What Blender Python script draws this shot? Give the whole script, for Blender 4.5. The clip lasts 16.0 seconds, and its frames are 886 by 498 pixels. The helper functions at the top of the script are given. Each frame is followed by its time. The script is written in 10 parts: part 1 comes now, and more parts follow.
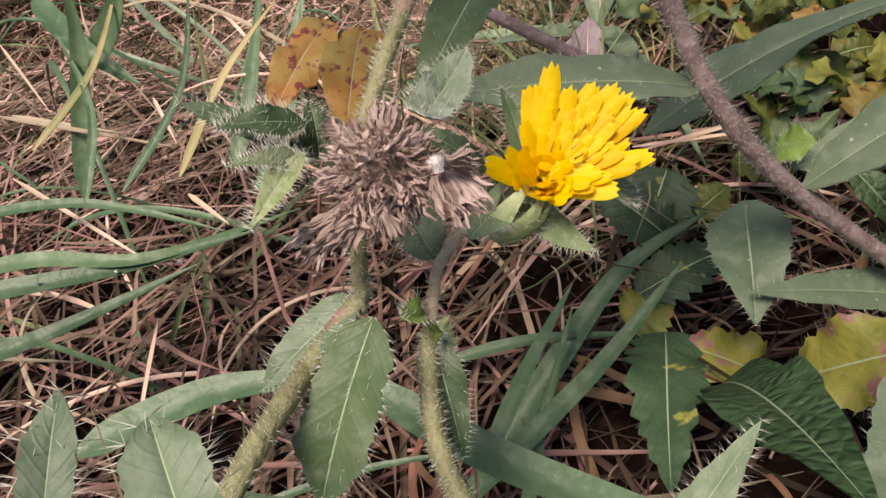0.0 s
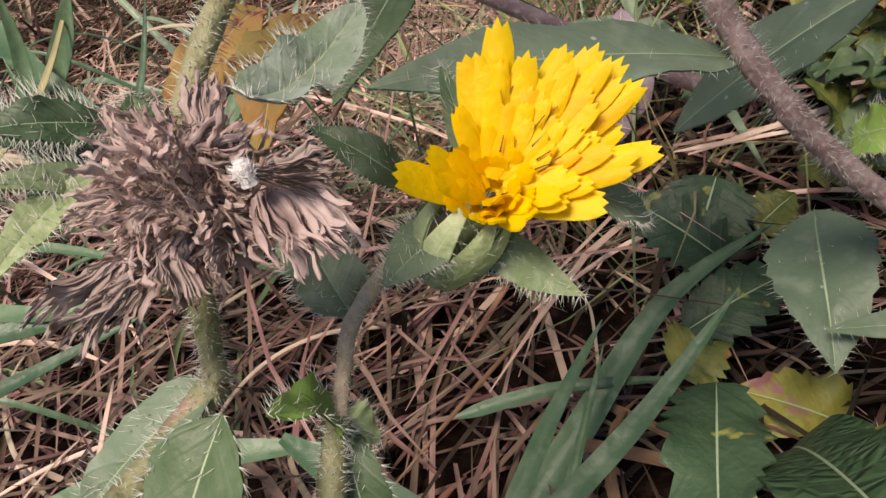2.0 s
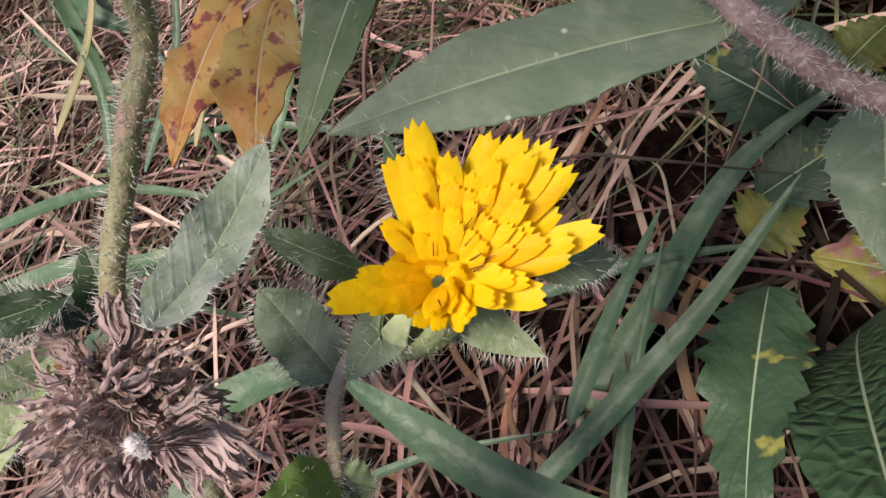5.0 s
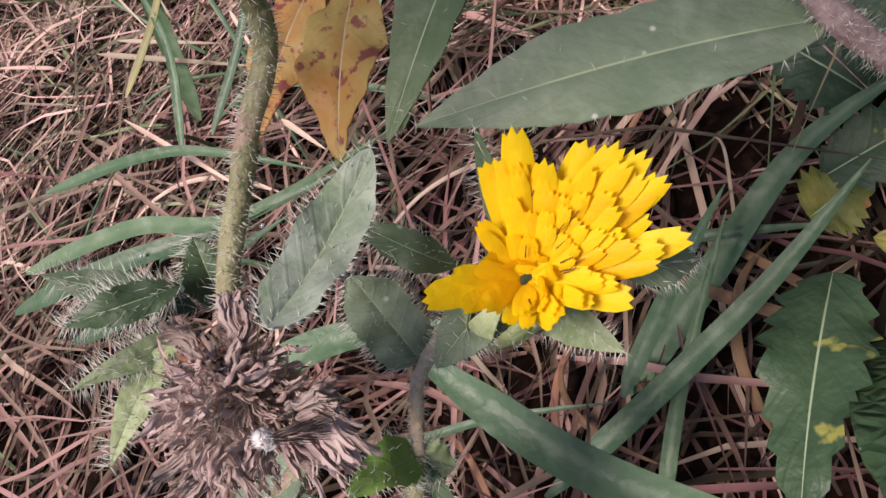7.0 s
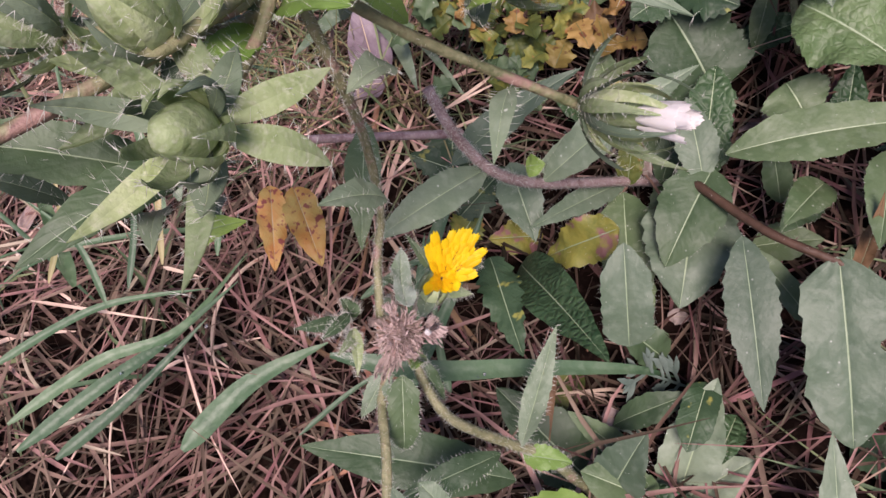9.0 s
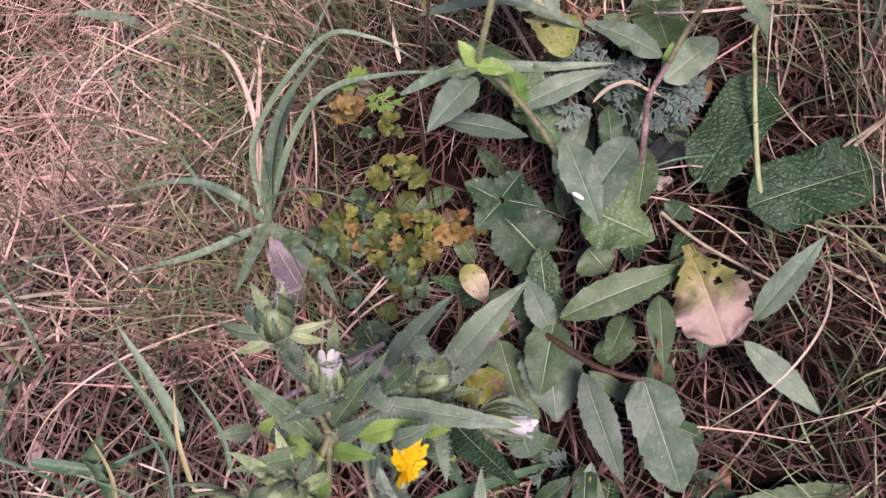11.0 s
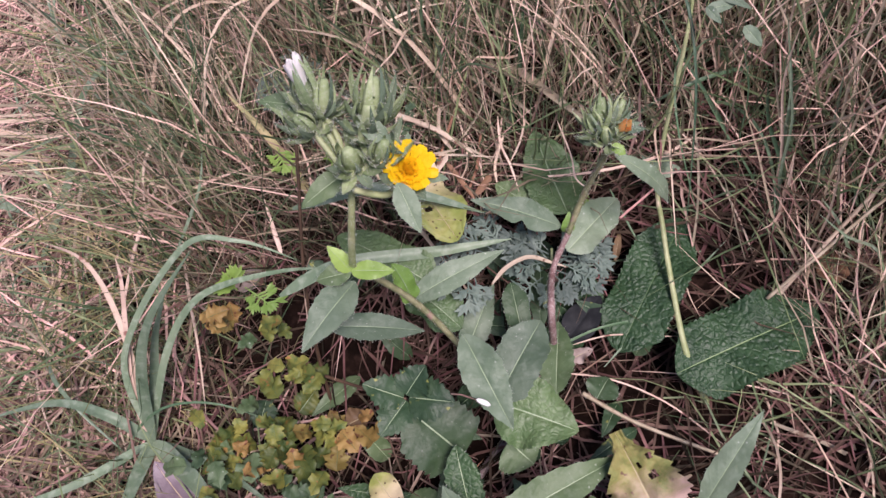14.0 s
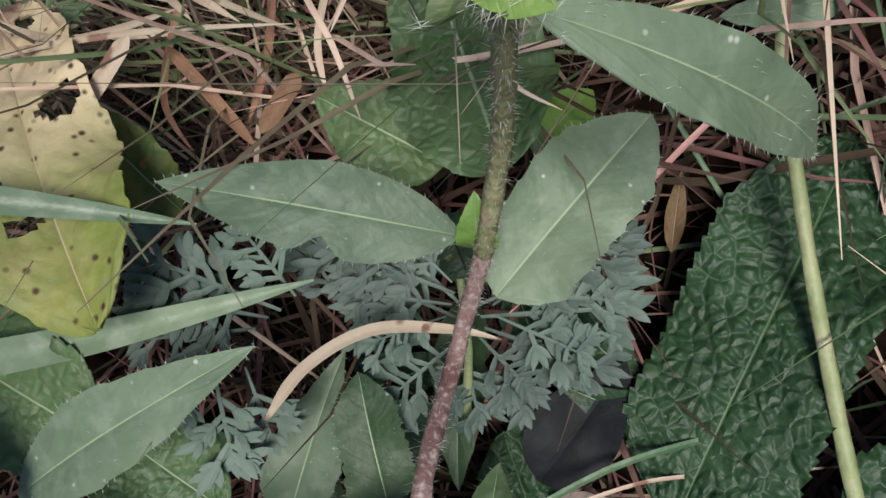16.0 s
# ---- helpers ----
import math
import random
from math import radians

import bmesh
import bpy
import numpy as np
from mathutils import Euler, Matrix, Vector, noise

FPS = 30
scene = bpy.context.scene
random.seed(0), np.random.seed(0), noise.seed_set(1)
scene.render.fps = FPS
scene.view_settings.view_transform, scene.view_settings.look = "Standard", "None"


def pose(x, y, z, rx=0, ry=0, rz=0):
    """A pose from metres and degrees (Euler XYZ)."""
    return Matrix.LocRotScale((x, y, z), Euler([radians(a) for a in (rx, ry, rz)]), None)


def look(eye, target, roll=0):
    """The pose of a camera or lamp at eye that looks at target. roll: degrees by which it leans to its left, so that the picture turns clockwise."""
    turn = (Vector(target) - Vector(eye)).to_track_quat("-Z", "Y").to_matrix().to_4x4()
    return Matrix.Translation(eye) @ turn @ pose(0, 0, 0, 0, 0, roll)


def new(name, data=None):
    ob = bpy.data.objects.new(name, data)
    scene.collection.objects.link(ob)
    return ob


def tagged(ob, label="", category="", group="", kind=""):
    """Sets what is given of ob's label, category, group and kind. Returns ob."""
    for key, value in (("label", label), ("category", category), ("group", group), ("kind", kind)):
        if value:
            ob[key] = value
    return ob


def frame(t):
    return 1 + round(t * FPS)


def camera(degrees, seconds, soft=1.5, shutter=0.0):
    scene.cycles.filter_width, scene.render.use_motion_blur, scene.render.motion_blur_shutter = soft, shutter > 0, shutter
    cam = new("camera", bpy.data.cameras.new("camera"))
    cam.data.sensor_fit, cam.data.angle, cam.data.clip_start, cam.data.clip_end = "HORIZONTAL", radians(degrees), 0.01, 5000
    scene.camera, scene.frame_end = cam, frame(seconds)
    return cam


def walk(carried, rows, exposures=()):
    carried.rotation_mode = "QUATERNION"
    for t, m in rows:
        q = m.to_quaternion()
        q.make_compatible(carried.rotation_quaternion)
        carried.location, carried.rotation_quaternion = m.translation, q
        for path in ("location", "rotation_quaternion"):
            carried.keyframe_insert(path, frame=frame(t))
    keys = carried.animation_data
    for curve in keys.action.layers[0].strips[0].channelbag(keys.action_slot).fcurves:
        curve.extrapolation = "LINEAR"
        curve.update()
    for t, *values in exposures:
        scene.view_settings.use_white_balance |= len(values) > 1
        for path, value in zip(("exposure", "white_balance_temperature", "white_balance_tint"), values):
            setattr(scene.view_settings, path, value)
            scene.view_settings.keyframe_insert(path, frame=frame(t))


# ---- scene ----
cam = camera(58, 16.0)
walk(cam, [
    (0.0, pose(-0.0939, -0.1647, 0.1165, 52.2, 13.94, 39.86)),
    (0.5, pose(-0.1029, -0.146, 0.0995, 55.0, 17.57, 42.97)),
    (1.0, pose(-0.1037, -0.1396, 0.0974, 55.36, 19.05, 43.68)),
    (1.5, pose(-0.1037, -0.1385, 0.0963, 54.62, 19.45, 43.74)),
    (2.0, pose(-0.1042, -0.1389, 0.0959, 54.62, 18.56, 42.52)),
    (2.5, pose(-0.1049, -0.1396, 0.0961, 55.01, 18.62, 42.58)),
    (3.0, pose(-0.1047, -0.1375, 0.099, 55.54, 20.22, 42.07)),
    (3.5, pose(-0.1027, -0.1317, 0.1019, 50.14, 22.69, 43.1)),
    (3.7, pose(-0.1011, -0.1276, 0.1031, 47.4, 23.03, 42.89)),
    (5.8, pose(-0.0989, -0.1073, 0.1094, 37.04, 31.7, 49.02)),
    (6.0, pose(-0.0984, -0.1068, 0.1093, 36.97, 31.43, 50.17)),
    (6.5, pose(-0.0999, -0.1033, 0.1125, 36.26, 32.06, 50.12)),
    (7.0, pose(-0.1023, -0.1104, 0.115, 36.79, 31.24, 48.56)),
    (7.5, pose(-0.0928, -0.1311, 0.1303, 36.92, 26.24, 40.3)),
    (8.0, pose(-0.0882, -0.1566, 0.1502, 35.68, 20.67, 32.62)),
    (8.2, pose(-0.0865, -0.1709, 0.1671, 34.5, 17.95, 28.31)),
    (10.3, pose(-0.0676, -0.1822, 0.367, 20.42, 14.23, 1.15)),
    (10.5, pose(-0.0647, -0.1773, 0.3791, 21.62, 14.06, 0.14)),
    (11.0, pose(-0.0618, -0.1589, 0.3838, 24.71, 12.74, -2.32)),
    (11.5, pose(-0.0636, -0.1453, 0.3767, 25.0, 12.05, -3.91)),
    (12.0, pose(-0.0629, -0.1349, 0.3694, 26.54, 12.31, -4.78)),
    (12.5, pose(-0.0555, -0.1194, 0.3694, 29.36, 11.85, -6.77)),
    (13.0, pose(-0.0472, -0.1116, 0.3744, 30.48, 12.84, -7.08)),
    (13.5, pose(-0.0392, -0.1085, 0.371, 30.4, 13.48, -7.65)),
    (14.0, pose(-0.0338, -0.1035, 0.3613, 30.51, 12.7, -9.54)),
    (14.5, pose(-0.0089, -0.0880, 0.3431, 29.62, 13.66, -11.46)),
    (14.7, pose(0.0084, -0.0315, 0.2879, 25.22, 17.06, -10.02)),
    (15.0, pose(0.0120, -0.0022, 0.2341, 24.11, 19.32, -9.96)),
    (15.5, pose(0.0159, 0.0267, 0.1938, 20.62, 20.89, -9.36)),
    (16.0, pose(0.0143, 0.0409, 0.1574, 18.28, 22.47, -9.68)),
], exposures=((0, 0.66, 7550, 16), (3.5, 0.66, 7050, 18), (8.2, 0.65, 6750, 27), (10.3, 0.7, 6500, 33), (11.5, 0.59, 6400, 31), (14.5, 0.65, 6300, 26), (15.2, 0.42, 6280, 10), (16, 0.17, 6300, 6)))

# ---------------------------------------------------------------- light
world = bpy.data.worlds.new("sky")
scene.world = world
world.use_nodes = True
wn = world.node_tree
sky = wn.nodes.new("ShaderNodeTexSky")
sky.sky_type = "NISHITA"
sky.sun_disc = False
SUN_EL, SUN_AZ = radians(60), radians(150)
sky.sun_elevation, sky.sun_rotation = SUN_EL, SUN_AZ
wn.nodes["Background"].inputs[1].default_value = 0.065
wn.links.new(sky.outputs[0], wn.nodes["Background"].inputs[0])
sun = new("sun", bpy.data.lights.new("sun", "SUN"))
sun.data.energy, sun.data.angle, sun.data.color = 3.1, radians(20), (1.0, 0.93, 0.85)
way = Vector((math.sin(SUN_AZ) * math.cos(SUN_EL), math.cos(SUN_AZ) * math.cos(SUN_EL), math.sin(SUN_EL)))
sun.matrix_world = look(way * 3, (0, 0, 0))

# ---------------------------------------------------------------- materials
def mixed(name, a, b, scale=60.0, rough=0.6, bump=0.0, bump_scale=300.0, spread=0.12, spots=None, spot_scale=120.0,
          spot_size=0.35, veins=False, island=False, sub=0.0, fine=None, tip=None, tip2=None, dots=None, cells=0.0, coords="Object", gloss=0.5):
    """A surface of two tones mixed by noise, varied from thing to thing, with optional spots, veins and relief."""
    m = bpy.data.materials.new(name)
    m.use_nodes = True
    nt = m.node_tree
    n, l = nt.nodes, nt.links
    bs = n["Principled BSDF"]
    bs.inputs["Roughness"].default_value = rough
    bs.inputs["Specular IOR Level"].default_value = gloss
    tc = n.new("ShaderNodeTexCoord")
    src = tc.outputs[coords]
    no = n.new("ShaderNodeTexNoise")
    no.inputs["Scale"].default_value, no.inputs["Detail"].default_value, no.inputs["Roughness"].default_value = scale, 6, 0.62
    l.new(src, no.inputs["Vector"])
    cr = n.new("ShaderNodeValToRGB")
    cr.color_ramp.elements[0].position, cr.color_ramp.elements[1].position = 0.32, 0.68
    cr.color_ramp.elements[0].color, cr.color_ramp.elements[1].color = (*a, 1), (*b, 1)
    l.new(no.outputs["Fac"], cr.inputs[0])
    col = cr.outputs[0]
    if fine:
        f2 = n.new("ShaderNodeTexNoise")
        f2.inputs["Scale"].default_value, f2.inputs["Detail"].default_value = scale * 7, 4
        l.new(src, f2.inputs["Vector"])
        fr = n.new("ShaderNodeMapRange")
        fr.inputs[1].default_value, fr.inputs[2].default_value = 0.5, 0.7
        l.new(f2.outputs["Fac"], fr.inputs[0])
        mx = n.new("ShaderNodeMix")
        mx.data_type = "RGBA"
        l.new(fr.outputs[0], mx.inputs[0])
        l.new(col, mx.inputs[6])
        mx.inputs[7].default_value = (*fine, 1)
        col = mx.outputs[2]
    if spots:
        vo = n.new("ShaderNodeTexNoise")
        vo.inputs["Scale"].default_value, vo.inputs["Detail"].default_value = spot_scale, 3
        l.new(src, vo.inputs["Vector"])
        mr = n.new("ShaderNodeMapRange")
        mr.inputs[1].default_value, mr.inputs[2].default_value = 1 - spot_size, 1 - spot_size + 0.06
        l.new(vo.outputs["Fac"], mr.inputs[0])
        mx = n.new("ShaderNodeMix")
        mx.data_type = "RGBA"
        l.new(mr.outputs[0], mx.inputs[0])
        l.new(col, mx.inputs[6])
        mx.inputs[7].default_value = (*spots, 1)
        col = mx.outputs[2]
    for tip in [q for q in (tip, tip2) if q]:
        sx = n.new("ShaderNodeSeparateXYZ")
        l.new(tc.outputs["UV"], sx.inputs[0])
        wob = n.new("ShaderNodeMath")
        wob.operation = "MULTIPLY_ADD"
        wob.inputs[1].default_value = 0.7
        l.new(no.outputs["Fac"], wob.inputs[0])
        l.new(sx.outputs[0], wob.inputs[2])
        tr2 = n.new("ShaderNodeMapRange")
        tr2.inputs[1].default_value, tr2.inputs[2].default_value = tip[1] + 0.35, tip[2] + 0.35
        l.new(wob.outputs[0], tr2.inputs[0])
        mx = n.new("ShaderNodeMix")
        mx.data_type = "RGBA"
        l.new(tr2.outputs[0], mx.inputs[0])
        l.new(col, mx.inputs[6])
        mx.inputs[7].default_value = (*tip[0], 1)
        col = mx.outputs[2]
    if dots:
        vd = n.new("ShaderNodeTexVoronoi")
        vd.inputs["Scale"].default_value, vd.inputs["Randomness"].default_value = dots[1], 1.0
        l.new(src, vd.inputs["Vector"])
        dr = n.new("ShaderNodeMapRange")
        dr.inputs[1].default_value, dr.inputs[2].default_value = dots[2] * 1.5, dots[2] * 0.6
        l.new(vd.outputs["Distance"], dr.inputs[0])
        mx = n.new("ShaderNodeMix")
        mx.data_type = "RGBA"
        l.new(dr.outputs[0], mx.inputs[0])
        l.new(col, mx.inputs[6])
        mx.inputs[7].default_value = (*dots[0], 1)
        col = mx.outputs[2]
    hs = n.new("ShaderNodeHueSaturation")
    if island:
        rnd = n.new("ShaderNodeNewGeometry").outputs["Random Per Island"]
    else:
        rnd = n.new("ShaderNodeObjectInfo").outputs["Random"]
    vr = n.new("ShaderNodeMapRange")
    vr.inputs[3].default_value, vr.inputs[4].default_value = 1 - spread * 2, 1 + spread * 2
    l.new(rnd, vr.inputs[0])
    l.new(vr.outputs[0], hs.inputs["Value"])
    hr = n.new("ShaderNodeMapRange")
    hr.inputs[3].default_value, hr.inputs[4].default_value = 0.5 + spread * 0.12, 0.5 - spread * 0.12
    l.new(rnd, hr.inputs[0])
    l.new(hr.outputs[0], hs.inputs["Hue"])
    l.new(col, hs.inputs["Color"])
    l.new(hs.outputs[0], bs.inputs["Base Color"])
    height = None
    if bump:
        bn = n.new("ShaderNodeTexNoise")
        bn.inputs["Scale"].default_value, bn.inputs["Detail"].default_value = bump_scale, 4
        l.new(src, bn.inputs["Vector"])
        height = bn.outputs["Fac"]
    if cells:
        vc = n.new("ShaderNodeTexVoronoi")
        vc.feature = "DISTANCE_TO_EDGE"
        vc.inputs["Scale"].default_value = cells
        l.new(src, vc.inputs["Vector"])
        vm = n.new("ShaderNodeMapRange")
        vm.interpolation_type = "SMOOTHSTEP"
        vm.inputs[1].default_value, vm.inputs[2].default_value, vm.inputs[4].default_value = 0.0, 0.32, 0.8
        l.new(vc.outputs["Distance"], vm.inputs[0])
        ca = n.new("ShaderNodeMath")
        l.new(vm.outputs[0], ca.inputs[0])
        if height is not None:
            sc = n.new("ShaderNodeMath")
            sc.operation = "MULTIPLY"
            sc.inputs[1].default_value = 0.35
            l.new(height, sc.inputs[0])
            l.new(sc.outputs[0], ca.inputs[1])
        height = ca.outputs[0]
    if veins:
        uv = n.new("ShaderNodeSeparateXYZ")
        l.new(tc.outputs["UV"], uv.inputs[0])
        ab = n.new("ShaderNodeMath")
        ab.operation = "ABSOLUTE"
        l.new(uv.outputs[1], ab.inputs[0])
        ma = n.new("ShaderNodeMath")
        ma.operation = "MULTIPLY_ADD"
        ma.inputs[1].default_value = -0.22
        l.new(ab.outputs[0], ma.inputs[0])
        l.new(uv.outputs[0], ma.inputs[2])
        wv = n.new("ShaderNodeMath")
        wv.operation = "MULTIPLY"
        wv.inputs[1].default_value = 47.0
        l.new(ma.outputs[0], wv.inputs[0])
        sn = n.new("ShaderNodeMath")
        sn.operation = "SINE"
        l.new(wv.outputs[0], sn.inputs[0])
        pw = n.new("ShaderNodeMapRange")
        pw.inputs[1].default_value, pw.inputs[2].default_value = 0.55, 1.0
        l.new(sn.outputs[0], pw.inputs[0])
        if height is None:
            height = pw.outputs[0]
        else:
            ad = n.new("ShaderNodeMath")
            ad.operation = "MULTIPLY_ADD"
            ad.inputs[1].default_value = -0.09
            l.new(pw.outputs[0], ad.inputs[0])
            l.new(height, ad.inputs[2])
            height = ad.outputs[0]
    if height is not None:
        bp = n.new("ShaderNodeBump")
        bp.inputs["Strength"].default_value, bp.inputs["Distance"].default_value = min(bump, 1.0), 0.0012
        l.new(height, bp.inputs["Height"])
        l.new(bp.outputs[0], bs.inputs["Normal"])
    if sub:
        tr = n.new("ShaderNodeBsdfTranslucent")
        l.new(hs.outputs[0], tr.inputs[0])
        ms = n.new("ShaderNodeMixShader")
        ms.inputs[0].default_value = sub
        l.new(bs.outputs[0], ms.inputs[1])
        l.new(tr.outputs[0], ms.inputs[2])
        l.new(ms.outputs[0], n["Material Output"].inputs[0])
    return m

GREEN = mixed("leaf_green", (0.055, 0.105, 0.045), (0.105, 0.165, 0.08), 45, 0.54, 0.3, 420, 0.2, veins=True, sub=0.2, fine=(0.12, 0.175, 0.1), dots=((0.36, 0.41, 0.33), 240, 0.065))
GREY = mixed("leaf_grey_green", (0.115, 0.175, 0.108), (0.19, 0.255, 0.172), 40, 0.54, 0.3, 420, 0.18, veins=True, sub=0.18, fine=(0.205, 0.268, 0.19), dots=((0.45, 0.5, 0.43), 240, 0.065))
# green leaf with a whitish sheen painted into the lighter tone
SHEEN = mixed("leaf_sheen_green", (0.1, 0.17, 0.08), (0.38, 0.44, 0.39), 95, 0.5, 0.3, 420, 0.12, veins=True, sub=0.22, fine=(0.28, 0.34, 0.27))
BRIGHT = mixed("leaf_fresh_green", (0.19, 0.33, 0.06), (0.32, 0.48, 0.13), 80, 0.45, 0.3, 500, 0.1, veins=True, sub=0.3)
DOCK = mixed("leaf_mid_green", (0.082, 0.15, 0.056), (0.155, 0.24, 0.105), 55, 0.5, 0.32, 420, 0.12, veins=True, sub=0.2, fine=(0.15, 0.215, 0.11), cells=420)
HERB = mixed("leaf_herb_green", (0.05, 0.1, 0.05), (0.12, 0.18, 0.1), 60, 0.6, 0.2, 400, 0.14, sub=0.15)
RIB_MID = mixed("midrib_mid", (0.16, 0.24, 0.1), (0.22, 0.3, 0.14), 90, 0.5, 0, spread=0.08)
DARK = mixed("leaf_dark_green", (0.018, 0.052, 0.02), (0.046, 0.1, 0.042), 90, 0.5, 0.5, 420, 0.12, sub=0.1, gloss=0.45, fine=(0.06, 0.11, 0.052), dots=((0.2, 0.27, 0.18), 260, 0.055), cells=330)
BRAMBLE = mixed("leaf_bramble_green", (0.022, 0.058, 0.026), (0.055, 0.105, 0.05), 70, 0.52, 0.6, 300, 0.12, spots=(0.28, 0.29, 0.07), spot_scale=190, spot_size=0.36, veins=True, sub=0.18)
FEATHER = mixed("leaf_blue_green", (0.07, 0.112, 0.092), (0.16, 0.212, 0.18), 60, 0.6, 0.2, 400, 0.14, sub=0.15)
YELLOW = mixed("leaf_yellowed", (0.24, 0.31, 0.06), (0.45, 0.43, 0.13), 45, 0.58, 0.5, 300, 0.1, veins=True, sub=0.25, fine=(0.33, 0.36, 0.12), tip=((0.86, 0.69, 0.47), 0.12, 0.55), tip2=((0.33, 0.2, 0.16), 0.74, 0.86), dots=((0.1, 0.055, 0.03), 330, 0.15))
OLIVE = mixed("leaf_yellow_green", (0.06, 0.11, 0.03), (0.27, 0.27, 0.06), 130, 0.56, 0.5, 300, 0.25, spots=(0.3, 0.17, 0.05), spot_scale=240, spot_size=0.38, veins=True, sub=0.22)
PINK = mixed("leaf_dead_pinkish", (0.24, 0.28, 0.08), (0.48, 0.4, 0.16), 90, 0.62, 0.6, 250, 0.08, spots=(0.2, 0.11, 0.07), spot_scale=260, spot_size=0.38, veins=True, sub=0.15, tip=((0.54, 0.37, 0.33), 0.38, 0.68), fine=(0.4, 0.33, 0.13))
PATCH = mixed("leaf_pink_patch", (0.34, 0.31, 0.06), (0.17, 0.2, 0.045), 110, 0.55, 0.4, 300, 0.05, spots=(0.3, 0.15, 0.14), spot_scale=95, spot_size=0.46, veins=True, sub=0.2, fine=(0.28, 0.27, 0.06))
ORANGE = mixed("leaf_orange_spotted", (0.6, 0.27, 0.08), (0.55, 0.44, 0.15), 120, 0.55, 0.4, 300, 0.08, spots=(0.3, 0.09, 0.07), spot_scale=430, spot_size=0.44, veins=True, sub=0.35)
OCHRE = mixed("leaf_ochre", (0.2, 0.13, 0.035), (0.38, 0.27, 0.085), 90, 0.6, 0.5, 300, 0.16, spots=(0.16, 0.07, 0.03), spot_scale=250, spot_size=0.4, veins=True, sub=0.25)
PURPLE = mixed("leaf_purple_grey", (0.13, 0.09, 0.11), (0.24, 0.19, 0.22), 60, 0.5, 0.5, 300, 0.1, veins=True, sub=0.1)
PALE_DEAD = mixed("leaf_dry_mauve", (0.28, 0.2, 0.18), (0.48, 0.385, 0.355), 120, 0.65, 0.4, 300, 0.1, veins=True, sub=0.1)
BROWN_DEAD = mixed("leaf_dry_brown", (0.16, 0.085, 0.05), (0.33, 0.18, 0.10), 50, 0.65, 0.5, 300, 0.15, veins=True, sub=0.1)
BLACKISH = mixed("rotten_leaf", (0.006, 0.007, 0.009), (0.02, 0.021, 0.024), 60, 0.6, 0.5, 200, 0.1, gloss=0.15)
RIB = mixed("midrib", (0.24, 0.33, 0.19), (0.35, 0.43, 0.28), 90, 0.5, 0, spread=0.08, sub=0.1)
RIB_DARK = mixed("midrib_dark", (0.05, 0.1, 0.04), (0.09, 0.15, 0.065), 90, 0.5, 0, spread=0.08)
RIB_DRY = mixed("midrib_dry", (0.42, 0.34, 0.2), (0.52, 0.42, 0.28), 90, 0.6, 0, spread=0.08)
STEM = mixed("stem_green", (0.11, 0.125, 0.05), (0.33, 0.32, 0.18), 210, 0.6, 0.7, 500, 0.08, spots=(0.32, 0.19, 0.16), spot_scale=110, spot_size=0.42, fine=(0.26, 0.22, 0.13))
STEM_TAN = mixed("stem_tan", (0.3, 0.24, 0.15), (0.54, 0.46, 0.34), 210, 0.6, 0.6, 500, 0.08, fine=(0.4, 0.29, 0.22))
STEM_RED = mixed("stem_red_purple", (0.15, 0.075, 0.07), (0.32, 0.215, 0.2), 160, 0.6, 0.6, 400, 0.08, fine=(0.42, 0.34, 0.32))
STEM_MAUVE = mixed("stem_mauve", (0.21, 0.12, 0.12), (0.44, 0.33, 0.33), 160, 0.6, 0.6, 400, 0.08, fine=(0.46, 0.38, 0.37))
STEM_PALE = mixed("stem_pale_green", (0.2, 0.26, 0.1), (0.42, 0.44, 0.25), 110, 0.55, 0.5, 300, 0.08, spots=(0.6, 0.5, 0.36), spot_scale=90, spot_size=0.36, fine=(0.3, 0.34, 0.17))
STEM_BROWN = mixed("stem_brown", (0.06, 0.03, 0.02), (0.13, 0.07, 0.045), 90, 0.6, 0.4, 400, 0.1)
BRISTLE = mixed("bristle", (0.62, 0.64, 0.56), (0.75, 0.76, 0.7), 50, 0.45, 0, spread=0.06, island=True, sub=0.3)
PETAL = mixed("petal_yellow", (0.97, 0.7, 0.006), (1.0, 0.8, 0.012), 130, 0.55, 0.2, 800, 0.03, sub=0.5)
PETAL_DEEP = mixed("petal_gold", (0.96, 0.64, 0.004), (0.99, 0.74, 0.008), 200, 0.55, 0.2, 800, 0.03, sub=0.52)
PETAL_ORANGE = mixed("petal_orange", (0.95, 0.5, 0.16), (0.98, 0.66, 0.3), 250, 0.55, 0.3, 800, 0.06, sub=0.45)
STAMEN = mixed("anther_dark", (0.12, 0.05, 0.01), (0.2, 0.08, 0.01), 200, 0.6, 0)
BRACT = mixed("bract_green", (0.27, 0.37, 0.16), (0.47, 0.56, 0.33), 150, 0.5, 0.4, 600, 0.14, sub=0.38, fine=(0.5, 0.56, 0.38))
DRY_HEAD = mixed("dry_floret", (0.3, 0.21, 0.17), (0.62, 0.5, 0.45), 210, 0.8, 0.4, 900, 0.28, island=True, sub=0.4, gloss=0.15)
PAPPUS = mixed("pappus_white", (0.8, 0.77, 0.76), (0.88, 0.86, 0.85), 200, 0.6, 0, spread=0.04, sub=0.3)
DROP = bpy.data.materials.new("dew")
DROP.use_nodes = True
DROP.node_tree.nodes["Principled BSDF"].inputs["Base Color"].default_value = (0.9, 0.92, 0.95, 1)
DROP.node_tree.nodes["Principled BSDF"].inputs["Roughness"].default_value = 0.02
DROP.node_tree.nodes["Principled BSDF"].inputs["Transmission Weight"].default_value = 0.9
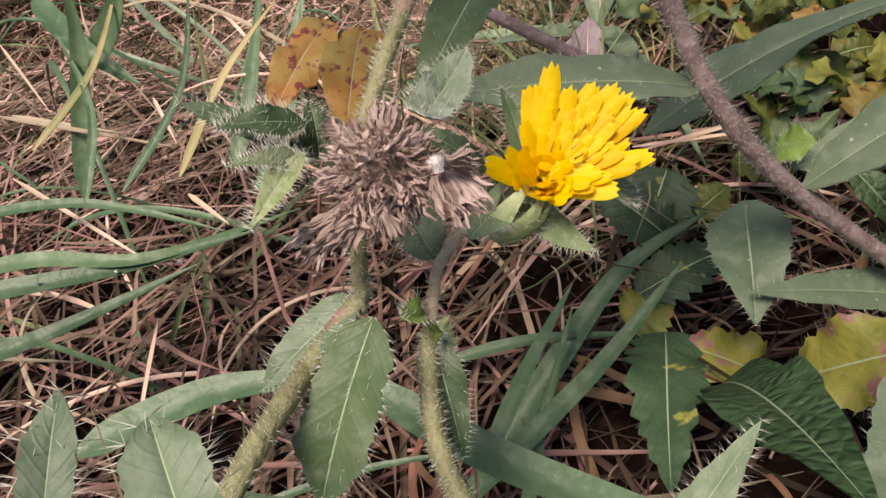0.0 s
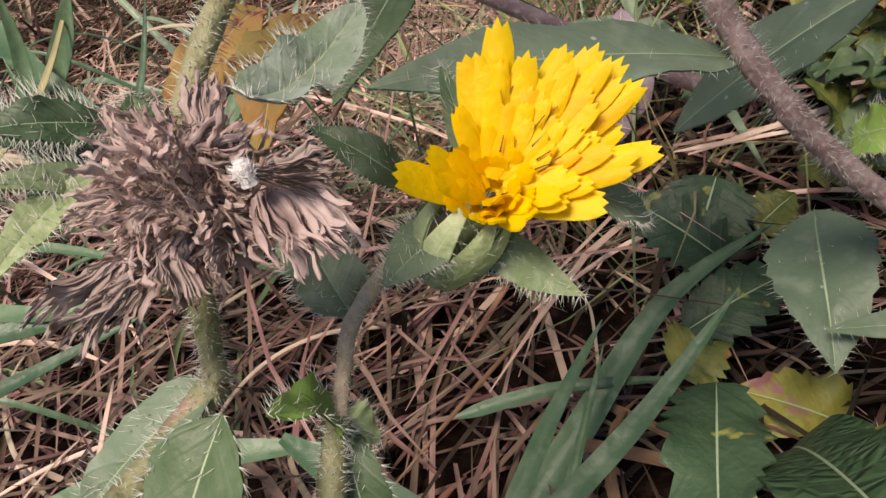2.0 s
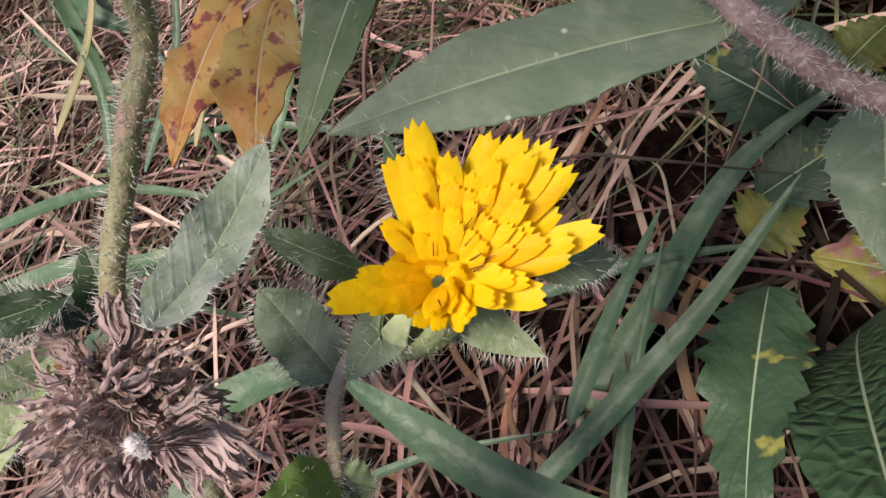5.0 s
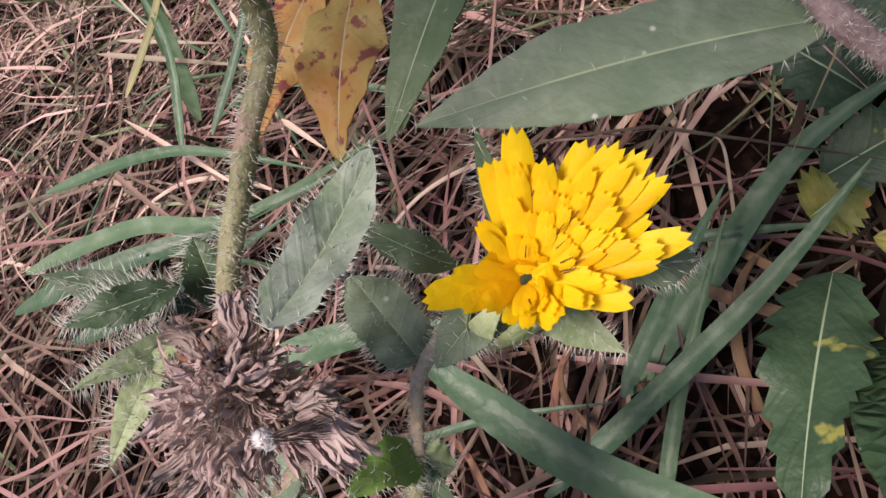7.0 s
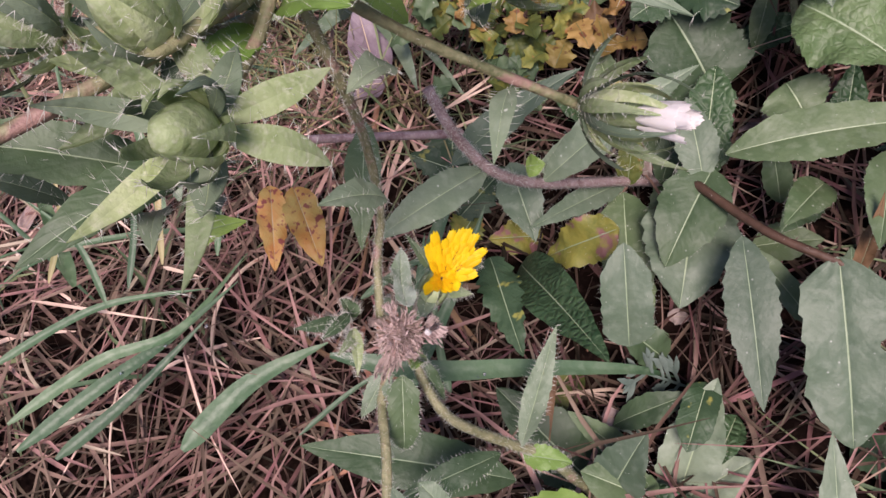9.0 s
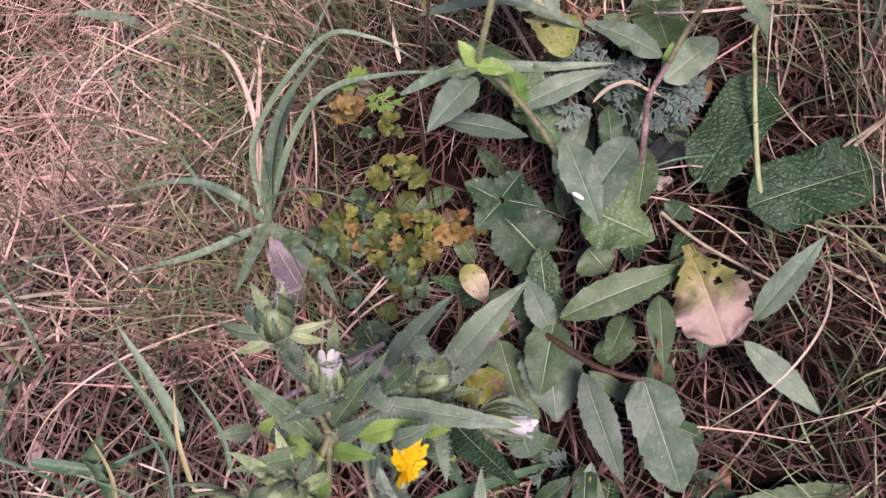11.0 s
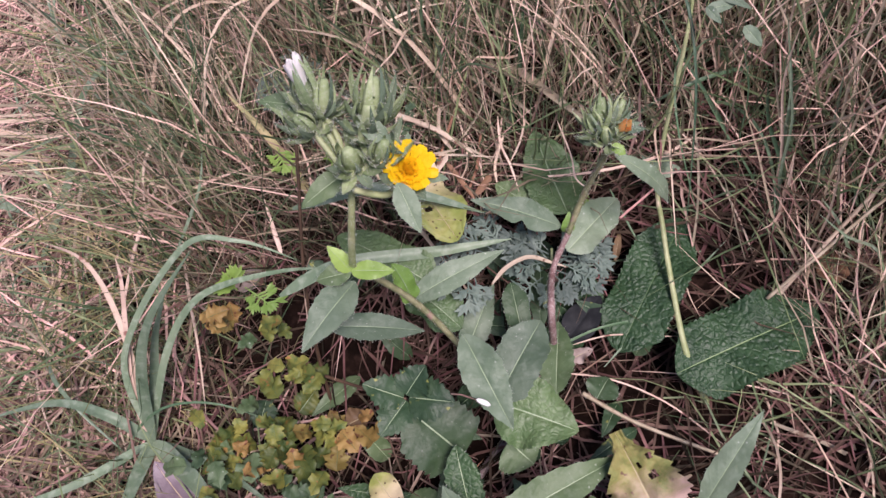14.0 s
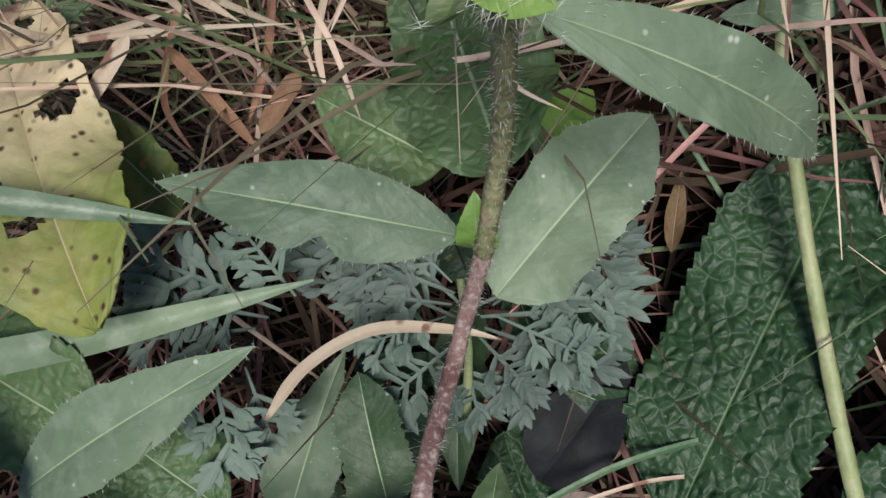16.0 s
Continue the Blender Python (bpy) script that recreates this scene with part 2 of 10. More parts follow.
DROP.node_tree.nodes["Principled BSDF"].inputs["IOR"].default_value = 1.33
STRAW = mixed("straw", (0.28, 0.17, 0.125), (0.74, 0.55, 0.42), 18, 0.55, 0.3, 300, 0.4, island=True, sub=0.1)
# STRAW's tones at under half their value, rougher, for round the near flower
STRAW_NEAR = mixed("straw_near_dark", (0.125, 0.072, 0.058), (0.34, 0.23, 0.18), 22, 0.65, 0.3, 300, 0.3, island=True, sub=0.1, gloss=0.3)
STRAW_MID = mixed("straw_dull", (0.17, 0.112, 0.082), (0.52, 0.4, 0.3), 18, 0.62, 0.3, 300, 0.42, island=True, sub=0.1)
STRAW_TAN = mixed("straw_tan", (0.38, 0.265, 0.18), (0.82, 0.68, 0.52), 18, 0.55, 0.3, 300, 0.36, island=True, sub=0.12)
# brown dead straw, its dark end lowered to carry the understory shade
STRAW_BROWN_SHADED = mixed("straw_brown_shaded", (0.04, 0.022, 0.017), (0.2, 0.125, 0.095), 18, 0.7, 0.3, 300, 0.42, island=True, sub=0.06, gloss=0.2)
STRAW_PALE = mixed("straw_pale", (0.42, 0.31, 0.23), (0.68, 0.55, 0.43), 45, 0.58, 0.4, 300, 0.2, spots=(0.26, 0.14, 0.1), spot_scale=160, spot_size=0.38, sub=0.12)
GRASS = mixed("grass_green", (0.09, 0.145, 0.065), (0.26, 0.33, 0.17), 20, 0.48, 0.3, 300, 0.32, island=True, sub=0.25)
GRASS_BLUE = mixed("grass_blade", (0.14, 0.215, 0.13), (0.26, 0.34, 0.23), 35, 0.42, 0.3, 300, 0.1, sub=0.2, fine=(0.32, 0.39, 0.29))
GRASS_DEEP = mixed("grass_blade_deep", (0.055, 0.125, 0.062), (0.125, 0.21, 0.115), 35, 0.46, 0.4, 300, 0.16, sub=0.2, fine=(0.15, 0.23, 0.14))
GRASS_DRYISH = mixed("grass_fading", (0.2, 0.21, 0.08), (0.46, 0.39, 0.2), 25, 0.52, 0.3, 300, 0.28, island=True, sub=0.15)
# soil taken down to near black: the shade between leaves is in its colour
SOIL_SHADED = mixed("soil", (0.004, 0.0026, 0.002), (0.016, 0.009, 0.007), 40, 0.95, 1.0, 120, 0.0, fine=(0.03, 0.017, 0.013), gloss=0.05)
TURF = mixed("dry_turf", (0.035, 0.026, 0.016), (0.17, 0.125, 0.08), 6, 0.9, 1.0, 40, 0.0, fine=(0.07, 0.06, 0.028), gloss=0.1)

# ---------------------------------------------------------------- ground
def softplus(v, k):
    return k * np.logaddexp(0.0, np.asarray(v, float) / k)

def sig(v):
    return 1 / (1 + np.exp(-np.clip(v, -40, 40)))

def ground_z(x, y):
    """Height of the bank: nearly level under the plants, falling away to a mown strip, rising behind."""
    x, y = np.asarray(x, float), np.asarray(y, float)
    x0 = -0.30 - 0.45 * sig((0.06 - y) / 0.05)
    return (-0.05 - 0.85 * softplus(x0 - x, 0.04) + 0.6 * softplus(x0 - 0.45 - x, 0.05)
            + 0.085 * sig((y - 0.10) / 0.03) * sig((x + 0.25) / 0.05) + 0.12 * np.maximum(0, y - 0.15) + 0.9 * softplus(-1.0 - x, 0.1) - 0.65 * softplus(-2.2 - x, 0.2) - 0.33 * softplus(-6.0 - x, 0.5) - 0.08 * np.maximum(0, y - 1.2))

def grid_sheet(name, xs, ys, zf, mat):
    X, Y = np.meshgrid(xs, ys)
    Z = zf(X, Y)
    v = np.stack([X, Y, Z], -1).reshape(-1, 3)
    nx, ny = len(xs), len(ys)
    f = [(j * nx + i, j * nx + i + 1, (j + 1) * nx + i + 1, (j + 1) * nx + i) for j in range(ny - 1) for i in range(nx - 1)]
    me = bpy.data.meshes.new(name)
    me.from_pydata(v.tolist(), [], f)
    me.materials.append(mat)
    for p in me.polygons:
        p.use_smooth = True
    return new(name, me)

def spaced(lo, a, b, hi, fine, coarse):
    return np.concatenate([np.linspace(lo, a, coarse, endpoint=False), np.linspace(a, b, fine, endpoint=False), np.linspace(b, hi, coarse)])

rng = np.random.default_rng(7)
PH = rng.uniform(0, 6.28, 40)
def lumps(X, Y):
    z = 0
    for i in range(14):
        k = 25 * 1.28 ** i
        a = PH[i]
        z = z + 0.0042 * 1.2 ** -i * np.sin(k * (X * math.cos(a) + Y * math.sin(a)) + PH[i + 14]) * np.sin(k * 0.83 * (Y * math.cos(a * 1.7) - X * math.sin(a * 1.7)) + PH[i + 20])
    return ground_z(X, Y) + z * np.exp(-(X * X + Y * Y) / 4)

ground = grid_sheet("ground", spaced(-60, -1.1, 0.7, 60, 200, 22), spaced(-60, -0.5, 1.2, 60, 200, 22), lumps, SOIL_SHADED)
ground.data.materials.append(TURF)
# inner ground gets the soil with gap shade painted in, the rest turf
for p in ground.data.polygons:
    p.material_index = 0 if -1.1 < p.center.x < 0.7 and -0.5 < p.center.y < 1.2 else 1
tagged(ground, "brown soil bank with gap shade in its colour, under dry grass litter", "ground", kind="structure")

# ---------------------------------------------------------------- helpers for plants
def V(p):
    return Vector(p)

def link_mesh(name, verts, faces, mats, parent=None, label="", smooth=True, midx=None, uvs=None):
    me = bpy.data.meshes.new(name)
    me.from_pydata([tuple(v) for v in verts], [], faces)
    for m in mats:
        me.materials.append(m)
    if midx is not None:
        me.polygons.foreach_set("material_index", midx)
    if smooth:
        me.polygons.foreach_set("use_smooth", [True] * len(me.polygons))
    if uvs is not None:
        layer = me.uv_layers.new(name="UVMap")
        li = np.empty(len(me.loops), dtype=np.int32)
        me.loops.foreach_get("vertex_index", li)
        layer.data.foreach_set("uv", np.asarray(uvs, dtype=np.float32)[li].ravel())
    ob = new(name, me)
    if parent is not None:
        ob.parent = parent
    if label:
        tagged(ob, label)
    return ob

def thing(name, label, category, group=""):
    return tagged(new(name), label, category, group)

SHAPES = {
    "lance": lambda u: math.sin(math.pi * min(1, u) ** 0.85) ** 0.85 * (1 - 0.25 * u),
    "ovate": lambda u: math.sin(math.pi * u ** 0.7) ** 0.75,
    "spoon": lambda u: (0.16 + 0.84 * math.sin(math.pi * min(1, max(0, u - 0.06) / 0.94) ** 1.5) ** 0.8) * (1 if u < 0.97 else 0.45),
    "oblong": lambda u: min(1.0, (u / 0.16) ** 0.6) * min(1.0, ((1 - u) / 0.28) ** 0.65),
    "round": lambda u: math.sqrt(max(0, 1 - (2 * u - 1) ** 2)),
    "bract": lambda u: (1 - u) ** 0.7 * min(1, 0.55 + u * 2.0),
}

def leaf_mesh(base, tip, width, normal, shape="lance", bend=0.08, fold=0.18, teeth=0, tooth=0.12, wave=0.0, crinkle=0.0,
              twist=0.0, n_len=22, cols=4, rib_w=0.022, thick=0.00025, seed=0, lobes=0, bite=0.0, holes=0, pucker=5.0):
    """A leaf from base to tip: outline, curl along its length, fold along the midrib, toothed or wavy edge, two skins."""
    base, tip, rib = V(base), V(tip), rib_w
    a = tip - base
    L = a.length
    a.normalize()
    nv = V(normal)
    nv = (nv - a * nv.dot(a)).normalized()
    s = nv.cross(a)
    r = random.Random(seed)
    ph = [r.uniform(0, 6.28) for _ in range(6)]
    w_of = SHAPES[shape]
    vs = [-1 + i / cols * (1 - rib) for i in range(cols)] + [-rib, 0.0, rib] + [rib + (i + 1) / cols * (1 - rib) for i in range(cols)]
    nc = len(vs)
    verts, uvs = [], []
    for side in (0, 1):
        for i in range(n_len + 1):
            u = i / n_len
            w = max(0.03, w_of(min(0.999, max(0.001, u)))) * width / 2
            if u > 0.985:
                w *= 0.3
            tw = twist * (u - 0.5)
            edge = 1.0
            if teeth:
                fr = (u * teeth) % 1.0
                edge = 1.0 + tooth * (fr - 0.6) * (1 if 0.05 < u < 0.97 else 0)
            if lobes:
                edge *= 1.0 - 0.35 * (0.5 + 0.5 * math.cos(u * lobes * 6.2832)) ** 2
            bow = bend * L * (4 * u * (1 - u))
            for v in vs:
                e = 1 + (edge - 1) * abs(v) ** 2
                if bite and v > 0.2:
                    e *= 1 - bite * math.exp(-((u - 0.45) / 0.05) ** 2)
                x = v * w * e
                h = bow + fold * abs(x) - 0.3 * fold * x * x / max(w, 1e-6)
                if abs(v) <= rib + 1e-6:
                    h -= 0.012 * w if v == 0 else 0
                h += wave * w * abs(v) ** 1.5 * math.sin(9 * u + ph[0] + (0 if v > 0 else 2.2)) + 0.6 * wave * w * abs(v) ** 2 * math.sin(19 * u + ph[1] + (1 if v > 0 else 0))
                if crinkle:
                    q = pucker * (u * L / width + abs(v) * 0.28)
                    cell = abs(noise.noise((q, pucker * v * 0.62 + ph[2] * 9, ph[3]))) + 0.45 * abs(noise.noise((q * 2.1, pucker * v * 1.2, ph[4])))
                    h += crinkle * width * cell * (1 if abs(v) > rib else 0.2)
                c, sn = math.cos(tw), math.sin(tw)
                p = base + a * (u * L) + s * (x * c - h * sn * 0.3) + nv * (h * c + x * sn)
                if side:
                    p = p - nv * thick
                verts.append(p)
                uvs.append((u, v))
    faces, midx = [], []
    N = (n_len + 1) * nc
    eaten = [(r.uniform(0.15, 0.92), r.choice((-1, 1)) * r.uniform(0.2, 1.0), r.uniform(0.25, 1.0)) for _ in range(holes)]
    for i in range(n_len):
        for j in range(nc - 1):
            uu, vv = (i + 0.5) / n_len, (vs[j] + vs[j + 1]) / 2
            if any(((uu - h0) * L) ** 2 + ((vv - h1) * width * 0.4) ** 2 < (h2 * 0.045 * L) ** 2 for h0, h1, h2 in eaten):
                continue
            q = (i * nc + j, i * nc + j + 1, (i + 1) * nc + j + 1, (i + 1) * nc + j)
            m = 1 if cols <= j < cols + 2 and u < 2 else 0
            faces.append(q)
            midx.append(m)
            faces.append(tuple(k + N for k in reversed(q)))
            midx.append(m)
    return verts, faces, midx, uvs, (a, s, nv, L)

def bristles(name, roots, dirs, length, radius, parent, mat=None, seed=1):
    """Many fine stiff hairs as thin three-sided cones, joined in one mesh."""
    r = random.Random(seed)
    verts, faces = [], []
    for p, d in zip(roots, dirs):
        d = V(d) + V((r.uniform(-1, 1), r.uniform(-1, 1), r.uniform(-1, 1))) * 0.45
        if d.length < 1e-6:
            continue
        d.normalize()
        h = length * r.uniform(0.5, 1.25)
        e = d.orthogonal().normalized() * radius
        g = d.cross(e)
        k = len(verts)
        verts += [p + e, p - e * 0.5 + g * 0.87, p - e * 0.5 - g * 0.87, p + d * h]
        faces += [(k, k + 1, k + 3), (k + 1, k + 2, k + 3), (k + 2, k, k + 3)]
    if verts:
        ob = link_mesh(name, verts, faces, [mat or BRISTLE], parent)
        tagged(ob, kind="stuff")

COUNT = [0]
def leaf(parent, base, tip, width, normal, mat, rib_mat=None, hair=0, hair_len=0.0022, name="leaf", label="", **kw):
    COUNT[0] += 1
    kw.setdefault("seed", COUNT[0])
    if name == "leaf":
        v = random.Random(COUNT[0] + 500)
        kw["wave"] = kw.get("wave", 0.0) + v.uniform(0.06, 0.16)
        kw.setdefault("twist", v.uniform(-0.75, 0.75))
        if mat in (PINK, YELLOW, OLIVE, ORANGE, OCHRE, BROWN_DEAD, PALE_DEAD, PURPLE, PATCH):
            kw.setdefault("crinkle", v.uniform(0.05, 0.12))
        else:
            kw.setdefault("crinkle", v.uniform(0.006, 0.016))
        if kw.get("shape") in ("lance", "ovate", "oblong") and not kw.get("teeth"):
            kw["teeth"], kw["tooth"] = v.randint(6, 11), v.uniform(0.08, 0.18)
    verts, faces, midx, uvs, (a, s, nv, L) = leaf_mesh(base, tip, width, normal, **kw)
    ob = link_mesh(name, verts, faces, [mat, rib_mat or RIB], parent, label, midx=midx, uvs=uvs)
    if hair:
        r = random.Random(COUNT[0])
        half = len(verts) // 2
        nc = 2 * kw.get("cols", 4) + 3
        roots, dirs = [], []
        for _ in range(hair):
            i = r.randrange(0, half // nc)
            if r.random() < 0.8:
                left = r.random() < 0.5
                k = i * nc + (0 if left else nc - 1)
                roots.append(V(verts[k]))
                dirs.append(s * (-1 if left else 1) + nv * 0.3 + a * 0.3)
            else:
                k = i * nc + r.randrange(nc)
                roots.append(V(verts[k]))
                dirs.append(nv + a * 0.3)
        bristles("bristles", roots, dirs, hair_len * 0.8, 0.00004, ob, seed=COUNT[0])
    return ob

def smooth_path(pts, per=8):
    pts = [V(p) for p in pts]
    out = []
    for i in range(len(pts) - 1):
        p0, p1, p2, p3 = pts[max(0, i - 1)], pts[i], pts[i + 1], pts[min(len(pts) - 1, i + 2)]
        for k in range(per):
            t = k / per
            out.append(0.5 * ((2 * p1) + (p2 - p0) * t + (2 * p0 - 5 * p1 + 4 * p2 - p3) * t * t + (3 * p1 - p0 - 3 * p2 + p3) * t ** 3))
    out.append(pts[-1])
    return out

def tube(name, pts, r0, r1, mat, parent, label="", sides=8, per=8, hair=0, hair_len=0.002, ridged=0.12, seed=3):
    path = smooth_path(pts, per)
    verts, faces = [], []
    ref = V((0.3, 0.2, 0.9))
    n = len(path)
    frames = []
    for i, p in enumerate(path):
        d = (path[min(n - 1, i + 1)] - path[max(0, i - 1)]).normalized()
        e = (ref - d * ref.dot(d)).normalized()
        ref = e
        g = d.cross(e)
        rad = r0 + (r1 - r0) * i / (n - 1)
        rad *= 1 + 0.05 * math.sin(i * 1.7)
        frames.append((p, e, g, rad, d))
        for k in range(sides):
            an = 2 * math.pi * k / sides
            rr = rad * (1 + ridged * (k % 2))
            verts.append(p + e * (math.cos(an) * rr) + g * (math.sin(an) * rr))
    for i in range(n - 1):
        for k in range(sides):
            faces.append((i * sides + k, i * sides + (k + 1) % sides, (i + 1) * sides + (k + 1) % sides, (i + 1) * sides + k))
    faces.append(tuple(range(sides))[::-1])
    faces.append(tuple(range((n - 1) * sides, n * sides)))
    ob = link_mesh(name, verts, faces, [mat], parent, label)
    if hair:
        r = random.Random(seed)
        roots, dirs = [], []
        for _ in range(hair):
            p, e, g, rad, d = frames[r.randrange(n - 1)]
            q = frames[min(n - 1, 1 + frames.index((p, e, g, rad, d)))][0]
            an = r.uniform(0, 6.28)
            o = e * math.cos(an) + g * math.sin(an)
            roots.append(p.lerp(q, r.random()) + o * rad * 0.95)
            dirs.append(o)
        bristles("bristles", roots, dirs, hair_len * 0.8, 0.00004, ob, seed=seed)
    return ob

def blade(name, pts, width, mat, parent=None, label="", per=8, fold=0.35, normal=(0, -0.4, 1), taper=0.75, category=""):
    """A grass blade or flat straw: a long folded ribbon with two skins, narrowing to its tip."""
    path = smooth_path(pts, per)
    n = len(path)
    verts, faces, uvs = [], [], []
    for side in (0, 1):
        for i, p in enumerate(path):
            d = (path[min(n - 1, i + 1)] - path[max(0, i - 1)]).normalized()
            nv = V(normal)
            nv = (nv - d * nv.dot(d)).normalized()
            s = nv.cross(d)
            u = i / (n - 1)
            w = width / 2 * min(1, 0.25 + u * 5) * (1 - max(0, (u - (1 - taper)) / taper) ** 1.8)
            w = max(w, width * 0.03)
            for v in (-1, -0.5, 0, 0.5, 1):
                verts.append(p + s * (v * w) + nv * (fold * abs(v) * w - side * 0.0002))
                uvs.append((u, v))
    N = n * 5
    for i in range(n - 1):
        for k in range(4):
            q = (i * 5 + k, i * 5 + k + 1, i * 5 + k + 6, i * 5 + k + 5)
            faces.append(q)
            faces.append(tuple(j + N for j in reversed(q)))
    ob = link_mesh(name, verts, faces, [mat], parent, label, uvs=uvs)
    if category:
        tagged(ob, label, category)
    return ob

def lone(name, label, category, *args, group="", **kw):
    """A loose leaf: a thing of its own."""
    ob = leaf(None, *args, name=name, **kw)
    return tagged(ob, label, category, group)

def frame_of(axis):
    a = V(axis).normalized()
    e = a.orthogonal().normalized()
    return a, e, a.cross(e)

def petal_mesh(base, d, out, length, width, cup=0.3, curl=0.15, seed=0, tooth=True):
    """One strap-shaped floret with a five-toothed tip."""
    r = random.Random(seed)
    d = V(d).normalized()
    o = V(out)
    o = (o - d * o.dot(d)).normalized()
    s = o.cross(d)
    nl, verts, faces = 8, [], []
    row = (-1, -0.6, -0.2, 0.2, 0.6, 1)
    tip = [r.uniform(0.0, 0.09) for _ in row]
    for side in (0, 1):
        for i in range(nl + 1):
            u = i / nl
            w = width / 2 * (0.35 + 0.65 * min(1, u / 0.45) ** 0.8) * (1 - 0.28 * max(0, (u - 0.72) / 0.28) ** 1.6)
            for k, v in enumerate(row):
                uu = u
                if tooth and i == nl:
                    uu = u + (0.03 if k % 2 else -0.02) - 0.05 * v * v + tip[k] * 0.25
                h = curl * length * u * u - cup * (v * v) * w * 0.6
                verts.append(V(base) + d * (uu * length) + s * (v * w) + o * (h - side * 0.00018))
    n = (nl + 1) * 6
    for i in range(nl):
        for k in range(5):
            q = (i * 6 + k, i * 6 + k + 1, i * 6 + k + 7, i * 6 + k + 6)
            faces += [q, tuple(j + n for j in reversed(q))]
    return verts, faces

def flower_head(parent, centre, axis, size, rings, wide, seed=5):
    """A small composite head: rings of strap florets on a receptacle, a few dark anther tips among them."""
    r = random.Random(seed)
    a, e, g = frame_of(axis)
    c = V(centre)
    head = tagged(new("flower_head"), "open yellow flower head with toothed strap petals")
    head.parent = parent
    for ri, (n, ang, ln) in enumerate(rings):
        for k in range(n):
            th = 2 * math.pi * (k + 0.5 * (ri % 2) + r.uniform(-0.25, 0.25)) / n
            o = e * math.cos(th) + g * math.sin(th)
            an = radians(ang + r.uniform(-8, 8))
            d = a * math.cos(an) + o * math.sin(an)
            back = a * math.sin(an) - o * math.cos(an)
            base = c + o * (size * (0.3 - 0.05 * ri))
            vv, ff = petal_mesh(base, d, back, size * ln * r.uniform(0.85, 1.08), size * wide * r.uniform(0.85, 1.15), cup=r.uniform(0.2, 0.8), curl=r.uniform(-0.16, 0.06), seed=seed * 100 + ri * 20 + k)
            link_mesh("petal", vv, ff, [PETAL], head)
            if ri in (1, 2) and r.random() < 0.25:
                p = base + d * (size * ln * 0.7) + back * 0.0006
                tube("anther", [p, p + d * 0.0006, p + d * 0.0012], 0.0001, 0.00005, STAMEN, head, sides=5, per=2)
    return head

def fan_head(parent, centre, face, rim, width, seed=5):
    """A half-open composite head: long far florets in overlapping rows up to the rim, shorter ones folded out in front."""
    r = random.Random(seed)
    c, n = V(centre), V(face).normalized()
    head = tagged(new("flower_head"), "open yellow flower head with toothed strap petals")
    head.parent = parent
    def floret(tip, start, w, mat, k, anther=False):
        d = tip - start
        ln = d.length
        vv, ff = petal_mesh(start, d, n, ln, w, cup=r.uniform(0.1, 0.7), curl=r.uniform(-0.06, 0.05), seed=seed * 100 + k)
        link_mesh("petal", vv, ff, [mat], head)
        if anther:
            side = n.cross(d).normalized() * (w * r.uniform(-0.3, 0.3))
            p = start + d * r.uniform(0.5, 0.72) + n * 0.0005 + side
            tube("anther", [p, p + d.normalized() * 0.0006 + side * 0.3, p + d.normalized() * 0.0014 + side * 0.8], 0.00008, 0.00004, STAMEN, head, sides=5, per=2)
    rim = [V(p) for p in rim]
    rim[4:4] = [rim[3].lerp(rim[4], u) + (rim[3] + rim[4] - c * 2) * 0.035 for u in (0.3, 0.62)]
    rim.insert(7, c + (rim[6].lerp(rim[7], 0.42) - c) * 0.82)
    for k, p in enumerate(rim):
        floret(p, c + (p - c) * 0.06, width * r.uniform(0.92, 1.08), PETAL, k)
    far = rim[:10]
    k = 20
    for count, reach, lift, w in ((11, 0.86, 0.0006, 0.85), (10, 0.72, 0.0014, 0.72), (9, 0.57, 0.0022, 0.62), (7, 0.42, 0.0028, 0.55)):
        for q in range(count):
            u = (q + 0.5 + r.uniform(-0.3, 0.3)) / count * (len(far) - 1.001)
            a = far[int(u)].lerp(far[int(u) + 1], u - int(u))
            end = c + (a - c) * (reach * r.uniform(0.9, 1.1)) + n * lift
            floret(end, c + (a - c) * 0.1 + n * (lift * 0.7), width * w * r.uniform(0.85, 1.1), PETAL if k % 3 else PETAL_DEEP, k, r.random() < 0.36)
            k += 1
    near = rim[9:] + rim[:1]
    for count, reach, lift in ((6, 0.85, 0.0012), (6, 0.62, 0.0024)):
        for q in range(count):
            u = (q + 0.5 + r.uniform(-0.3, 0.3)) / count * (len(near) - 1.001)
            a = near[int(u)].lerp(near[int(u) + 1], u - int(u))
            floret(c + (a - c) * (reach * r.uniform(0.8, 1.1)) + n * lift, c + (a - c) * 0.08 + n * 0.0008, width * r.uniform(0.5, 0.75), PETAL, k, r.random() < 0.1)
            k += 1
    side = n.orthogonal().normalized()
    for q in range(16):
        th = q * 2.4
        o = (side * math.cos(th) + n.cross(side) * math.sin(th)) * (0.0009 + 0.0002 * (q % 5))
        floret(c + o * 2.2 + n * r.uniform(0.0036, 0.005), c + o * 0.7, width * r.uniform(0.55, 0.8), PETAL, k)
        k += 1
    return head

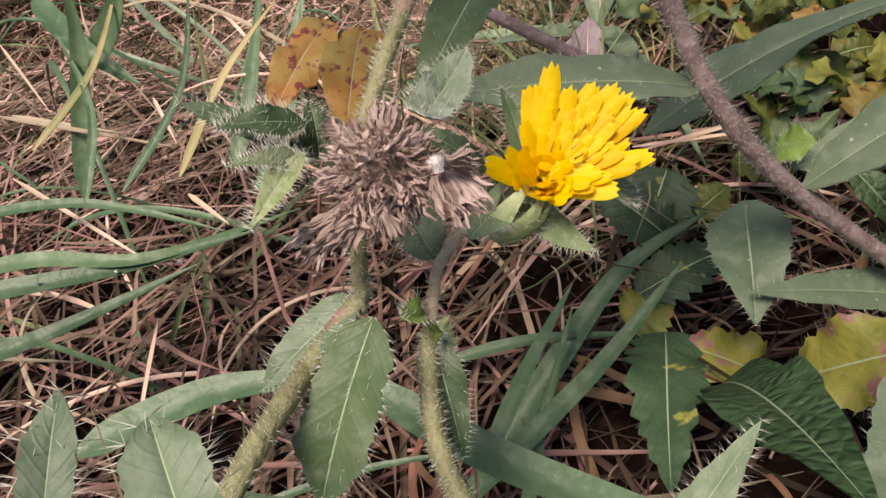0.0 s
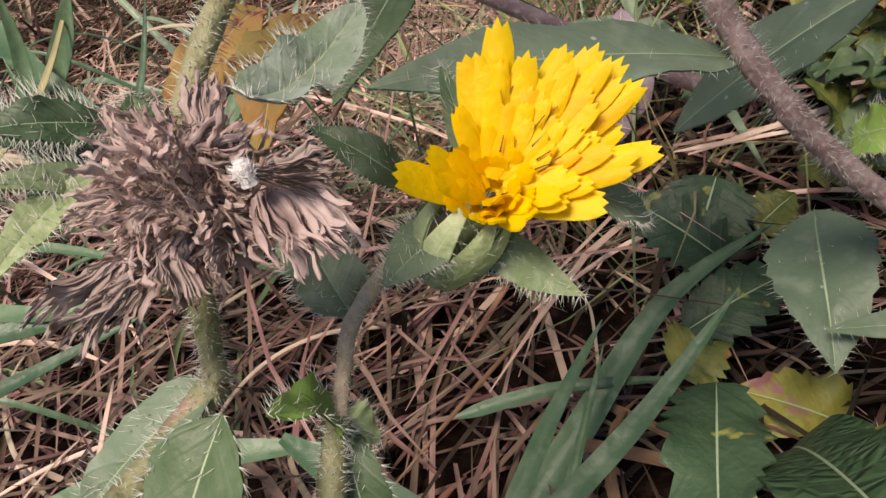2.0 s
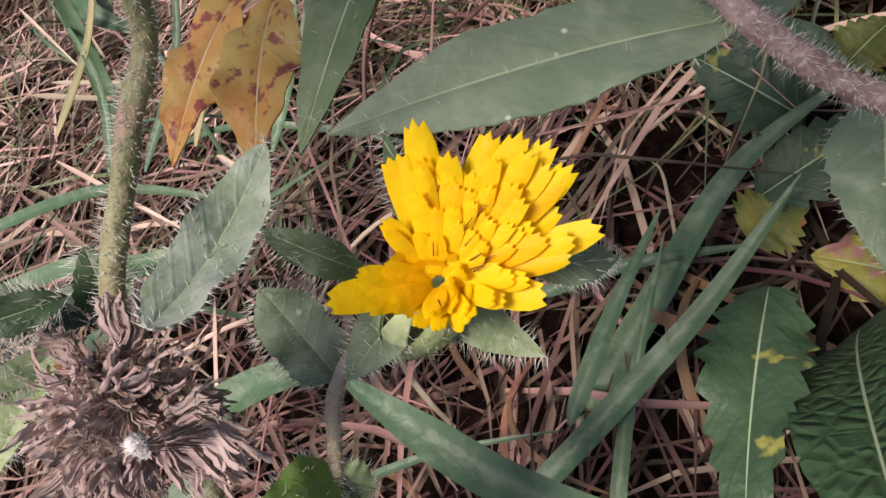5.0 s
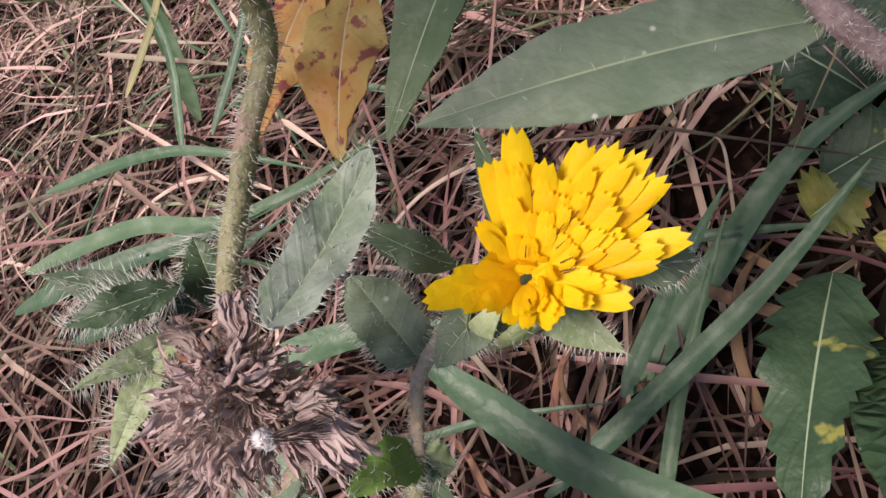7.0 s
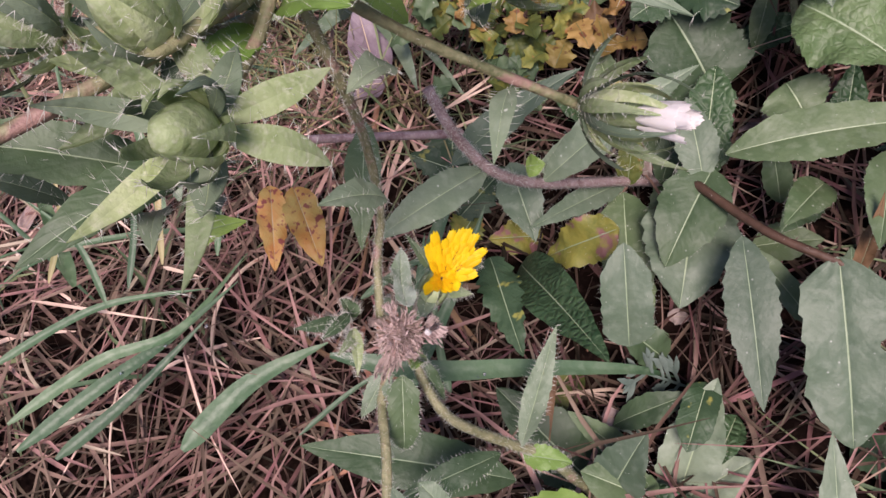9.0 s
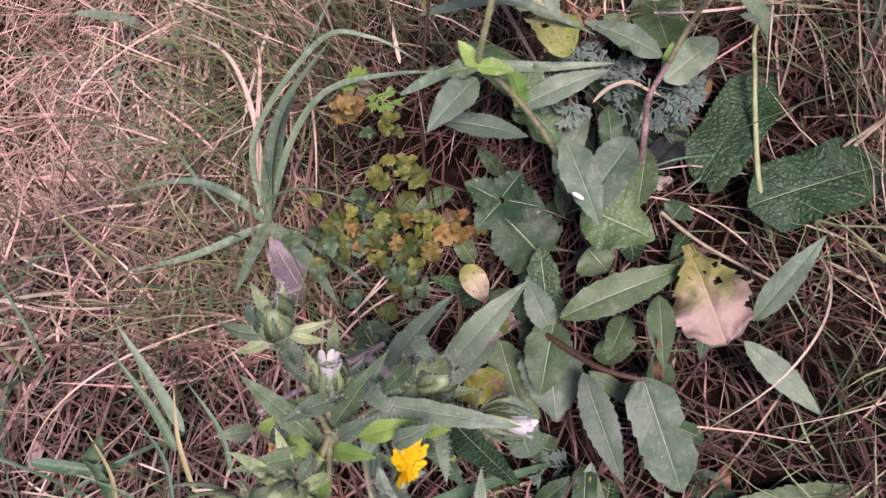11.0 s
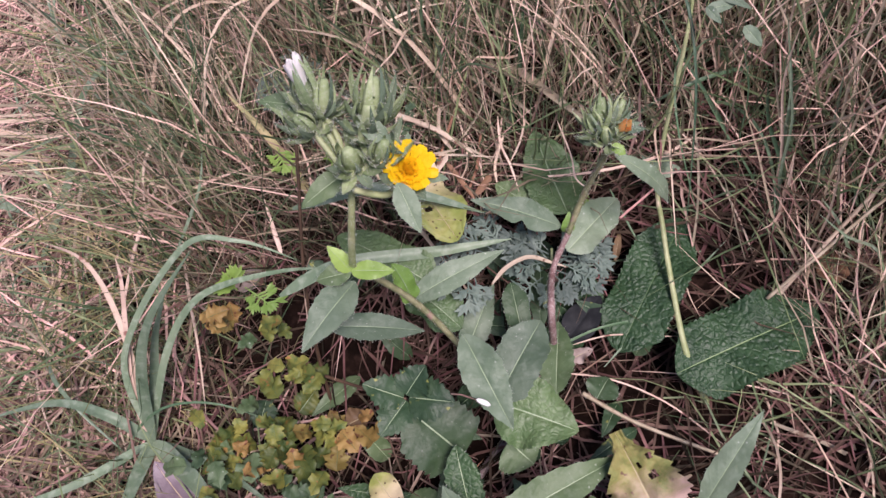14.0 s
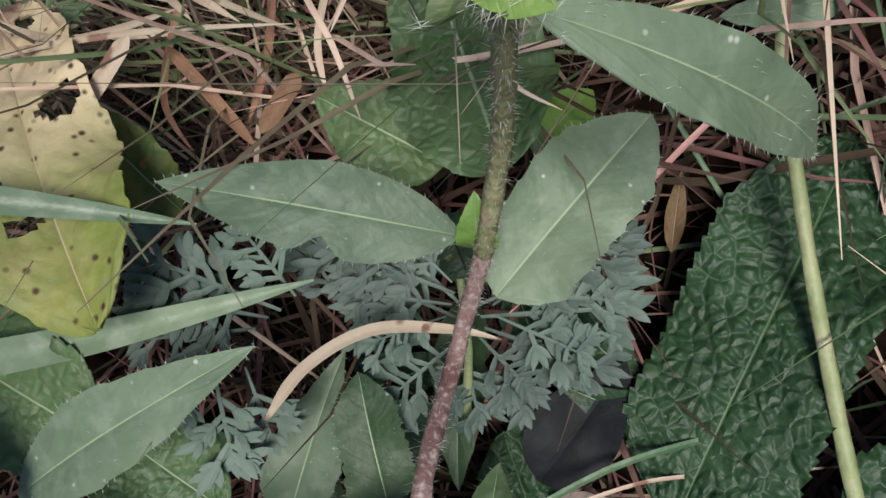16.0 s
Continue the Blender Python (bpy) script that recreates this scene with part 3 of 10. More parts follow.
def involucre(parent, centre, axis, height, radius, seed=2, mat=None, hair=90, n=9):
    """The green cup under a head: overlapping bristly bracts."""
    r = random.Random(seed)
    a, e, g = frame_of(axis)
    c = V(centre)
    for k in range(n):
        th = 2 * math.pi * k / n + r.uniform(-0.15, 0.15)
        o = e * math.cos(th) + g * math.sin(th)
        base = c - a * height * 0.5 + o * radius * 0.5
        tip = c + a * height * r.uniform(0.42, 0.6) + o * radius * r.uniform(0.75, 1.0)
        leaf(parent, base, tip, radius * 1.05, o, mat or BRACT, RIB, hair=hair // n, hair_len=0.0018, name="bract", shape="bract", bend=0.16, fold=-0.25, n_len=8, cols=2)

def bud(parent, centre, axis, height, radius, seed=4, open_mat=None, hair=110, reach=1.0):
    """A closed bristly bud with leafy outer bracts; open_mat shows florets at its mouth."""
    r = random.Random(seed)
    a, e, g = frame_of(axis)
    c = V(centre)
    b = tagged(new("flower_bud"), "bristly green flower bud")
    b.parent = parent
    verts, faces = [], []
    prof = ((-0.5, 0.3), (-0.36, 0.75), (-0.1, 0.95), (0.15, 0.85), (0.35, 0.62), (0.5, 0.4))
    for h, w in prof:
        for k in range(10):
            an = 2 * math.pi * k / 10
            verts.append(c + a * (h * height) + (e * math.cos(an) + g * math.sin(an)) * (w * radius * 0.58 * (1 + 0.06 * (k % 2))))
    for i in range(len(prof) - 1):
        for k in range(10):
            faces.append((i * 10 + k, i * 10 + (k + 1) % 10, (i + 1) * 10 + (k + 1) % 10, (i + 1) * 10 + k))
    faces += [tuple(range(10))[::-1], tuple(range(50, 60))]
    link_mesh("cup", verts, faces, [BRACT], b)
    for k in range(9):
        th = 2 * math.pi * k / 9 + r.uniform(-0.2, 0.2)
        o = e * math.cos(th) + g * math.sin(th)
        leaf(b, c - a * height * 0.48 + o * radius * 0.3, c + a * height * r.uniform(0.4, 0.85) + o * radius * r.uniform(0.3, 0.95), radius * r.uniform(0.5, 0.7), o, BRACT if k % 3 else GREY, BRACT,
             hair=hair // 4, hair_len=0.0021, name="bract", shape="bract", bend=0.2, fold=-0.3, n_len=9, cols=2)
    for k in range(9):
        th = 2 * math.pi * (k + 0.3) / 9 + r.uniform(-0.3, 0.3)
        o = e * math.cos(th) + g * math.sin(th)
        leaf(b, c - a * height * 0.5 + o * radius * 0.2, c - a * height * 0.5 + a * height * r.uniform(0.1, 1.2) + o * radius * r.uniform(1.5, 2.9), radius * r.uniform(0.55, 0.95), (a - o * 0.5), BRACT if k % 3 else GREY, BRACT,
             hair=hair // 2, hair_len=0.0024, name="outer_bract", shape="lance", bend=-0.14, fold=0.25, n_len=10, cols=2, twist=r.uniform(-0.8, 0.8))
    if open_mat:
        for k in range(16):
            th = r.uniform(0, 6.28)
            o = e * math.cos(th) + g * math.sin(th)
            rr = radius * math.sqrt(r.random()) * 0.55
            vv, ff = petal_mesh(c + a * height * 0.2 + o * rr, a + o * 0.25, o, height * r.uniform(0.4, 0.62) * reach, radius * 0.5, cup=0.9, curl=-0.1, seed=seed * 31 + k)
            link_mesh("petal", vv, ff, [open_mat], b)
    return b

def dry_head(parent, centre, axis, size, seed=9, skirts=()):
    """A spent head: a shaggy mop of shrivelled papery florets round a dark hollow, with drooping dry bracts."""
    r = random.Random(seed)
    a, e, g = frame_of(axis)
    c = V(centre)
    h = tagged(new("dry_flower_head"), "withered brown flower head with a white tuft")
    h.parent = parent
    down = V((0, 0, -1))
    def shreds(name, label, mat, rows):
        verts, faces = [], []
        for k, (start, along, face, length, width) in enumerate(rows):
            vv, ff = petal_mesh(start, along, face, length, width, cup=r.uniform(-1.5, 2.0), curl=r.uniform(-0.4, 0.4), seed=k)
            for q, p in enumerate(vv):
                vv[q] = p + noise.noise_vector(p * 420) * (size * 0.16) + noise.noise_vector(p * 1500) * (size * 0.08)
            b = len(verts)
            verts += vv
            faces += [tuple(j + b for j in f) for f in ff]
        link_mesh(name, verts, faces, [mat], h, label)
    def mop(count, wide, far, deep):
        for k in range(count):
            th = r.uniform(0, 6.28)
            o = e * math.cos(th) + g * math.sin(th)
            ring = r.uniform(0.2, 0.75)
            spin = V((r.uniform(-1, 1), r.uniform(-1, 1), r.uniform(-1, 1)))
            start = c + o * (size * ring) + a * (size * r.uniform(-0.5, deep) * (1 - ring * 0.5)) + spin * (size * 0.12)
            yield start, o * r.uniform(0.0, 0.7) + a * r.uniform(-0.2, 0.4) + spin * 1.1 + down * r.uniform(0, 0.7), a + spin * 0.8, size * r.uniform(0.3, 0.3 + far), size * r.uniform(wide * 0.3, wide)
    shreds("floret_tuft", "shrivelled brown florets", DRY_HEAD, mop(620, 0.06, 0.5, 0.4))
    shreds("floret_tuft", "papery mauve florets", PALE_DEAD, mop(560, 0.08, 0.45, 0.55))
    shreds("floret_tuft", "dark inner florets", BROWN_DEAD, mop(160, 0.09, 0.05, 0.0))
    for start, end, wide in skirts:
        p0, p1 = V(start), V(end)
        side = (p1 - p0).cross(a).normalized() * wide
        rows = []
        for k in range(46):
            v = r.uniform(-0.5, 0.5)
            q0, q1 = p0 + side * (v * 0.5) + a * (wide * r.uniform(-0.1, 0.1)), p0.lerp(p1, r.uniform(0.65, 1.05)) + side * (v * 1.1)
            rows.append((q0, q1 - q0, a + side * r.uniform(-150, 150), (q1 - q0).length, wide * r.uniform(0.03, 0.1)))
        shreds("dry_bract", "papery dry mauve bract", PALE_DEAD, rows)
    roots = [c + V((r.uniform(-1, 1), r.uniform(-1, 1), r.uniform(-1, 1))) * size * 0.4 for _ in range(2400)]
    bristles("fluff", roots, [(p - c) + V((r.uniform(-1, 1), r.uniform(-1, 1), r.uniform(-1, 1))) * size * 0.2 for p in roots], size * 0.75, 0.00003, h, DRY_HEAD, seed)
    return h

def feather_leaf(parent, base, tip, width, normal, mat=None, pairs=5, seed=1, name="leaf"):
    """A leaf cut into narrow forked lobes on a thin stalk."""
    r = random.Random(seed)
    base, tip = V(base), V(tip)
    a = tip - base
    L = a.length
    a.normalize()
    nv = V(normal)
    nv = (nv - a * nv.dot(a)).normalized()
    s = nv.cross(a)
    verts, faces = [], []
    def strip(p, d, ln, w, up):
        sd = up.cross(d).normalized()
        k = len(verts)
        for i, (u, ww) in enumerate(((0, 0.6), (0.3, 0.95), (0.6, 0.9), (0.85, 0.45), (1.0, 0.04))):
            q = p + d * (u * ln) - up * (0.12 * ln * u * u)
            verts.append(q + sd * (ww * w / 2) + up * 0.15 * ww * w)
            verts.append(q)
            verts.append(q - sd * (ww * w / 2) + up * 0.15 * ww * w)
        for i in range(4):
            for j in range(2):
                faces.append((k + i * 3 + j, k + i * 3 + j + 1, k + i * 3 + j + 4, k + i * 3 + j + 3))
    strip(base, a, L, width * 0.05, nv)
    for i in range(pairs):
        u = 0.3 + 0.6 * i / pairs
        for sd in (-1, 1):
            if r.random() < 0.12:
                continue
            ln = width * r.uniform(0.38, 0.62)
            d = (s * sd + a * r.uniform(0.2, 1.2) + nv * r.uniform(-0.3, 0.6)).normalized()
            p = base + a * ((u + r.uniform(-0.06, 0.06)) * L) - nv * (0.12 * L * u * u)
            strip(p, d, ln * 0.75, width * 0.07, nv)
            e = d.cross(nv).normalized()
            for f in range(r.randint(3, 5)):
                sp = (f - 1.7) * 0.42 + r.uniform(-0.15, 0.15)
                strip(p + d * ln * r.uniform(0.35, 0.6), (d + e * sp + nv * r.uniform(-0.2, 0.25)).normalized(), ln * r.uniform(0.35, 0.6), width * r.uniform(0.085, 0.125), nv)
    for f in range(5):
        strip(base + a * L * r.uniform(0.8, 0.9) - nv * 0.1 * L, (a + s * (f - 2) * 0.4 + nv * r.uniform(-0.2, 0.2)).normalized(), width * r.uniform(0.2, 0.32), width * 0.11, nv)
    return link_mesh(name, verts, faces, [mat or FEATHER], parent)

# ---------------------------------------------------------------- straw and grass in bulk
def ribbons(name, label, category, roots, dirs, lengths, widths, droop, mat, segs=4, jitter=0.15, seed=3, clear=0.0015, kind="stuff"):
    """Many narrow folded ribbons in one mesh; they bend, and rest on the ground where they would sink below it."""
    g = np.random.default_rng(seed)
    n = len(roots)
    d = dirs / np.linalg.norm(dirs, axis=1)[:, None]
    side = np.cross(d, np.array([0, 0, 1.0]) + g.normal(0, 0.35, (n, 3)))
    side /= np.linalg.norm(side, axis=1)[:, None] + 1e-9
    verts = np.zeros((n, (segs + 1) * 3, 3))
    p = roots.copy()
    for i in range(segs + 1):
        u = i / segs
        w = widths * (0.55 if i == 0 else (1.0 if u < 0.7 else max(0.12, 1.0 - (u - 0.6) * 2.2)))
        nrm = np.cross(side, d)
        verts[:, i * 3] = p - side * w[:, None] / 2 + nrm * w[:, None] * 0.2
        verts[:, i * 3 + 1] = p
        verts[:, i * 3 + 2] = p + side * w[:, None] / 2 + nrm * w[:, None] * 0.2
        d = d + g.normal(0, jitter, (n, 3))
        d[:, 2] -= droop
        d /= np.linalg.norm(d, axis=1)[:, None]
        p = p + d * (lengths / segs)[:, None]
        gz = ground_z(p[:, 0], p[:, 1]) + clear
        p[:, 2] = np.maximum(p[:, 2], gz)
    k = (segs + 1) * 3
    f = []
    for i in range(segs):
        for j in range(2):
            f.append((i * 3 + j, i * 3 + j + 1, i * 3 + j + 4, i * 3 + j + 3))
    f = np.array(f)
    F = (f[None] + (np.arange(n) * k)[:, None, None]).reshape(-1, 4)
    me = bpy.data.meshes.new(name)
    me.vertices.add(n * k)
    me.vertices.foreach_set("co", verts.reshape(-1).astype(np.float32))
    me.loops.add(F.size)
    me.loops.foreach_set("vertex_index", F.ravel().astype(np.int32))
    me.polygons.add(len(F))
    me.polygons.foreach_set("loop_start", np.arange(0, F.size, 4, dtype=np.int32))
    me.polygons.foreach_set("loop_total", np.full(len(F), 4, dtype=np.int32))
    me.update(calc_edges=True)
    me.materials.append(mat)
    return tagged(new(name, me), label, category, kind=kind)

def scatter(n, x0, x1, y0, y1, seed, z=0.004, zs=0.004):
    g = np.random.default_rng(seed)
    x, y = g.uniform(x0, x1, n), g.uniform(y0, y1, n)
    return np.stack([x, y, ground_z(x, y) + z + np.abs(g.normal(0, zs, n))], 1), g

def flat_dirs(g, n, lift=0.15, main=None, spread=3.2):
    th = g.uniform(0, 6.283, n) if main is None else g.normal(main, spread, n)
    return np.stack([np.cos(th), np.sin(th), g.normal(lift, 0.12, n)], 1)

def up_dirs(g, n, lean=0.35, bias=(0, 0)):
    return np.stack([g.normal(bias[0], lean, n), g.normal(bias[1], lean, n), np.ones(n)], 1)

def straw(name, label, n, box, seed, lift, lens, wids, mat, z=0.003, zs=0.006, droop=0.05, avoid=()):
    r, g = scatter(n, *box, seed, z, zs)
    for x0, x1, y0, y1 in avoid:
        r = r[~((r[:, 0] > x0) & (r[:, 0] < x1) & (r[:, 1] > y0) & (r[:, 1] < y1))]
    n = len(r)
    ribbons(name, label, "straw", r, flat_dirs(g, n, lift), g.uniform(*lens, n), g.uniform(*wids, n), droop, mat, seed=seed)

def sward(name, label, n, box, seed, lean, lens, wids, mat, droop=0.15):
    r, g = scatter(n, *box, seed, 0.0, 0.001)
    x, y = r[:, 0], r[:, 1]
    keep = ~((y < 0.24) & (x > -0.2) & (x < 0.12))
    r = r[keep]
    n = len(r)
    ribbons(name, label, "grass", r, up_dirs(g, n, lean), g.uniform(*lens, n), g.uniform(*wids, n), droop, mat, seed=seed)

# the mown strip and the foot of the bank
FAR = (-1.5, -0.21, -0.02, 1.3)
straw("lying_straw", "pinkish tan dry straw lying on the mown strip", 17000, FAR, 11, 0.1, (0.03, 0.13), (0.0008, 0.0022), STRAW)
straw("straw_litter", "reddish brown chopped straw litter", 9000, FAR, 12, 0.04, (0.03, 0.1), (0.001, 0.0026), STRAW_BROWN_SHADED, 0.001, 0.004)
straw("distant_straw", "dull tan straw farther off", 16000, (-2.6, -0.95, -0.8, 2.2), 25, 0.1, (0.08, 0.24), (0.0025, 0.006), STRAW_MID, 0.003, 0.01)
straw("back_straw", "dull tan straw farther off behind", 4000, (-1.5, 1.5, 1.2, 3.6), 26, 0.1, (0.08, 0.24), (0.002, 0.006), STRAW_MID, 0.003, 0.01)
# rough grass all round, thinning outwards
for nm, m, sd, cnt, wd in (("outer_straw", STRAW_MID, 51, 22000, (0.003, 0.008)), ("outer_litter", STRAW_BROWN_SHADED, 52, 12000, (0.004, 0.01)), ("outer_grass", GRASS, 53, 11000, (0.003, 0.007))):
    g0 = np.random.default_rng(sd)
    xy = g0.normal((-0.4, 0.3), 1.5, (cnt, 2))
    x, y = xy[:, 0], xy[:, 1]
    xy = xy[~((x > -1.4) & (x < 0.45) & (y > -0.5) & (y < 1.3))]
    r0 = np.column_stack([xy, ground_z(xy[:, 0], xy[:, 1]) + 0.004])
    ribbons(nm, "rough dry grass round about", "grass", r0, up_dirs(g0, len(r0), 1.2), g0.uniform(0.08, 0.22, len(r0)), g0.uniform(*wd, len(r0)), 0.2, m, seed=sd, segs=3)
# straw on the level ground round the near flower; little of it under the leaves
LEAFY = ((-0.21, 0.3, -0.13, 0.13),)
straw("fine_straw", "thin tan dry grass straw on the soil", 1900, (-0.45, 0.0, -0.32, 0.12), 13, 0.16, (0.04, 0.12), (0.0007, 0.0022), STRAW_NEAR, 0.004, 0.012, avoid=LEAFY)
straw("fine_litter", "brown dead grass litter on dark soil", 5200, (-0.45, 0.45, -0.32, 0.16), 14, 0.1, (0.03, 0.08), (0.0006, 0.002), STRAW_BROWN_SHADED, 0.001, 0.006)
straw("leaf_gap_straw", "a few tan straws between leaves", 200, (-0.21, 0.0, -0.13, 0.1), 24, 0.05, (0.03, 0.08), (0.0006, 0.0015), STRAW_MID, 0.001, 0.003)
straw("side_straw", "tan dry straw beside the near flower", 6000, (-1.5, -0.42, -0.55, 0.14), 21, 0.12, (0.04, 0.12), (0.001, 0.0026), STRAW_MID, 0.003, 0.009)
straw("side_litter", "brown dead straw litter on the soil", 6000, (-1.5, -0.42, -0.55, 0.14), 22, 0.05, (0.03, 0.1), (0.001, 0.0026), STRAW_BROWN_SHADED, 0.001, 0.005)
straw("gap_straw", "tan straw in the gaps between leaves", 340, (0.0, 0.45, -0.34, 0.14), 23, 0.25, (0.03, 0.11), (0.0005, 0.0014), STRAW, 0.004, 0.01, avoid=((-0.1, 0.02, -0.06, 0.14),))
straw("red_stems", "thin reddish brown dead stems between leaves", 800, (-0.02, 0.45, -0.3, 0.14), 27, 0.5, (0.03, 0.1), (0.0005, 0.0013), STRAW_BROWN_SHADED, 0.002, 0.008, 0.12, avoid=((-0.1, 0.01, -0.06, 0.14),))
straw("green_stems", "thin grey-green grass stems between leaves", 800, (-0.02, 0.45, -0.3, 0.14), 37, 0.5, (0.03, 0.1), (0.0005, 0.0013), GRASS, 0.002, 0.008, 0.12, avoid=((-0.1, 0.01, -0.06, 0.14),))
straw("low_straw", "tan and brown straw on bare soil beside the leaves", 1100, (-0.13, 0.4, -0.4, -0.09), 30, 0.2, (0.03, 0.11), (0.0006, 0.0016), STRAW_BROWN_SHADED, 0.002, 0.008)
# standing grass behind
BACK = (-0.25, 0.9, 0.15, 1.5)
sward("standing_dry_grass", "thin standing dry grass stems, dark brown", 2600, BACK, 15, 0.4, (0.05, 0.16), (0.0006, 0.0014), STRAW_BROWN_SHADED, 0.14)
sward("tan_grass", "thin pale tan bent grass stems", 12500, BACK, 16, 0.5, (0.07, 0.22), (0.0006, 0.0014), STRAW_TAN, 0.13)
sward("dull_grass", "thin dull grey-brown grass stems", 7000, BACK, 28, 0.5, (0.06, 0.2), (0.0005, 0.0012), STRAW_MID, 0.15)
sward("green_grass", "thin green grass blades among dry stems", 9000, (-0.27, 0.9, 0.12, 1.5), 17, 0.38, (0.06, 0.2), (0.0006, 0.0016), GRASS, 0.11)
for nm, m, sd, cnt, ln in (("short_brown_sward", STRAW_BROWN_SHADED, 31, 1300, (0.02, 0.06)), ("short_tan_sward", STRAW_TAN, 32, 1700, (0.05, 0.14)), ("short_dull_sward", STRAW_MID, 34, 1300, (0.04, 0.12)), ("short_green_sward", GRASS, 33, 1500, (0.05, 0.14))):
    r0, g0 = scatter(cnt, -0.22, 0.35, 0.125, 0.27, sd, 0.0, 0.001)
    extra, g1 = scatter(cnt // 2, 0.085, 0.45, -0.05, 0.14, sd + 5, 0.0, 0.001)
    r0 = np.concatenate([r0, extra])
    ribbons(nm, "short tangled grass stems behind the leaves", "grass", r0, up_dirs(g0, len(r0), 0.36), g0.uniform(*ln, len(r0)), g0.uniform(0.0005, 0.0013, len(r0)), 0.07, m, seed=sd)
straw("thatch", "tangled dry grass between the leaves", 3000, (-0.25, 0.5, 0.04, 0.3), 18, 0.4, (0.03, 0.1), (0.0006, 0.0016), STRAW_BROWN_SHADED, 0.001, 0.003, 0.2, avoid=((-0.02, 0.02, 0.0, 0.12),))
sward("fine_tuft_grass", "fine greenish tan grass tufts", 900, (-0.34, -0.16, 0.0, 0.4), 19, 0.6, (0.04, 0.11), (0.0005, 0.0011), GRASS_DRYISH)
sward("fine_green_grass", "fine grey-green grass between the straw", 800, (-0.34, -0.17, -0.02, 0.36), 29, 0.6, (0.04, 0.11), (0.0005, 0.0012), GRASS)
sward("short_green_grass", "short green grass coming through the straw", 900, (-1.4, -0.3, -0.3, 1.1), 20, 0.7, (0.03, 0.09), (0.0015, 0.003), GRASS, 0.2)

def long_straws(n, box, seed, lens, width, mat, name, label, category, rise=0.5):
    """Single long stalks arching over the rest, each a thing of its own."""
    r = random.Random(seed)
    for _ in range(n):
        x, y, th, ln = r.uniform(box[0], box[1]), r.uniform(box[2], box[3]), r.uniform(0, 6.283), r.uniform(*lens)
        h, turn, pts = r.uniform(0.1, rise) * ln, r.uniform(-0.9, 0.9), []
        lo = r.uniform(0.004, 0.012)
        for k in range(5):
            u = k / 4
            px, py = x + math.cos(th + turn * u) * ln * u, y + math.sin(th + turn * u) * ln * u
            pts.append((px, py, float(ground_z(px, py)) + lo + h * math.sin(2.6 * u)))
        blade(name, pts, width * r.uniform(0.6, 1.3), mat, None, label, per=5, category=category, taper=0.5)

# single long stalks and blades over the litter
long_straws(60, (-0.55, -0.2, 0.0, 0.6), 41, (0.06, 0.16), 0.0017, STRAW_PALE, "dry_straw", "long pale dry stalk arching over the litter", "straw")
long_straws(115, (-0.25, 0.3, 0.16, 0.5), 42, (0.06, 0.14), 0.0019, STRAW_TAN, "dry_straw", "long pale dry stalk arching over the sward", "straw", 0.9)
long_straws(26, (0.03, 0.2, -0.12, 0.16), 43, (0.06, 0.13), 0.0011, STRAW_PALE, "dry_straw", "thin pale dry stalk curving over dark litter", "straw")
long_straws(22, (-0.48, -0.24, 0.0, 0.45), 44, (0.06, 0.14), 0.0028, GRASS_BLUE, "wild_grass", "arching blue-green grass blade in the straw", "grass", 0.7)
long_straws(26, (-0.2, 0.25, 0.14, 0.36), 45, (0.06, 0.14), 0.0019, GRASS_DEEP, "wild_grass", "slim green grass blade in the dry sward", "grass", 0.9)
long_straws(16, (-0.45, -0.28, -0.12, 0.06), 46, (0.06, 0.12), 0.002, GRASS_DEEP, "wild_grass", "slim green grass blade among brown straw", "grass", 0.8)
long_straws(20, (-0.42, -0.22, -0.2, 0.04), 47, (0.06, 0.12), 0.0016, STRAW_PALE, "dry_straw", "tan dry stalk lying over brown litter", "straw", 0.25)
long_straws(16, (-0.26, -0.12, -0.14, 0.0), 48, (0.03, 0.07), 0.0022, BROWN_DEAD, "withered_grass", "curled dead brown grass blade on dark soil", "grass", 0.3)

def grass_tuft(x, y, n, lens, width, mats, label, seed, lean=0.3):
    """A tuft of upright blades and stalks from one root."""
    r = random.Random(seed)
    tuft = tagged(new("grass_tuft"), label, "grass", "grass tufts")
    z = float(ground_z(x, y))
    tuft.location = (x, y, z)
    for k in range(n):
        ln, th, ang = r.uniform(*lens), r.uniform(0, 6.283), abs(r.gauss(0, lean))
        o = V((math.cos(th), math.sin(th), 0))
        p0 = o * r.uniform(0, 0.02)
        pts = [p0 + o * (math.sin(ang) * ln * u * (0.5 + 0.5 * u)) + V((0, 0, math.cos(ang) * ln * u * (1 - 0.25 * ang * u))) + V((r.uniform(-1, 1), r.uniform(-1, 1), 0)) * 0.004 for u in (0, 0.35, 0.7, 1.0)]
        blade("blade", pts, width * r.uniform(0.6, 1.4), r.choice(mats), tuft, per=4, normal=(r.uniform(-1, 1), -1, 0.3), taper=0.6)

for k, (tx, ty) in enumerate(((-0.09, 0.24), (-0.04, 0.225), (0.01, 0.2), (0.05, 0.19), (0.1, 0.17), (0.14, 0.13), (-0.15, 0.3), (0.17, 0.2), (0.07, 0.26), (-0.02, 0.29))):
    grass_tuft(tx, ty, 13, (0.08, 0.2), 0.0013, (STRAW_PALE, STRAW_PALE, STRAW_TAN, GRASS_DEEP), "tuft of tall pale dry grass stalks", 60 + k, 0.38)
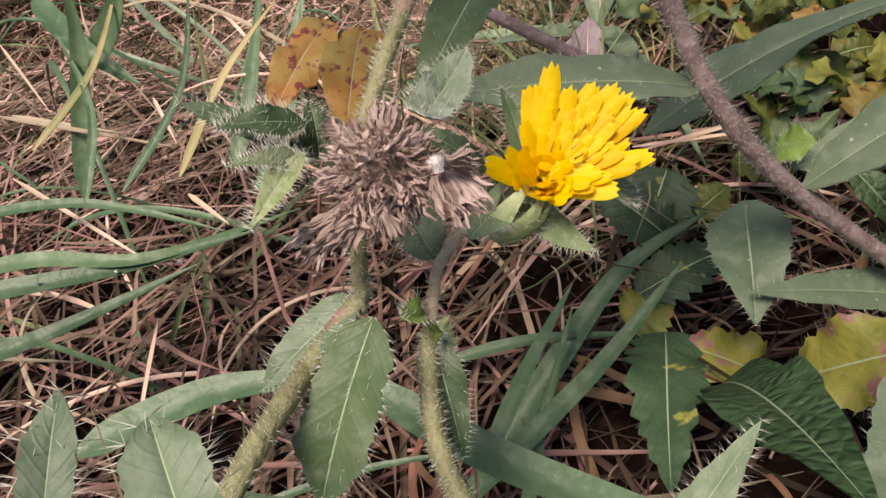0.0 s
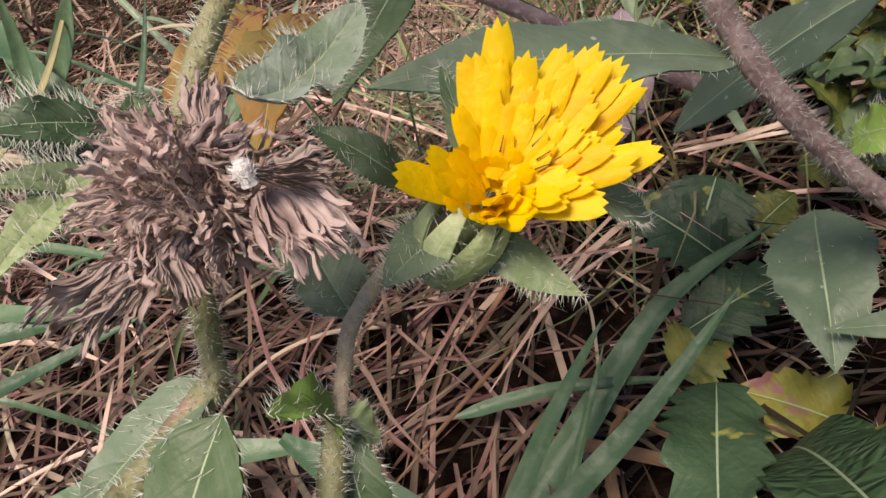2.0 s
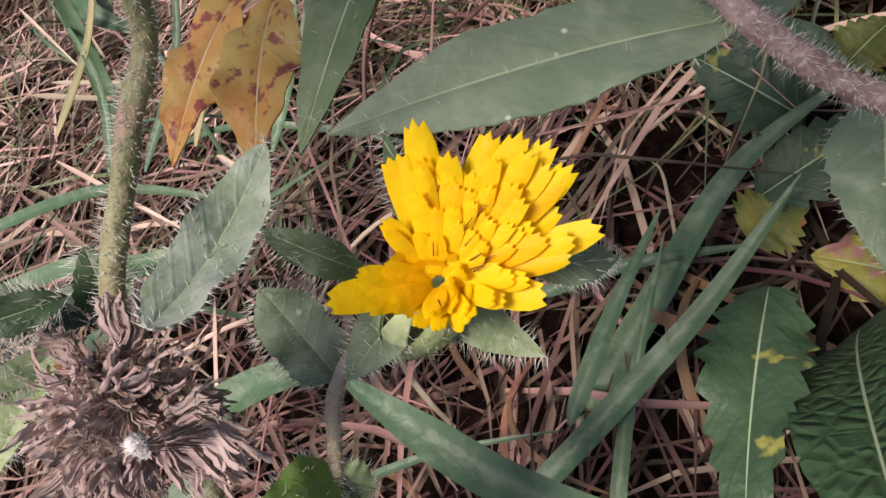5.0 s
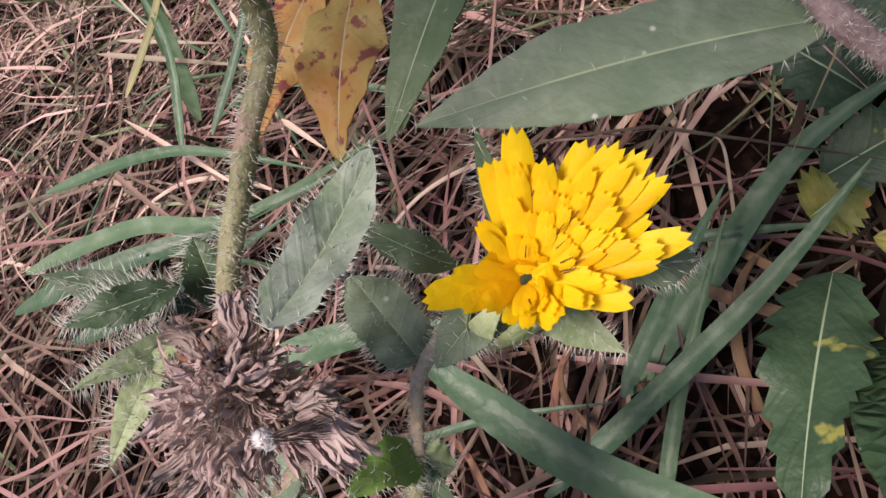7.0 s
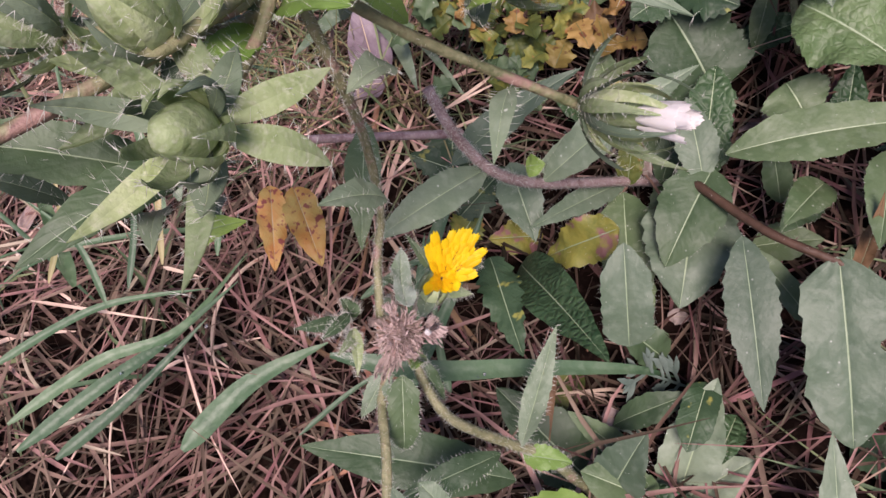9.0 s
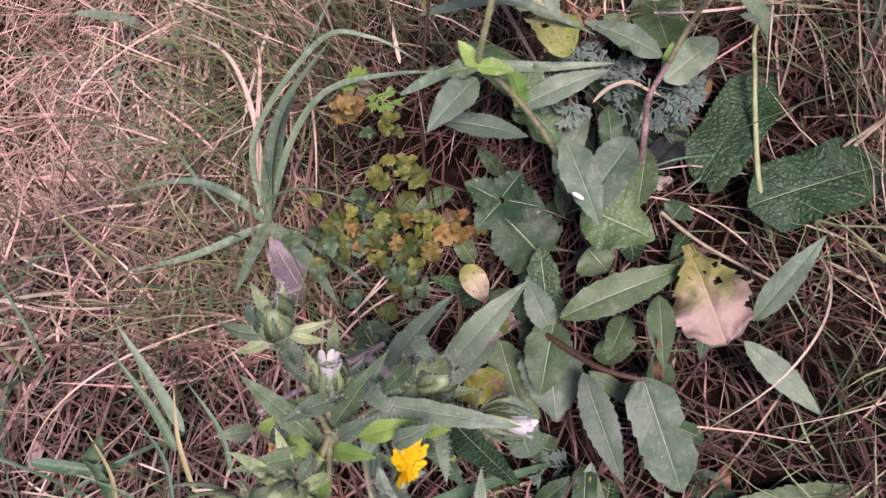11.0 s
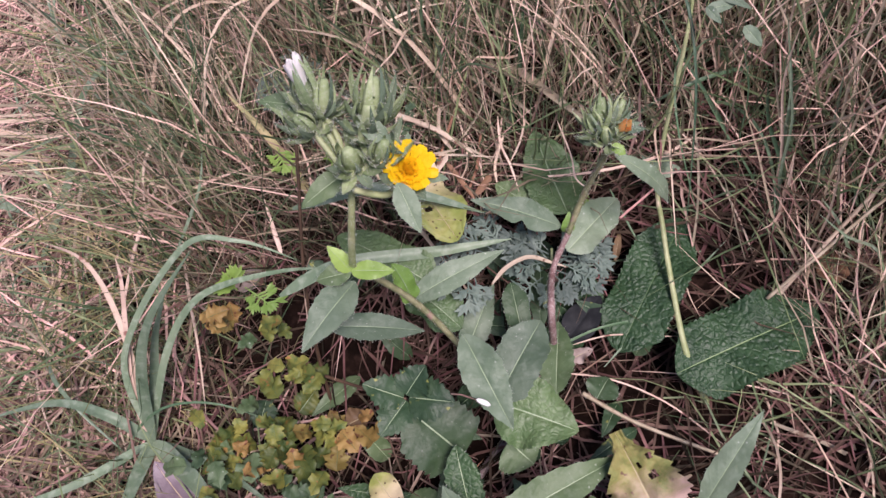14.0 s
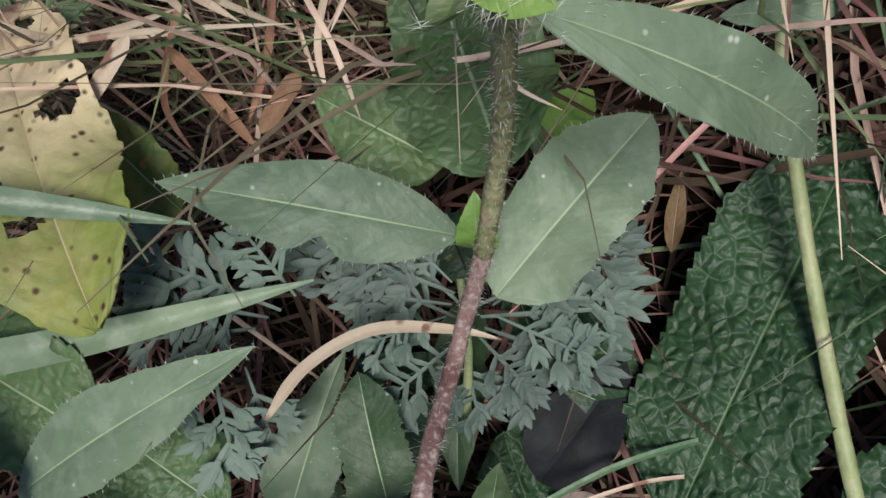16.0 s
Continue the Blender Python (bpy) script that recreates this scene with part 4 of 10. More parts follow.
for k, (tx, ty) in enumerate(((-0.2, 0.2), (-0.24, 0.28), (-0.02, 0.33), (0.12, 0.24), (0.09, 0.1), (0.13, 0.06), (-0.06, 0.2))):
    grass_tuft(tx, ty, 15, (0.06, 0.15), 0.0015, (GRASS_DEEP, GRASS_BLUE, GRASS_DEEP, STRAW_PALE), "tuft of upright green grass blades", 80 + k, 0.35)

# ---------------------------------------------------------------- plants

def white_tuft(parent, a, b, size):
    """A small dense white fluff with a few pale strands drawn out to one side."""
    r = random.Random(3)
    a, b = V(a), V(b)
    spin = lambda: V((r.uniform(-1, 1), r.uniform(-1, 1), r.uniform(-1, 1)))
    roots = [a + spin() * size * 0.25 for _ in range(700)]
    tuft = new("fluff_tuft")
    tuft.parent = parent
    tagged(tuft, "white fluffy tuft on the withered head")
    bristles("fluff", roots, [spin() + V((0, 0, 0.6)) for _ in roots], size * 0.42, 0.00004, tuft, PAPPUS, 3)
    tube("fluff_core", [a - V((0, 0, 0.0007)), a, a + V((0, 0, 0.0008))], 0.00055, 0.0003, PAPPUS, tuft, sides=10)
    strands = [a.lerp(b, r.uniform(0, 0.5)) + spin() * size * 0.16 for _ in range(150)]
    bristles("drawn_fluff", strands, [(b - a).normalized() * 1.6 for _ in strands], size * 1.9, 0.00007, tuft, DRY_HEAD, 4)

def dew_drop(p, r):
    bm = bmesh.new()
    bmesh.ops.create_icosphere(bm, subdivisions=2, radius=r)
    for v in bm.verts:
        v.co.z *= 0.7
        v.co.x *= 1.15
    me = bpy.data.meshes.new("dew_drop")
    bm.to_mesh(me)
    bm.free()
    me.materials.append(DROP)
    me.polygons.foreach_set("use_smooth", [True] * len(me.polygons))
    ob = tagged(new("dew_drop", me), "clear dew drop on a grass blade", "dew drop", "dew drops")
    ob.location = p

def feather_leaf_thing(base, tip, width, normal, seed):
    tagged(feather_leaf(None, base, tip, width, normal, seed=seed, name="mugwort_leaf"), "blue-green finely cut leaf on the soil", "leaf")

# the near plant with the open yellow flower
plant_a = thing('oxtongue_plant', 'bristly oxtongue with open yellow flower and withered head', 'wild plant', 'oxtongue plants')
tube('stem', [(-0.1083, -0.1320, -0.0437), (-0.1220, -0.1311, 0.0070), (-0.1291, -0.1322, 0.0187), (-0.1424, -0.1331, 0.0393), (-0.1500, -0.1270, 0.0470), (-0.1538, -0.1210, 0.0506)], 0.00165, 0.00105, STEM, plant_a, '', hair=1700, hair_len=0.0016)
tube('stem', [(-0.1562, -0.1270, 0.0600), (-0.1566, -0.1232, 0.0690), (-0.1551, -0.1186, 0.0793), (-0.1563, -0.1087, 0.0862), (-0.1550, -0.1010, 0.0945), (-0.1470, -0.1030, 0.1250), (-0.1384, -0.1108, 0.1538), (-0.1368, -0.1116, 0.1807)], 0.00098, 0.00085, STEM, plant_a, '', hair=2200, hair_len=0.0013)
tube('flower_stalk', [(-0.1538, -0.1210, 0.0506), (-0.1550, -0.1179, 0.0532), (-0.1557, -0.1148, 0.0558), (-0.1540, -0.1090, 0.0588), (-0.1502, -0.1029, 0.0605)], 0.00070, 0.00080, STEM_TAN, plant_a, '', hair=420, hair_len=0.0013)
tube('stem', [(-0.1562, -0.1270, 0.0600), (-0.1569, -0.1353, 0.0574), (-0.1512, -0.1486, 0.0591), (-0.1487, -0.1601, 0.0558), (-0.1465, -0.1704, 0.0529)], 0.00115, 0.00135, STEM, plant_a, '', hair=900, hair_len=0.0015)
fan_head(plant_a, (-0.1487, -0.1017, 0.0608), (0.62, -0.36, 0.69), [(-0.1508, -0.0970, 0.0714), (-0.1494, -0.0939, 0.0728), (-0.1469, -0.0942, 0.0702), (-0.1452, -0.0916, 0.0696), (-0.1403, -0.0896, 0.0654), (-0.1382, -0.0918, 0.0611), (-0.1396, -0.0983, 0.0598), (-0.1430, -0.1035, 0.0616), (-0.1494, -0.1088, 0.0683)], 0.0027)
involucre(plant_a, (-0.1511, -0.1045, 0.0583), (0.4493, 0.6445, 0.6187), 0.009, 0.0038, 3, hair=220)
leaf(plant_a, (-0.1477, -0.1178, 0.0802), (-0.1542, -0.1026, 0.0790), 0.0050, (0.5831, -0.0025, 0.8124), SHEEN, bend=-0.14, fold=0.4, shape='oblong', wave=0.12, hair=340, hair_len=0.0015, n_len=26)
leaf(plant_a, (-0.1578, -0.1136, 0.0548), (-0.1628, -0.1116, 0.0649), 0.0065, (0.5080, 0.0195, 0.8611), GREY, bend=-0.08, fold=0.3, shape='oblong', wave=0.08, hair=420, hair_len=0.0018, n_len=26)
leaf(plant_a, (-0.1523, -0.1043, 0.0585), (-0.1515, -0.1129, 0.0595), 0.0054, (0.5083, -0.2387, 0.8275), GREY, bend=0.1, fold=0.25, shape='ovate', hair=200, hair_len=0.0018, n_len=26)
leaf(plant_a, (-0.1497, -0.1033, 0.0585), (-0.1422, -0.1006, 0.0510), 0.0047, (0.4325, -0.2973, 0.8512), BRACT, bend=-0.08, fold=-0.25, shape='lance', hair=200, hair_len=0.0018, n_len=26)
leaf(plant_a, (-0.1431, -0.0964, 0.0591), (-0.1425, -0.0893, 0.0508), 0.0045, (0.3904, -0.3784, 0.8393), GREY, bend=0.05, fold=0.25, shape='lance', hair=140, hair_len=0.0018, n_len=26)
leaf(plant_a, (-0.1542, -0.1046, 0.0632), (-0.1612, -0.1076, 0.0703), 0.0042, (0.5797, -0.2695, 0.7689), GREEN, bend=0.1, fold=0.3, shape='lance', wave=0.1, hair=180, hair_len=0.0018, n_len=26)
leaf(plant_a, (-0.1523, -0.0990, 0.0626), (-0.1585, -0.0937, 0.0685), 0.0036, (0.5335, -0.3576, 0.7665), GREEN, hair=110, bend=0.1, fold=0.25, shape='bract', name='bract', n_len=14, cols=3)
leaf(plant_a, (-0.1635, -0.1207, 0.0733), (-0.1658, -0.1177, 0.0790), 0.0048, (0.6185, 0.0873, 0.7809), GREEN, bend=0.1, fold=0.3, shape='ovate', hair=230, hair_len=0.0021, n_len=26)
leaf(plant_a, (-0.1625, -0.1212, 0.0787), (-0.1651, -0.1298, 0.0828), 0.0037, (0.7345, -0.0746, 0.6745), GREEN, bend=0.1, fold=0.4, shape='lance', wave=0.1, hair=230, hair_len=0.0021, n_len=26)
leaf(plant_a, (-0.1635, -0.1223, 0.0753), (-0.1724, -0.1289, 0.0841), 0.0043, (0.6022, -0.0440, 0.7972), GREEN, bend=0.05, fold=0.35, shape='lance', teeth=7, hair=230, hair_len=0.0021, n_len=26)
leaf(plant_a, (-0.1611, -0.1239, 0.0768), (-0.1568, -0.1353, 0.0761), 0.0035, (0.5524, -0.0123, 0.8335), BRACT, bend=0.1, fold=0.35, shape='lance', hair=230, hair_len=0.0021, n_len=26)
leaf(plant_a, (-0.1607, -0.1248, 0.0761), (-0.1610, -0.1327, 0.0808), 0.0035, (0.5706, -0.0196, 0.8210), BRACT, bend=0.1, fold=0.35, shape='bract', hair=230, hair_len=0.0021, n_len=26)
leaf(plant_a, (-0.1522, -0.1289, 0.0603), (-0.1519, -0.1444, 0.0453), 0.0082, (0.3663, -0.1143, 0.9234), GREEN, bend=0.08, fold=0.3, shape='oblong', wave=0.08, hair=260, hair_len=0.0018, n_len=26)
leaf(plant_a, (-0.1538, -0.1210, 0.0506), (-0.1469, -0.1276, 0.0373), 0.0059, (0.3300, -0.1716, 0.9282), GREEN, bend=0.08, fold=0.3, shape='lance', wave=0.08, hair=160, hair_len=0.0018, n_len=26, teeth=7)
leaf(plant_a, (-0.1562, -0.1270, 0.0600), (-0.1621, -0.1401, 0.0546), 0.0058, (0.4081, -0.1326, 0.9032), GREY, bend=0.08, fold=0.3, shape='ovate', wave=0.08, hair=150, hair_len=0.0018, n_len=26)
leaf(plant_a, (-0.1538, -0.1210, 0.0506), (-0.1503, -0.1267, 0.0590), 0.0053, (0.4795, 0.1523, 0.8642), BRIGHT, bend=0.08, fold=0.3, shape='ovate', wave=0.08, hair=120, hair_len=0.0018, n_len=26)
leaf(plant_a, (-0.1538, -0.1210, 0.0506), (-0.1516, -0.1196, 0.0474), 0.0042, (0.4578, 0.1136, 0.8818), BRACT, bend=0.08, fold=0.3, shape='ovate', wave=0.08, hair=90, hair_len=0.0018, n_len=26)
leaf(plant_a, (-0.1273, -0.1324, 0.0187), (-0.1232, -0.0959, 0.0236), 0.0085, (0.1597, -0.2338, 0.9591), GREY, bend=-0.06, fold=0.45, shape='lance', wave=0.05, hair=320, hair_len=0.0024, n_len=28)
leaf(plant_a, (-0.1332, -0.1347, 0.0162), (-0.1576, -0.1563, 0.0275), 0.0092, (0.2461, -0.1060, 0.9634), GREEN, bend=0.08, fold=0.25, shape='lance', teeth=9, wave=0.12, hair=230, hair_len=0.0021, n_len=26)
leaf(plant_a, (-0.1274, -0.1331, 0.0133), (-0.1132, -0.1324, 0.0111), 0.0075, (0.1363, -0.1539, 0.9786), BRIGHT, bend=0.1, fold=0.25, shape='ovate', hair=230, hair_len=0.0021, n_len=26)
leaf(plant_a, (-0.1336, -0.1659, 0.0828), (-0.1369, -0.1597, 0.0882), 0.0030, (0.5748, -0.0263, 0.8178), GREY, hair=60, bend=0.06, fold=0.3, shape='oblong', n_len=22)
leaf(plant_a, (-0.1269, -0.1609, 0.0802), (-0.1327, -0.1574, 0.0858), 0.0048, (0.5115, -0.0790, 0.8557), GREY, hair=60, bend=0.06, fold=0.3, shape='oblong', n_len=22)
dry_head(plant_a, (-0.1490, -0.1241, 0.0768), (0.7562, -0.4244, 0.4981), 0.0048, skirts=(((-0.1429, -0.1216, 0.0770), (-0.1400, -0.1216, 0.0722), 0.0048), ((-0.1433, -0.1211, 0.0778), (-0.1416, -0.1179, 0.0762), 0.0030), ((-0.1506, -0.1279, 0.0752), (-0.1528, -0.1338, 0.0724), 0.0035), ((-0.1483, -0.1274, 0.0746), (-0.1502, -0.1314, 0.0725), 0.0030), ((-0.1463, -0.1264, 0.0761), (-0.1462, -0.1285, 0.0730), 0.0022), ((-0.1511, -0.1204, 0.0792), (-0.1524, -0.1175, 0.0809), 0.0030), ((-0.1529, -0.1227, 0.0798), (-0.1560, -0.1236, 0.0812), 0.0025)))
white_tuft(plant_a, (-0.1417, -0.1229, 0.0790), (-0.1406, -0.1202, 0.0769), 0.0016)
bud(plant_a, (-0.1497, -0.0816, 0.1899), (0.2441, 0.0667, 0.9675), 0.013, 0.0058, 20, None)
tube('flower_stalk', [(-0.1368, -0.1116, 0.1807), (-0.1455, -0.0972, 0.1763), (-0.1513, -0.0820, 0.1836)], 0.0009, 0.0008, STEM, plant_a, '', hair=60)
bud(plant_a, (-0.1358, -0.0976, 0.1857), (0.3376, 0.2065, 0.9184), 0.014, 0.005, 21, PAPPUS)
tube('flower_stalk', [(-0.1368, -0.1116, 0.1807), (-0.1395, -0.1066, 0.1745), (-0.1382, -0.0991, 0.1793)], 0.0009, 0.0008, STEM, plant_a, '', hair=60)
bud(plant_a, (-0.1467, -0.1278, 0.1881), (0.0490, -0.2481, 0.9675), 0.0125, 0.0062, 22, None)
tube('flower_stalk', [(-0.1368, -0.1116, 0.1807), (-0.1422, -0.1174, 0.1756), (-0.1471, -0.1262, 0.1821)], 0.0009, 0.0008, STEM, plant_a, '', hair=60)
bud(plant_a, (-0.1350, -0.1412, 0.1855), (0.2995, -0.5948, 0.7460), 0.0125, 0.006, 23, None)
tube('flower_stalk', [(-0.1368, -0.1116, 0.1807), (-0.1386, -0.1210, 0.1763), (-0.1368, -0.1375, 0.1808)], 0.0009, 0.0008, STEM, plant_a, '', hair=60)
bud(plant_a, (-0.1107, -0.0967, 0.1685), (0.7132, -0.0808, 0.6963), 0.0125, 0.0055, 24, None)
tube('flower_stalk', [(-0.1368, -0.1116, 0.1807), (-0.1303, -0.1034, 0.1682), (-0.1151, -0.0962, 0.1641)], 0.0009, 0.0008, STEM, plant_a, '', hair=60)
bud(plant_a, (-0.0967, -0.1028, 0.1405), (0.9353, -0.2640, 0.2358), 0.015, 0.0045, 25, PAPPUS)
tube('flower_stalk', [(-0.1368, -0.1116, 0.1807), (-0.1259, -0.1046, 0.1583), (-0.1037, -0.1009, 0.1387)], 0.0009, 0.0008, STEM, plant_a, '', hair=60)
bud(plant_a, (-0.1634, -0.1308, 0.1913), (-0.6960, -0.1989, 0.6899), 0.016, 0.004, 26, PETAL_ORANGE, reach=1.5)
tube('flower_stalk', [(-0.1368, -0.1116, 0.1807), (-0.1431, -0.1192, 0.1791), (-0.1578, -0.1292, 0.1858)], 0.0009, 0.0008, STEM, plant_a, '', hair=60)
bud(plant_a, (-0.1631, -0.1599, 0.1967), (-0.6503, -0.6542, 0.3862), 0.02, 0.0042, 27, PETAL_ORANGE, reach=1.5)
tube('flower_stalk', [(-0.1368, -0.1116, 0.1807), (-0.1428, -0.1285, 0.1845), (-0.1566, -0.1534, 0.1929)], 0.0009, 0.0008, STEM, plant_a, '', hair=60)
leaf(plant_a, (-0.1385, -0.1099, 0.1762), (-0.1183, -0.0925, 0.1885), 0.0067, (0.1930, -0.2574, 0.9468), GREEN, hair=70, bend=0.1, fold=0.3, shape='lance', n_len=16)
leaf(plant_a, (-0.1401, -0.1128, 0.1756), (-0.1565, -0.0974, 0.1967), 0.0074, (0.2556, -0.2443, 0.9354), GREEN, hair=70, bend=0.1, fold=0.3, shape='lance', n_len=16)
leaf(plant_a, (-0.1388, -0.1142, 0.1747), (-0.1609, -0.1206, 0.1891), 0.0067, (0.2591, -0.2043, 0.9440), GREEN, hair=70, bend=0.1, fold=0.3, shape='lance', n_len=16)
leaf(plant_a, (-0.1388, -0.1142, 0.1747), (-0.1243, -0.1185, 0.1803), 0.0059, (0.2020, -0.2082, 0.9570), BRIGHT, hair=70, bend=0.1, fold=0.3, shape='lance', n_len=16)
leaf(plant_a, (-0.1478, -0.1371, 0.1683), (-0.1781, -0.1454, 0.1842), 0.0089, (0.2936, -0.1261, 0.9476), GREEN, hair=70, bend=0.1, fold=0.3, shape='lance', n_len=16)
leaf(plant_a, (-0.1312, -0.1112, 0.1739), (-0.1111, -0.1100, 0.1800), 0.0067, (0.1694, -0.2265, 0.9592), BRIGHT, hair=70, bend=0.1, fold=0.3, shape='lance', n_len=16)
leaf(plant_a, (-0.1446, -0.1342, 0.1686), (-0.1592, -0.1558, 0.1753), 0.0082, (0.2598, -0.1145, 0.9589), GREEN, hair=70, bend=0.1, fold=0.3, shape='lance', n_len=16)
leaf(plant_a, (-0.1333, -0.0998, 0.1787), (-0.1475, -0.1094, 0.1898), 0.0067, (0.2311, -0.2462, 0.9413), GREY, hair=70, bend=0.1, fold=0.3, shape='lance', n_len=16)
leaf(plant_a, (-0.1276, -0.1025, 0.1762), (-0.0860, -0.1123, 0.1726), 0.0074, (0.1236, -0.2358, 0.9639), GREY, hair=70, bend=0.1, fold=0.3, shape='lance', n_len=16)
leaf(plant_a, (-0.1404, -0.1170, 0.1740), (-0.1422, -0.1338, 0.1792), 0.0074, (0.2316, -0.1784, 0.9563), BRIGHT, hair=70, bend=0.1, fold=0.3, shape='lance', n_len=16)
leaf(plant_a, (-0.1512, -0.1407, 0.1651), (-0.1448, -0.1499, 0.1710), 0.0045, (0.2448, -0.1124, 0.9630), GREY, hair=60, bend=0.12, fold=0.3, shape='lance', n_len=14, cols=3)
leaf(plant_a, (-0.1614, -0.1068, 0.1701), (-0.1522, -0.1044, 0.1796), 0.0044, (0.2665, -0.2288, 0.9363), BRIGHT, hair=60, bend=0.12, fold=0.3, shape='lance', n_len=14, cols=3)
leaf(plant_a, (-0.1599, -0.1098, 0.1473), (-0.1674, -0.1162, 0.1579), 0.0051, (0.2626, -0.1890, 0.9462), BRIGHT, hair=60, bend=0.12, fold=0.3, shape='lance', n_len=14, cols=3)
leaf(plant_a, (-0.1192, -0.1158, 0.1819), (-0.1058, -0.1134, 0.1903), 0.0057, (0.1502, -0.2262, 0.9624), GREY, hair=60, bend=0.12, fold=0.3, shape='lance', n_len=14, cols=3)
leaf(plant_a, (-0.1313, -0.1231, 0.1422), (-0.1369, -0.1307, 0.1518), 0.0061, (0.1857, -0.1545, 0.9704), GREY, hair=60, bend=0.12, fold=0.3, shape='lance', n_len=14, cols=3)
leaf(plant_a, (-0.1614, -0.0687, 0.1623), (-0.1563, -0.0653, 0.1733), 0.0048, (0.2510, -0.3169, 0.9147), GREY, hair=60, bend=0.12, fold=0.3, shape='lance', n_len=14, cols=3)
leaf(plant_a, (-0.1331, -0.1036, 0.1508), (-0.1349, -0.1148, 0.1580), 0.0067, (0.1882, -0.2067, 0.9601), GREY, hair=60, bend=0.12, fold=0.3, shape='lance', n_len=14, cols=3)
leaf(plant_a, (-0.1342, -0.0925, 0.1483), (-0.1431, -0.0938, 0.1612), 0.0052, (0.1970, -0.2470, 0.9488), BRIGHT, hair=60, bend=0.12, fold=0.3, shape='lance', n_len=14, cols=3)
leaf(plant_a, (-0.1618, -0.1371, 0.1445), (-0.1471, -0.1349, 0.1525), 0.0063, (0.2405, -0.1280, 0.9622), BRIGHT, hair=60, bend=0.12, fold=0.3, shape='lance', n_len=14, cols=3)
leaf(plant_a, (-0.1667, -0.1045, 0.1644), (-0.1732, -0.1081, 0.1757), 0.0058, (0.2945, -0.2185, 0.9303), GREY, hair=60, bend=0.12, fold=0.3, shape='lance', n_len=14, cols=3)
leaf(plant_a, (-0.1333, -0.1132, 0.1845), (-0.1196, -0.1108, 0.1928), 0.0046, (0.1959, -0.2335, 0.9524), GREY, hair=60, bend=0.12, fold=0.3, shape='lance', n_len=14, cols=3)
leaf(plant_a, (-0.1132, -0.1058, 0.1494), (-0.1113, -0.1225, 0.1537), 0.0044, (0.1279, -0.1950, 0.9724), GREY, hair=60, bend=0.12, fold=0.3, shape='lance', n_len=14, cols=3)
leaf(plant_a, (-0.1507, -0.1105, 0.1786), (-0.1371, -0.1188, 0.1830), 0.0055, (0.2405, -0.2130, 0.9470), BRIGHT, hair=60, bend=0.12, fold=0.3, shape='lance', n_len=14, cols=3)
leaf(plant_a, (-0.1107, -0.0998, 0.1641), (-0.1057, -0.0928, 0.1765), 0.0045, (0.1236, -0.2617, 0.9572), GREY, hair=60, bend=0.12, fold=0.3, shape='lance', n_len=14, cols=3)
leaf(plant_a, (-0.1024, -0.0966, 0.1824), (-0.1080, -0.1000, 0.1936), 0.0053, (0.1246, -0.2781, 0.9524), GREEN, hair=60, bend=0.12, fold=0.3, shape='lance', n_len=14, cols=3)
leaf(plant_a, (-0.1422, -0.0984, 0.1554), (-0.1311, -0.0931, 0.1655), 0.0051, (0.1969, -0.2466, 0.9489), GREY, hair=60, bend=0.12, fold=0.3, shape='lance', n_len=14, cols=3)
leaf(plant_a, (-0.1634, -0.1047, 0.1599), (-0.1511, -0.1081, 0.1664), 0.0067, (0.2557, -0.2162, 0.9423), GREY, hair=60, bend=0.12, fold=0.3, shape='lance', n_len=14, cols=3)
leaf(plant_a, (-0.1208, -0.1025, 0.1642), (-0.1223, -0.0968, 0.1777), 0.0058, (0.1639, -0.2506, 0.9541), GREY, hair=60, bend=0.12, fold=0.3, shape='lance', n_len=14, cols=3)
leaf(plant_a, (-0.1621, -0.1260, 0.1414), (-0.1559, -0.1358, 0.1471), 0.0047, (0.2467, -0.1385, 0.9591), GREY, hair=60, bend=0.12, fold=0.3, shape='lance', n_len=14, cols=3)
leaf(plant_a, (-0.1661, -0.0698, 0.1769), (-0.1526, -0.0840, 0.1790), 0.0053, (0.2658, -0.3051, 0.9145), GREY, hair=60, bend=0.12, fold=0.3, shape='lance', n_len=14, cols=3)
leaf(plant_a, (-0.1700, -0.1397, 0.1619), (-0.1785, -0.1431, 0.1739), 0.0042, (0.3115, -0.1192, 0.9427), GREY, hair=60, bend=0.12, fold=0.3, shape='lance', n_len=14, cols=3)
leaf(plant_a, (-0.1126, -0.0868, 0.1803), (-0.1054, -0.0986, 0.1850), 0.0045, (0.1322, -0.2860, 0.9491), GREY, hair=60, bend=0.12, fold=0.3, shape='lance', n_len=14, cols=3)
leaf(plant_a, (-0.1143, -0.1094, 0.1704), (-0.1045, -0.1124, 0.1777), 0.0059, (0.1320, -0.2249, 0.9654), BRIGHT, hair=60, bend=0.12, fold=0.3, shape='lance', n_len=14, cols=3)
leaf(plant_a, (-0.1149, -0.0932, 0.1756), (-0.1237, -0.1044, 0.1847), 0.0052, (0.1636, -0.2639, 0.9506), GREEN, hair=60, bend=0.12, fold=0.3, shape='lance', n_len=14, cols=3)
leaf(plant_a, (-0.1235, -0.1027, 0.1914), (-0.1146, -0.1110, 0.1970), 0.0051, (0.1758, -0.2576, 0.9501), GREY, hair=60, bend=0.12, fold=0.3, shape='lance', n_len=14, cols=3)
leaf(plant_a, (-0.1504, -0.0823, 0.1600), (-0.1367, -0.0889, 0.1649), 0.0045, (0.2141, -0.2720, 0.9382), BRIGHT, hair=60, bend=0.12, fold=0.3, shape='lance', n_len=14, cols=3)
